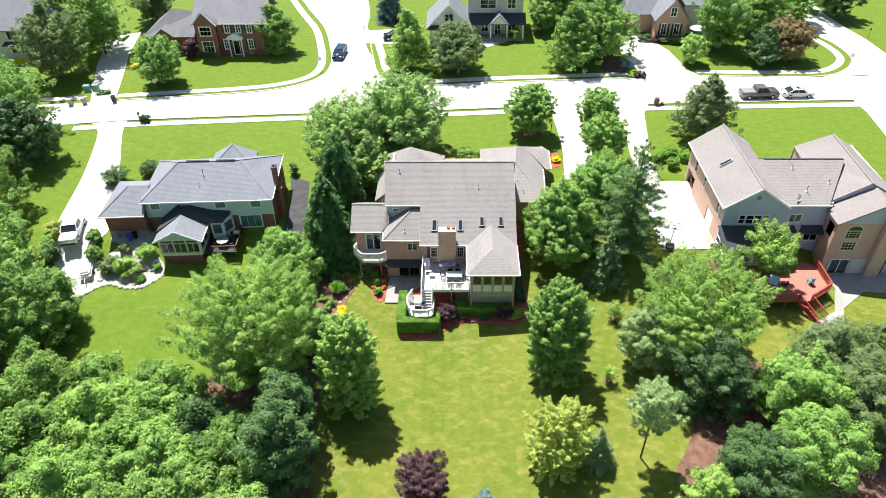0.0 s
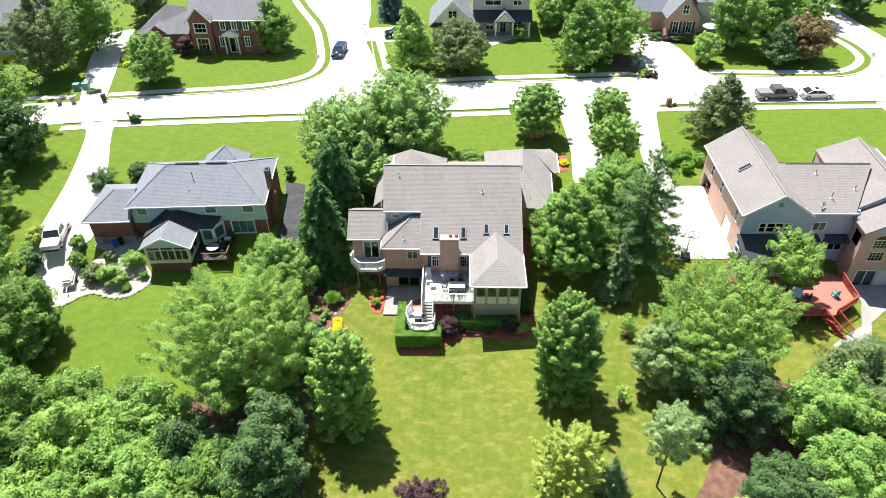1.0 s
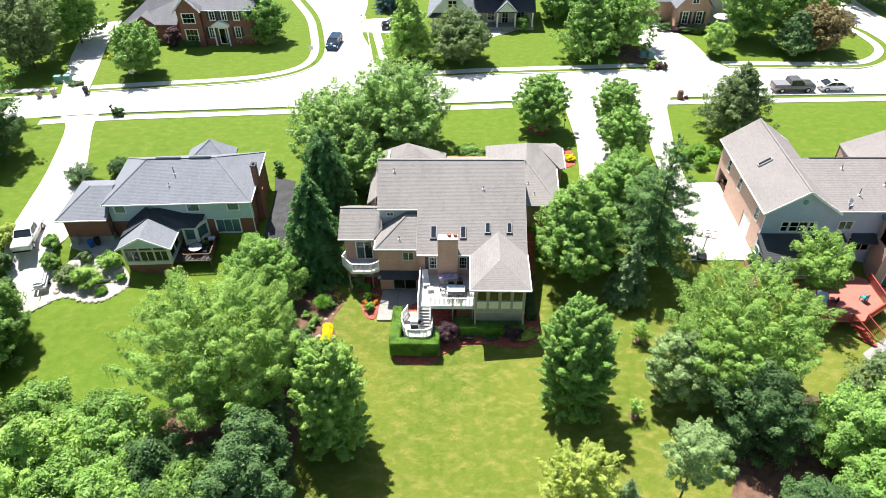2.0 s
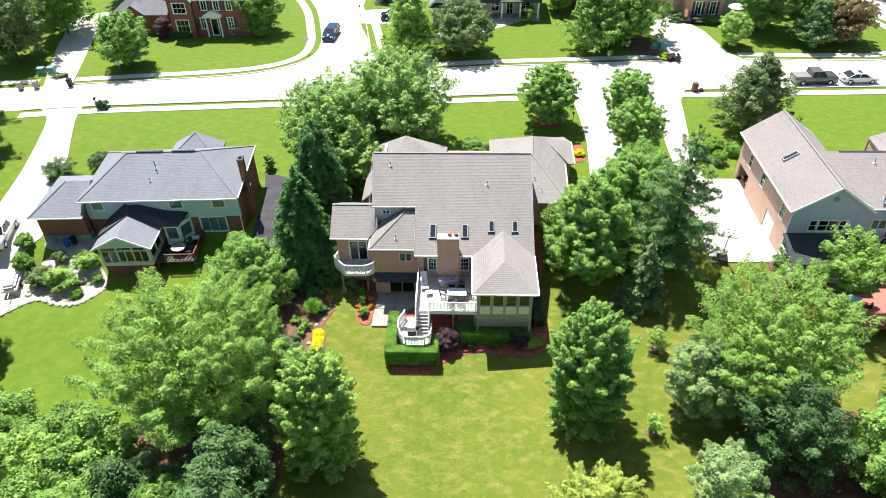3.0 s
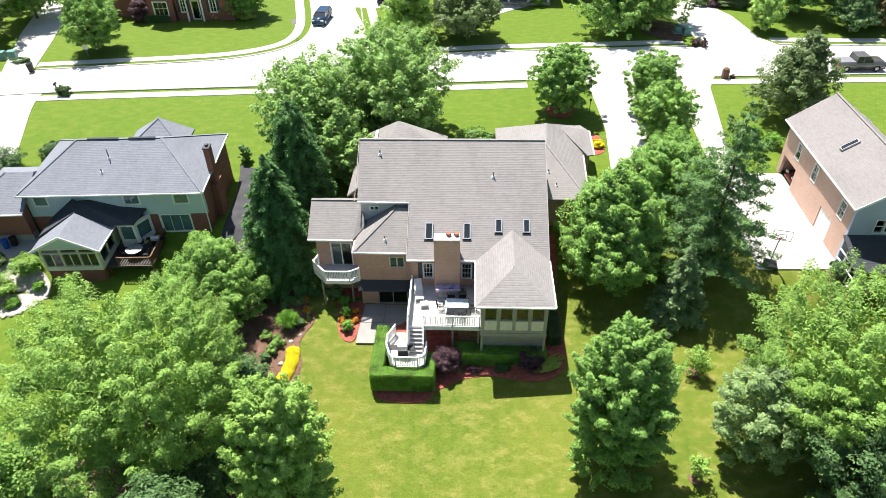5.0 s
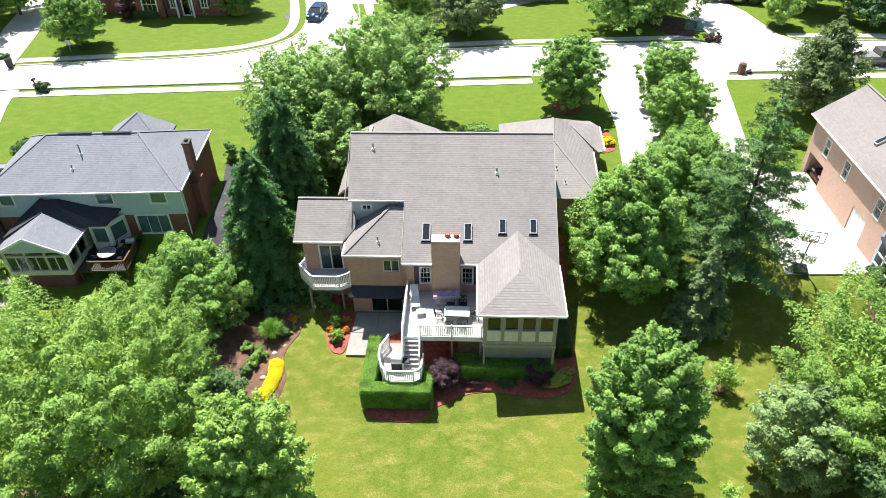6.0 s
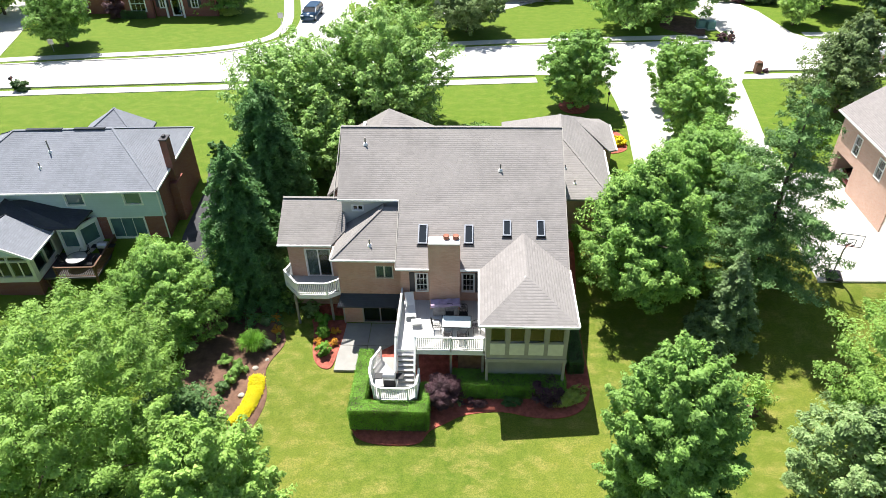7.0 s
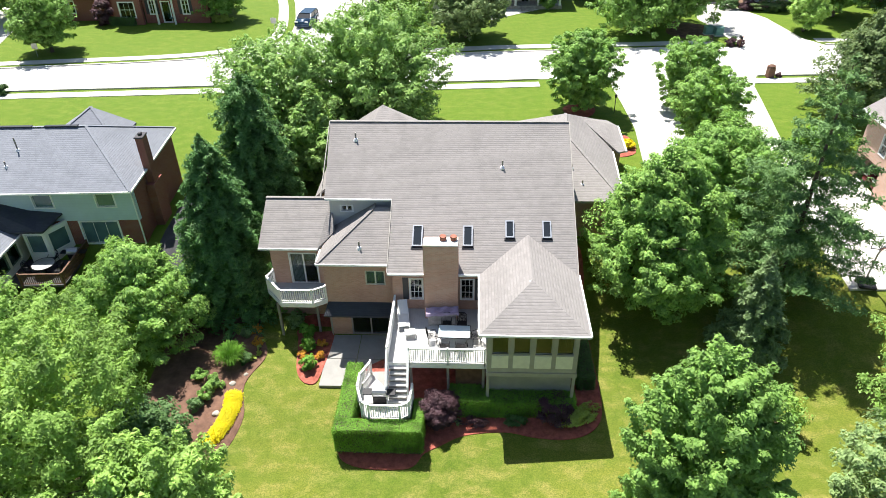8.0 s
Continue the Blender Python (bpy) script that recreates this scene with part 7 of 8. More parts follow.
p = part("backboard", box(bmesh.new(), -0.68, 0.68, -0.455, -0.44, 2.87, 3.73), CLEAR, hoop)
p.visible_shadow = False
part("rim", tube(bmesh.new(), [(0.23 * math.cos(a), -0.75 + 0.23 * math.sin(a), 3.0) for a in (2 * math.pi * k / 16 for k in range(17))], [0.012] * 17, 6), REDWOOD, hoop)
for x in (-0.15, 0.15):
    part("strut", beam(bmesh.new(), (0, 0.1, 2.4), (x, -0.43, 3.2), 0.04), BLACK, hoop)

# ---- street furniture ----
mb = thing("mailbox", "brown brick mailbox pillar beside the street", "mailbox", at=pose(31.1, 93.2, 0.0, 0, 0, 3))
part("pillar", bevelled(-0.33, 0.33, -0.33, 0.33, -0.1, 1.05, 0.02), BROWNBRICK, mb)
part("cap", tube(bmesh.new(), [(0, 0, 1.1), (0, 0, 1.2), (0, 0, 1.35)], [0.4, 0.38, 0.15], 12), BROWNBRICK, mb)
part("box_door", box(bmesh.new(), -0.12, 0.12, 0.35, 0.37, 0.85, 1.1), BLACK, mb)
shrub(32.0, 93.2, 0.4, 0.45, LEAF_PURPLE, "low purple plant beside the mailbox", 130, 14, 36, 0.06)
for x, y, label in ((-47.6, 88.6, "dark post mailbox beside a shrub"), (31.0, 102.55, "dark post mailbox among low shrubs beside a driveway")):
    mbx = thing("mailbox", label, "mailbox", "post mailboxes", at=pose(x, y, 0.05, 0, 0, 5))
    part("post", box(bmesh.new(), -0.06, 0.06, -0.06, 0.06, -0.2, 1.0), BROWNWOOD, mbx)
    part("box", bevelled(-0.13, 0.13, -0.3, 0.3, 1.0, 1.27, 0.06), BLACK, mbx)
    part("flag", box(bmesh.new(), 0.135, 0.15, -0.2, -0.05, 1.1, 1.3), REDWOOD, mbx)
for x, y, s in ((30.2, 103.1, 0.6), (31.2, 102.9, 0.5), (30.7, 103.9, 0.45)):
    shrub(x, y, s, 0.8, LEAF_DEEP if s < 0.5 else LEAF_PURPLE, "low dark shrub beside the driveway's mailbox", int(x * 10), 20, 40, 0.09)
for x, y, label, mat in ((-53.9, 94.6, "dark wheeled bin standing at the kerb", BLACK), (-58.4, 94.0, "grey wheeled bin standing at the kerb", GREYWOOD), (-60.4, 93.6, "grey wheeled bin standing at the kerb", GREYWOOD)):
    wb = thing("wheeled_bin", label, "bin", at=pose(x, y, 0.05, 0, 0, 8))
    bm = bevelled(-0.3, 0.3, -0.35, 0.35, 0.05, 1.0, 0.05)
    for v in bm.verts:
        v.co.x *= 0.82 + 0.18 * v.co.z
        v.co.y *= 0.82 + 0.18 * v.co.z
    part("body", bm, mat, wb)
    part("lid", bevelled(-0.33, 0.33, -0.4, 0.38, 1.0, 1.08, 0.03), mat, wb)
    for u in (-0.26, 0.26):
        part("wheel", tube(bmesh.new(), [(u - 0.03, 0.34, 0.12), (u + 0.03, 0.34, 0.12)], [0.12, 0.12], 12), RUBBER, wb)
for x, y in ((-59.9, 98.6), (-58.6, 98.9), (28.9, 107.6), (30.0, 107.2)):
    ub = thing("utility_box", "green metal utility box on a concrete base", "utility box", "utility boxes", at=pose(x, y, 0, 0, 0, 6))
    part("base", bevelled(-0.55, 0.55, -0.45, 0.45, -0.1, 0.1, 0.02), CONCRETE, ub)
    part("cabinet", bevelled(-0.48, 0.48, -0.38, 0.38, 0.1, 0.95, 0.04), GREENBOX, ub)
    part("lid", bevelled(-0.5, 0.5, -0.42, 0.4, 0.95, 1.02, 0.02), GREENBOX, ub)
for x, y, h in ((-22.9, 106.0, 2.6), (66.3, 106.6, 2.6), (-49.0, 99.6, 1.6)):
    sp = thing("street_sign", "small sign on a thin metal post", "street sign", "street signs", at=pose(x, y, 0))
    part("post", tube(bmesh.new(), [(0, 0, -0.2), (0, 0, h)], [0.04, 0.035], 8), STEEL, sp)
    part("sign_plate", bevelled(-0.35, 0.35, -0.05, -0.03, h - 0.7, h - 0.05, 0.008), STEEL, sp)
for x, y in ((13.9, 84.0), (-17.0, 121.5), (75.6, 119.5)):
    yl = thing("yard_lamp", "small black post lamp beside a driveway", "post lamp", "post lamps", at=pose(x, y, level(x, y)))
    part("post", tube(bmesh.new(), [(0, 0, -0.2), (0, 0, 1.5)], [0.04, 0.035], 8), BLACK, yl)
    part("lantern", tube(bmesh.new(), [(0, 0, 1.5), (0, 0, 1.75), (0, 0, 1.85)], [0.08, 0.14, 0.03], 8), BLACK, yl)


# ---- vehicles ----
def car(m, label, paint, L=4.7, W=1.82, H=1.45, style="sedan", category="car"):
    c = thing("car" if style != "pickup" else "pickup_truck", label, category, at=m)
    h = H * 0.52
    clear = 0.28
    prof = {"sedan": [(-0.5, 0.62), (-0.49, 0.9), (-0.3, 1.0), (0.2, 1.0), (0.46, 0.86), (0.5, 0.6)],
            "suv": [(-0.5, 0.6), (-0.495, 1.0), (-0.3, 1.03), (0.22, 1.03), (0.47, 0.92), (0.5, 0.6)],
            "pickup": [(-0.5, 0.6), (-0.5, 1.0), (-0.12, 1.0), (0.2, 1.02), (0.48, 0.95), (0.5, 0.6)]}[style]
    outline = [(-0.5 * L, clear)] + [(u * L, clear + (h - 0.05) * v) for u, v in prof] + [(0.5 * L, clear)]
    mm = Matrix(((1, 0, 0, 0), (0, 0, -1, W / 2), (0, 1, 0, 0), (0, 0, 0, 1)))
    bm = prism(bmesh.new(), outline, mm, W)
    bmesh.ops.recalc_face_normals(bm, faces=bm.faces)
    bmesh.ops.bevel(bm, geom=bm.edges[:], offset=0.09, segments=2, affect="EDGES")
    for f in bm.faces:
        f.smooth = True
    body = part("body", bm, paint, c)
    z0, z1 = clear + (h - 0.05) * 0.98, H
    a0, a1, b0, b1 = {"sedan": (-0.4, 0.26, -0.22, 0.08), "suv": (-0.48, 0.27, -0.42, 0.1), "pickup": (-0.14, 0.24, -0.12, 0.12)}[style]
    bm = bmesh.new()
    low = [bm.verts.new((u * L, s * W * 0.47, z0)) for u, s in ((a0, -1), (a1, -1), (a1, 1), (a0, 1))]
    top = [bm.verts.new((u * L, s * W * 0.42, z1 - 0.06)) for u, s in ((b0, -1), (b1, -1), (b1, 1), (b0, 1))]
    for k in range(4):
        bm.faces.new((low[k], low[(k + 1) % 4], top[(k + 1) % 4], top[k]))
    bm.faces.new(top), bm.faces.new(low[::-1])
    part("windows", bm, CARGLASS, c)
    part("roof_panel", bevelled(b0 * L - 0.05, b1 * L + 0.05, -W * 0.425, W * 0.425, z1 - 0.07, z1, 0.03), paint, c)
    mid = (b0 + b1) / 2
    for s in (-1, 1):
        for u, v in ((a0, b0), (a1, b1), (mid, mid)):
            part("pillar", beam(bmesh.new(), (u * L, s * W * 0.475, z0), (v * L, s * W * 0.425, z1 - 0.05), 0.07), paint, body)
    R = 0.34 if style == "sedan" else 0.38
    for u in (-0.31, 0.32):
        for s in (-1, 1):
            y = s * (W / 2 - 0.1)
            ty = part("tyre", tube(bmesh.new(), [(u * L, y - 0.11, R), (u * L, y + 0.11, R)], [R, R], 20), RUBBER, c)
            part("rim", tube(bmesh.new(), [(u * L, y + s * 0.1, R), (u * L, y + s * 0.125, R)], [R * 0.62, R * 0.55], 16), STEEL, ty)
    for s in (-1, 1):
        part("headlight", bevelled(0.475 * L, 0.502 * L, s * W * 0.36 - 0.2, s * W * 0.36 + 0.2, clear + h * 0.62, clear + h * 0.82, 0.01), LAMPGLASS, c)
        part("tail_light", bevelled(-0.503 * L, -0.48 * L, s * W * 0.4 - 0.12, s * W * 0.4 + 0.12, clear + h * 0.6, clear + h * 0.85, 0.01), TAILRED, c)
        part("mirror", bevelled(a1 * L - 0.35, a1 * L - 0.15, s * W * 0.5 - 0.1, s * W * 0.5 + 0.1, z0, z0 + 0.15, 0.03), paint, c)
    part("bumper", bevelled(0.46 * L, 0.512 * L, -W * 0.46, W * 0.46, clear, clear + 0.2, 0.04), BLACK if style == "pickup" else paint, c)
    if style == "pickup":
        part("bed_cover", bevelled(-0.485 * L, -0.14 * L, -W * 0.43, W * 0.43, z0 - 0.02, z0 + 0.05, 0.02), STEEL, c)
    if style == "sedan":
        part("sunroof", box(bmesh.new(), mid * L - 0.1, mid * L + 0.45, -0.4, 0.4, z1 - 0.001, z1 + 0.006), CARGLASS, c)
    return c


car(pose(47.6, 95.9, 0.03, 0, 0, 3), "grey pickup truck parked at the kerb", CARGREY, 5.8, 1.98, 1.88, "pickup", "pickup truck")
car(pose(53.7, 96.2, 0.03, 0, 0, 2), "white sedan parked at the kerb", CARWHITE, 4.7, 1.82, 1.42)
car(pose(-20.4, 112.3, 0.03, 0, 0, -96), "blue car parked in the side street", CARBLUE, 4.6, 1.82, 1.5, "suv")
car(pose(-11.0, 120.0, 0.05, 0, 0, 190), "black car standing in the driveway", CARBLACK, 4.7, 1.82, 1.5, "suv")
car(pose(-46.2, 62.0, level(-46.2, 62) + 0.06, 0, 0, -78), "white pickup truck parked on the driveway", CARWHITE, 5.4, 1.95, 1.8, "pickup", "pickup truck")
car(pose(33.0, 71.2, -0.5, 0, 0, 180), "dark red car inside the open garage", plain("dark red car paint", (0.12, 0.03, 0.03), 0.25, 0.3, vary=0.05, bump=0), 4.6, 1.8, 1.45)
tr = thing("trailer", "small white covered trailer on the parking pad", "trailer", at=pose(-42.9, 56.6, level(-42.9, 56.6) + 0.06, 0, 0, -72))
part("tray", bevelled(-1.3, 1.3, -0.7, 0.7, 0.45, 0.7, 0.05), WHITE, tr)
bm = bevelled(-1.25, 1.2, -0.62, 0.62, 0.7, 1.15, 0.2, seg=2)
part("cover", bm, CUSHION, tr, "white fabric cover")
part("drawbar", beam(bmesh.new(), (1.2, 0, 0.5), (2.2, 0, 0.45), 0.08), STEEL, tr)
for y in (-0.75, 0.75):
    ty = part("tyre", tube(bmesh.new(), [(0, y - 0.09, 0.3), (0, y + 0.09, 0.3)], [0.3, 0.3], 16), RUBBER, tr)
    part("rim", tube(bmesh.new(), [(0, y - 0.1, 0.3), (0, y + 0.1, 0.3)], [0.17, 0.17], 12), STEEL, ty)

# ---- houses across the street ----
h1 = thing("house", "red brick two storey house with white trim and blue grey roof", "house")
GY = 112.8
ws = [(-40.25, -39.45, 4.1, 5.5), (-38.3, -37.5, 4.1, 5.5), (-36.35, -35.55, 4.1, 5.5), (-36.5, -35.7, 1.2, 2.9), (-40.8, -40.1, 1.2, 2.9), (-39.2, -38.2, 0.2, 2.7)]
m, hs = rear_wall(h1, -41.6, -33.2, GY, -0.2, 5.95, ws, BRICK_RED)
for i, h in enumerate(hs):
    window(h1, m, h, 1 if i == 5 else 2, 3 if i < 5 else 1, trim=0.12, name="front_door" if i == 5 else "window")
    if i < 5:
        for u in (h[0] - 0.5, h[1] + 0.14):
            part("shutter", box(bmesh.new(), u, u + 0.36, h[2], h[3], -0.05, 0, m), SHUTTER, h1)
m, hs = rear_wall(h1, -45.2, -41.6, GY - 0.8, -0.2, 5.9, [(-44.4, -42.5, 3.9, 5.4), (-44.4, -42.5, 1.0, 2.8)], BRICK_RED)
for h in hs:
    window(h1, m, h, 3, 2, trim=0.14, label="wide white framed window")
gable(h1, [(0, 0), (3.6, 0), (1.8, 1.9)], wall_frame((-45.2, GY - 0.8, 5.9), (1, 0)), BRICK_RED)
side_wall(h1, -41.61, GY - 0.8, GY, -0.2, 5.9, BRICK_RED, 1)
side_wall(h1, -45.2, GY - 0.8, 122, -0.2, 5.9, BRICK_RED)
side_wall(h1, -33.2, GY, 122, -0.2, 5.9, BRICK_RED, 1)
roof(h1, [[(-45.8, 112.3, 5.9), (-32.7, 112.3, 5.9), (-32.7, 117.4, 9.0), (-45.8, 117.4, 9.0)], [(-45.8, 117.4, 9.0), (-32.7, 117.4, 9.0), (-32.7, 122.5, 5.9), (-45.8, 122.5, 5.9)]], ROOF_BLUE)
roof(h1, [[(-45.6, 111.6, 5.8), (-43.4, 111.6, 8.2), (-43.4, 115.8, 8.2), (-45.6, 113, 6.2)], [(-43.4, 111.6, 8.2), (-41.2, 111.6, 5.8), (-41.2, 113, 6.2), (-43.4, 115.8, 8.2)]], ROOF_BLUE)
for a, b in (((-45.6, 111.57, 5.75), (-43.4, 111.57, 8.15)), ((-43.4, 111.57, 8.15), (-41.2, 111.57, 5.75))):
    part("rake_board", beam(bmesh.new(), a, b, 0.08, 0.25), WHITE, h1)
gutter(h1, (-41.4, 112.28, 5.82), (-32.7, 112.28, 5.82))
for x in (-39.8, -37.6):
    part("column", tube(bmesh.new(), [(x, GY - 0.5, 0), (x, GY - 0.5, 3.1)], [0.14, 0.12], 12), WHITE, h1)
gable(h1, [(-1.4, 0), (1.4, 0), (1.4, 0.35), (0, 1.1), (-1.4, 0.35)], wall_frame((-38.7, GY - 0.7, 3.1), (1, 0)), WHITE, 0.7, "portico", "white pedimented portico")
m, hs = rear_wall(h1, -55.0, -46.2, 114, -0.2, 3.2, [(-52.8, -51.4, 1.0, 2.5)], BRICK_RED)
window(h1, m, hs[0], 2, 2, trim=0.12)
side_wall(h1, -55.0, 114, 122, -0.2, 3.2, BRICK_RED)
roof(h1, [[(-55.5, 113.5, 3.1), (-46.2, 113.5, 3.1), (-46.2, 118, 6.0), (-50.8, 118, 6.6)], [(-55.5, 113.5, 3.1), (-50.8, 118, 6.6), (-55.5, 122.5, 3.1)], [(-50.8, 118, 6.6), (-46.2, 118, 6.0), (-46.2, 122.5, 3.1), (-55.5, 122.5, 3.1)]], ROOF_BLUE)
gable(h1, [(-1.7, 0), (1.7, 0), (0, 1.4)], wall_frame((-51.6, 113.4, 3.2), (1, 0)), BRICK_RED)
roof(h1, [[(-53.6, 113.2, 3.1), (-51.6, 113.2, 4.7), (-51.6, 116.0, 4.7)], [(-51.6, 113.2, 4.7), (-49.6, 113.2, 3.1), (-51.6, 116.0, 4.7)]], ROOF_BLUE)
wall(h1, wall_frame((-33.2, 122, -0.2), (-1, 0)), 21.8, 3.4, [], BRICK_RED)
wall(h1, wall_frame((-33.2, 122, 3.2), (-1, 0)), 12, 2.7, [], BRICK_RED)
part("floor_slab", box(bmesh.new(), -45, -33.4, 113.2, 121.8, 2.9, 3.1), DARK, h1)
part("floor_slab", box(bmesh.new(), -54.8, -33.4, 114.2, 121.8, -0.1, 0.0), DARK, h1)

h0 = thing("house", "grey brick house with a blue grey roof behind trees", "house")
m, hs = rear_wall(h0, -92, -71.5, 111, -0.2, 5.6, [(-78.0, -75.8, 3.7, 5.1), (-78.2, -75.9, 1.2, 2.9), (-84, -82, 3.7, 5.1), (-84, -82, 1.2, 2.9)], SIDE_TAUPE)
for h in hs:
    window(h0, m, h, 3, 1, trim=0.12)
side_wall(h0, -71.5, 111, 121, -0.2, 5.6, SIDE_TAUPE, 1)
roof(h0, [[(-92.5, 110.4, 5.5), (-71, 110.4, 5.5), (-75, 116, 9.5), (-88, 116, 9.5)], [(-71, 110.4, 5.5), (-71, 121.6, 5.5), (-75, 116, 9.5)], [(-71, 121.6, 5.5), (-92.5, 121.6, 5.5), (-88, 116, 9.5), (-75, 116, 9.5)]], ROOF_BLUE)
roof(h0, [[(-79, 110, 3.0), (-75, 110, 3.0), (-75.3, 111, 3.4), (-78.7, 111, 3.4)]], ROOF_DARK, 0.12, "window_hood")
side_wall(h0, -92, 111, 121, -0.2, 5.6, SIDE_TAUPE, -1)
wall(h0, wall_frame((-71.5, 121, -0.2), (-1, 0)), 20.5, 5.8, [], SIDE_TAUPE)
part("floor_slab", box(bmesh.new(), -91.8, -71.7, 111.3, 120.8, 2.9, 3.1), DARK, h0)

h3 = thing("house", "taupe house with a cream gable and a columned porch", "house")
m, hs = rear_wall(h3, -4.6, 2.4, 117.5, -0.2, 3.4, [(-3.9, -1.2, 0.0, 2.2), (0.0, 1.3, 1.0, 2.4)], SIDE_TAUPE)
window(h3, m, hs[1], 2, 2, trim=0.12)
part("garage_door", box(bmesh.new(), hs[0][0], hs[0][1], hs[0][2], hs[0][3], 0.1, 0.15, m), CREAM, h3)
gable(h3, [(0, 0), (7.0, 0), (3.5, 3.6)], wall_frame((-4.6, 117.5, 3.4), (1, 0)), WHITE, label="white sided front gable")
m2 = wall_frame((-1.8, 117.4, 4.0), (1, 0))
window(h3, m2, (0.0, 1.4, 0.2, 1.5), 2, 2, CREAM)
# dark panel painted in place of an unlit room behind the window
part("backing", box(bmesh.new(), 0, 1.4, 0.2, 1.5, 0.07, 0.09, m2), SHUTTER, h3)
roof(h3, [[(-5.3, 116.9, 3.0), (-1.1, 116.9, 7.3), (-1.1, 126, 7.3), (-5.3, 126, 3.0)], [(-1.1, 116.9, 7.3), (3.1, 116.9, 3.0), (3.1, 126, 3.0), (-1.1, 126, 7.3)]], ROOF_GREY)
for a, b in (((-5.3, 116.87, 2.95), (-1.1, 116.87, 7.25)), ((-1.1, 116.87, 7.25), (3.1, 116.87, 2.95))):
    part("rake_board", beam(bmesh.new(), a, b, 0.08, 0.3), WHITE, h3)
roof(h3, [[(-5.0, 116.8, 3.0), (2.8, 116.8, 3.0), (2.6, 117.5, 3.5), (-4.8, 117.5, 3.5)]], ROOF_DARK, 0.12, "skirt_roof")
side_wall(h3, 2.4, 117.5, 126, -0.2, 3.4, SIDE_TAUPE, 1)
side_wall(h3, -4.6, 117.5, 126, -0.2, 3.4, SIDE_TAUPE, -1)
m, hs = rear_wall(h3, 2.4, 12.4, 121.2, -0.2, 7.4, [(4.9, 6.1, 0.9, 2.6), (7.4, 8.4, 0.2, 2.4), (9.8, 11.2, 0.9, 2.6), (4.6, 7.4, 5.2, 6.7), (9.6, 11.0, 5.2, 6.7)], SIDE_TAUPE)
for h in hs:
    window(h3, m, h, 2, 2, trim=0.13)
roof(h3, [[(2.5, 118.9, 3.1), (12.9, 118.9, 3.1), (12.9, 121.2, 4.4), (2.5, 121.2, 4.4)]], ROOF_DARK, 0.14, "porch_roof")
gable(h3, [(-1.6, 0), (1.6, 0), (0, 1.5)], wall_frame((8.0, 118.6, 3.2), (1, 0)), WHITE, 0.4)
roof(h3, [[(6.1, 118.4, 3.1), (8.0, 118.4, 4.9), (8.0, 121.2, 4.9)], [(8.0, 118.4, 4.9), (9.9, 118.4, 3.1), (8.0, 121.2, 4.9)]], ROOF_GREY)
for x in (3.4, 6.5, 9.5, 12.4):
    part("column", box(bmesh.new(), x - 0.14, x + 0.14, 118.95, 119.23, 0, 3.0), WHITE, h3)
part("porch_floor", box(bmesh.new(), 2.6, 12.7, 118.8, 121.2, -0.1, 0.45), STONE, h3)
for i in range(3):
    part("step", box(bmesh.new(), 7.2, 8.9, 118.8 - 0.3 * (i + 1), 118.8 - 0.3 * i, -0.1, 0.32 - 0.13 * i), STONE, h3)
side_wall(h3, 12.4, 121.2, 130, -0.2, 7.4, SIDE_TAUPE, 1)
side_wall(h3, 2.41, 121.2, 130, -0.2, 7.4, SIDE_TAUPE, -1)
roof(h3, [[(1.9, 120.6, 7.3), (12.9, 120.6, 7.3), (10, 125.5, 10.5), (4.5, 125.5, 10.5)], [(12.9, 120.6, 7.3), (12.9, 130.5, 7.3), (10, 125.5, 10.5)], [(1.9, 120.6, 7.3), (4.5, 125.5, 10.5), (1.9, 130.5, 7.3)], [(12.9, 130.5, 7.3), (1.9, 130.5, 7.3), (4.5, 125.5, 10.5), (10, 125.5, 10.5)]], ROOF_GREY)
wall(h3, wall_frame((12.4, 130, -0.2), (-1, 0)), 10, 7.6, [], SIDE_TAUPE)
wall(h3, wall_frame((2.4, 126, -0.2), (-1, 0)), 7, 3.6, [], SIDE_TAUPE)
part("floor_slab", box(bmesh.new(), 2.7, 12.2, 121.5, 129.8, 3.6, 3.8), DARK, h3)
part("floor_slab", box(bmesh.new(), -4.4, 12.2, 121.5, 125.8, -0.1, 0.0), DARK, h3)

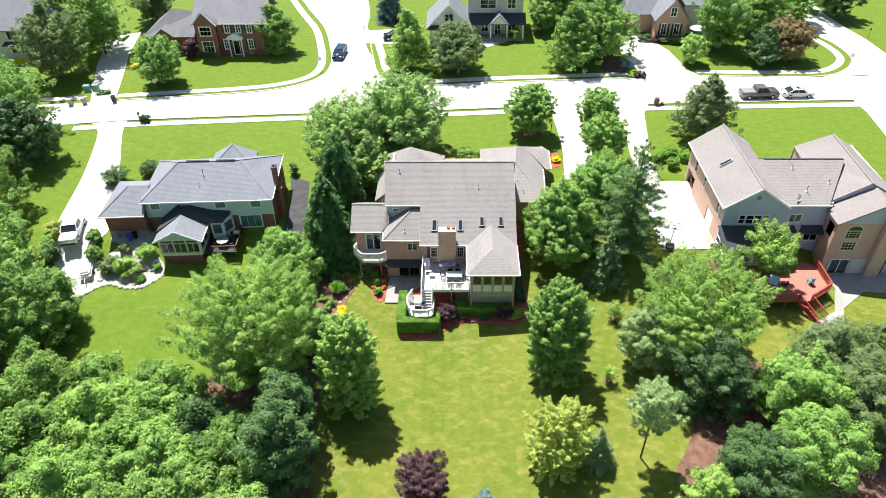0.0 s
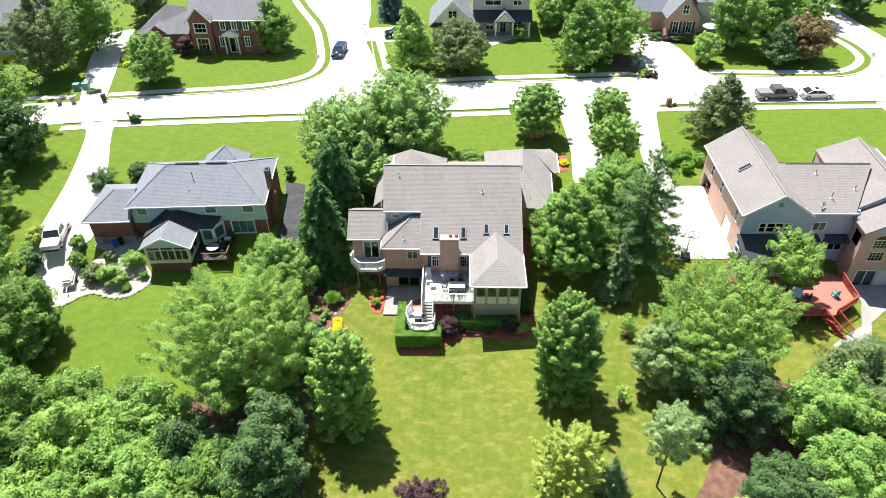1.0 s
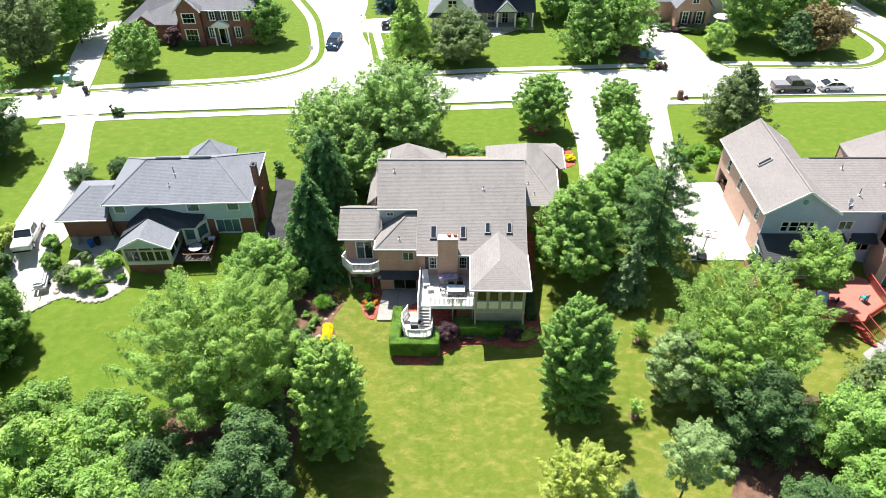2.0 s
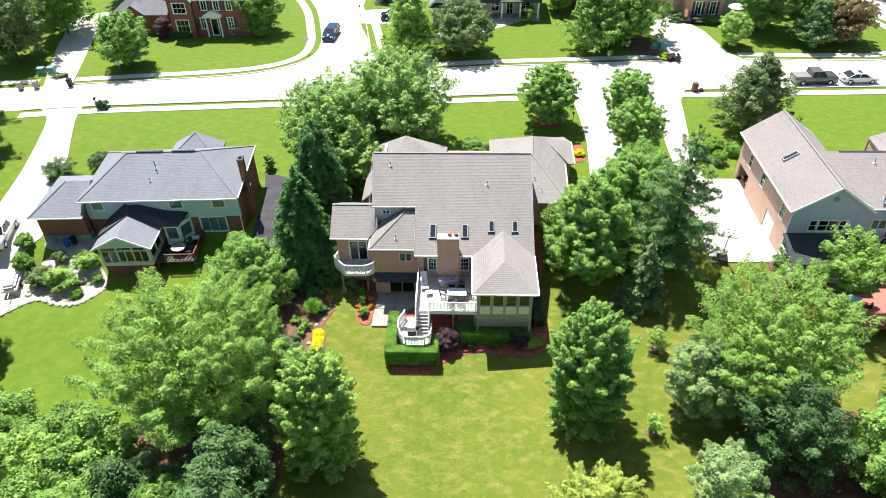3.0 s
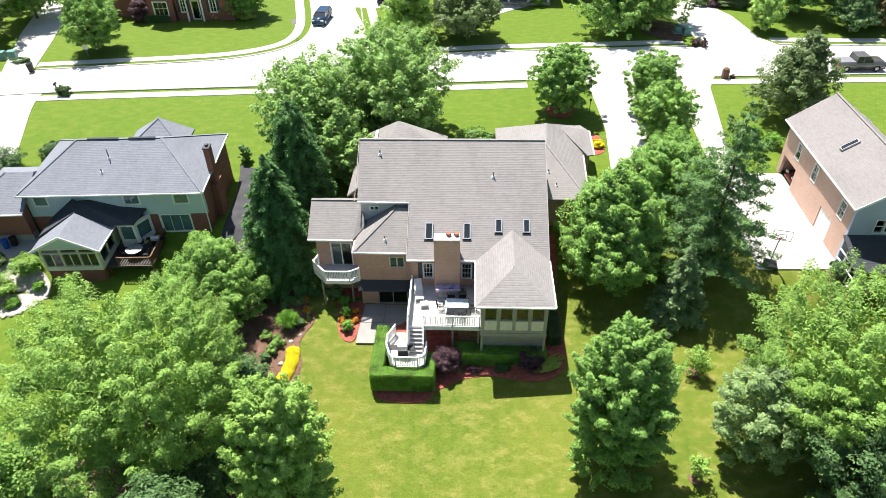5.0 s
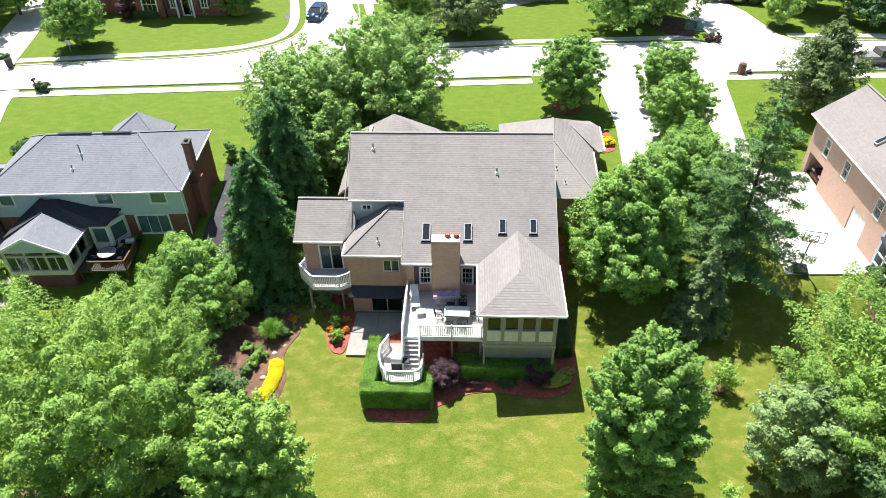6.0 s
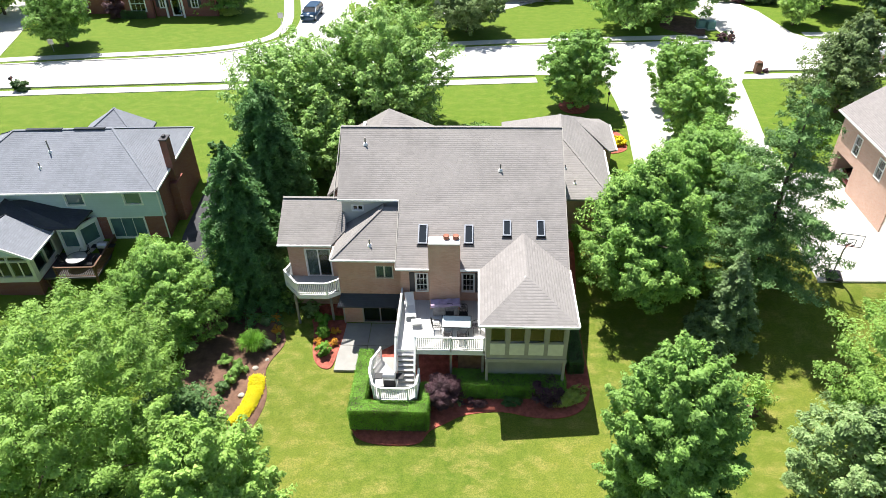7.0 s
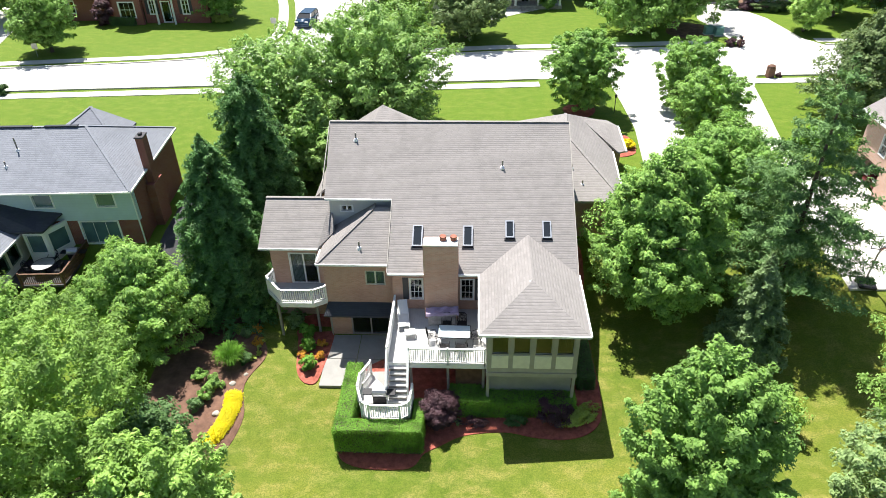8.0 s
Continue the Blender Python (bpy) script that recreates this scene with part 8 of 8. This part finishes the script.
h4 = thing("house", "tan brick house with a steep gable and dark roof", "house")
m, hs = rear_wall(h4, 36.6, 42.0, 119.3, -0.2, 3.9, [(37.6, 38.5, 0.9, 2.9), (39.9, 40.8, 0.9, 2.9)], BRICK_TAN)
for h in hs:
    window(h4, m, h, 2, 3, trim=0.12)
    for u in (h[0] - 0.5, h[1] + 0.14):
        part("shutter", box(bmesh.new(), u, u + 0.36, h[2], h[3], -0.05, 0, m), SHUTTER, h4)
gable(h4, [(0, 0), (5.4, 0), (2.7, 3.4)], wall_frame((36.6, 119.3, 3.9), (1, 0)), BRICK_TAN)
m2 = wall_frame((38.8, 119.2, 4.1), (1, 0))
window(h4, m2, (0, 1.0, 0.2, 1.7), 2, 2)
# dark panel painted in place of an unlit room behind the window
part("backing", box(bmesh.new(), 0, 1.0, 0.2, 1.7, 0.07, 0.09, m2), SHUTTER, h4)
roof(h4, [[(36.1, 118.8, 3.6), (39.3, 118.8, 7.5), (39.3, 130, 7.5), (36.1, 130, 3.6)], [(39.3, 118.8, 7.5), (42.5, 118.8, 3.6), (42.5, 130, 3.6), (39.3, 130, 7.5)]], ROOF_GREY)
side_wall(h4, 36.6, 119.3, 129, -0.2, 3.9, BRICK_TAN)
side_wall(h4, 42.0, 119.3, 129, -0.2, 3.9, BRICK_TAN, 1)
rear_wall(h4, 31.5, 36.6, 123, -0.2, 3.6, [], BRICK_TAN)
rear_wall(h4, 42.0, 48.5, 122, -0.2, 5.6, [], SIDE_GREY)
side_wall(h4, 31.5, 123, 131, -0.2, 3.6, BRICK_TAN)
roof(h4, [[(31, 122.4, 3.5), (36.6, 122.4, 3.5), (38.5, 127, 7.2), (33.5, 127, 7.2)], [(31, 122.4, 3.5), (33.5, 127, 7.2), (31, 131.5, 3.5)], [(41.8, 121.4, 5.5), (49, 121.4, 5.5), (47, 127, 9.2), (39, 127, 9.2)], [(49, 121.4, 5.5), (49, 132, 5.5), (47, 127, 9.2)]], ROOF_GREY)
wall(h4, wall_frame((48.5, 131.5, -0.2), (-1, 0)), 17, 5.8, [], BRICK_TAN)
side_wall(h4, 48.5, 122, 131.5, -0.2, 5.6, SIDE_GREY, 1)
part("floor_slab", box(bmesh.new(), 36.8, 41.8, 119.6, 128.8, -0.1, 0.0), DARK, h4)
um = thing("parasol", "open pale parasol beside the house", "parasol", at=pose(44.2, 119.5, 0))
part("pole", tube(bmesh.new(), [(0, 0, 0), (0, 0, 2.5)], [0.04, 0.03], 8), GREYWOOD, um)
part("canopy", tube(bmesh.new(), [(0, 0, 2.0), (0, 0, 2.3), (0, 0, 2.55)], [1.4, 0.9, 0.03], 8, False), CUSHION, um)
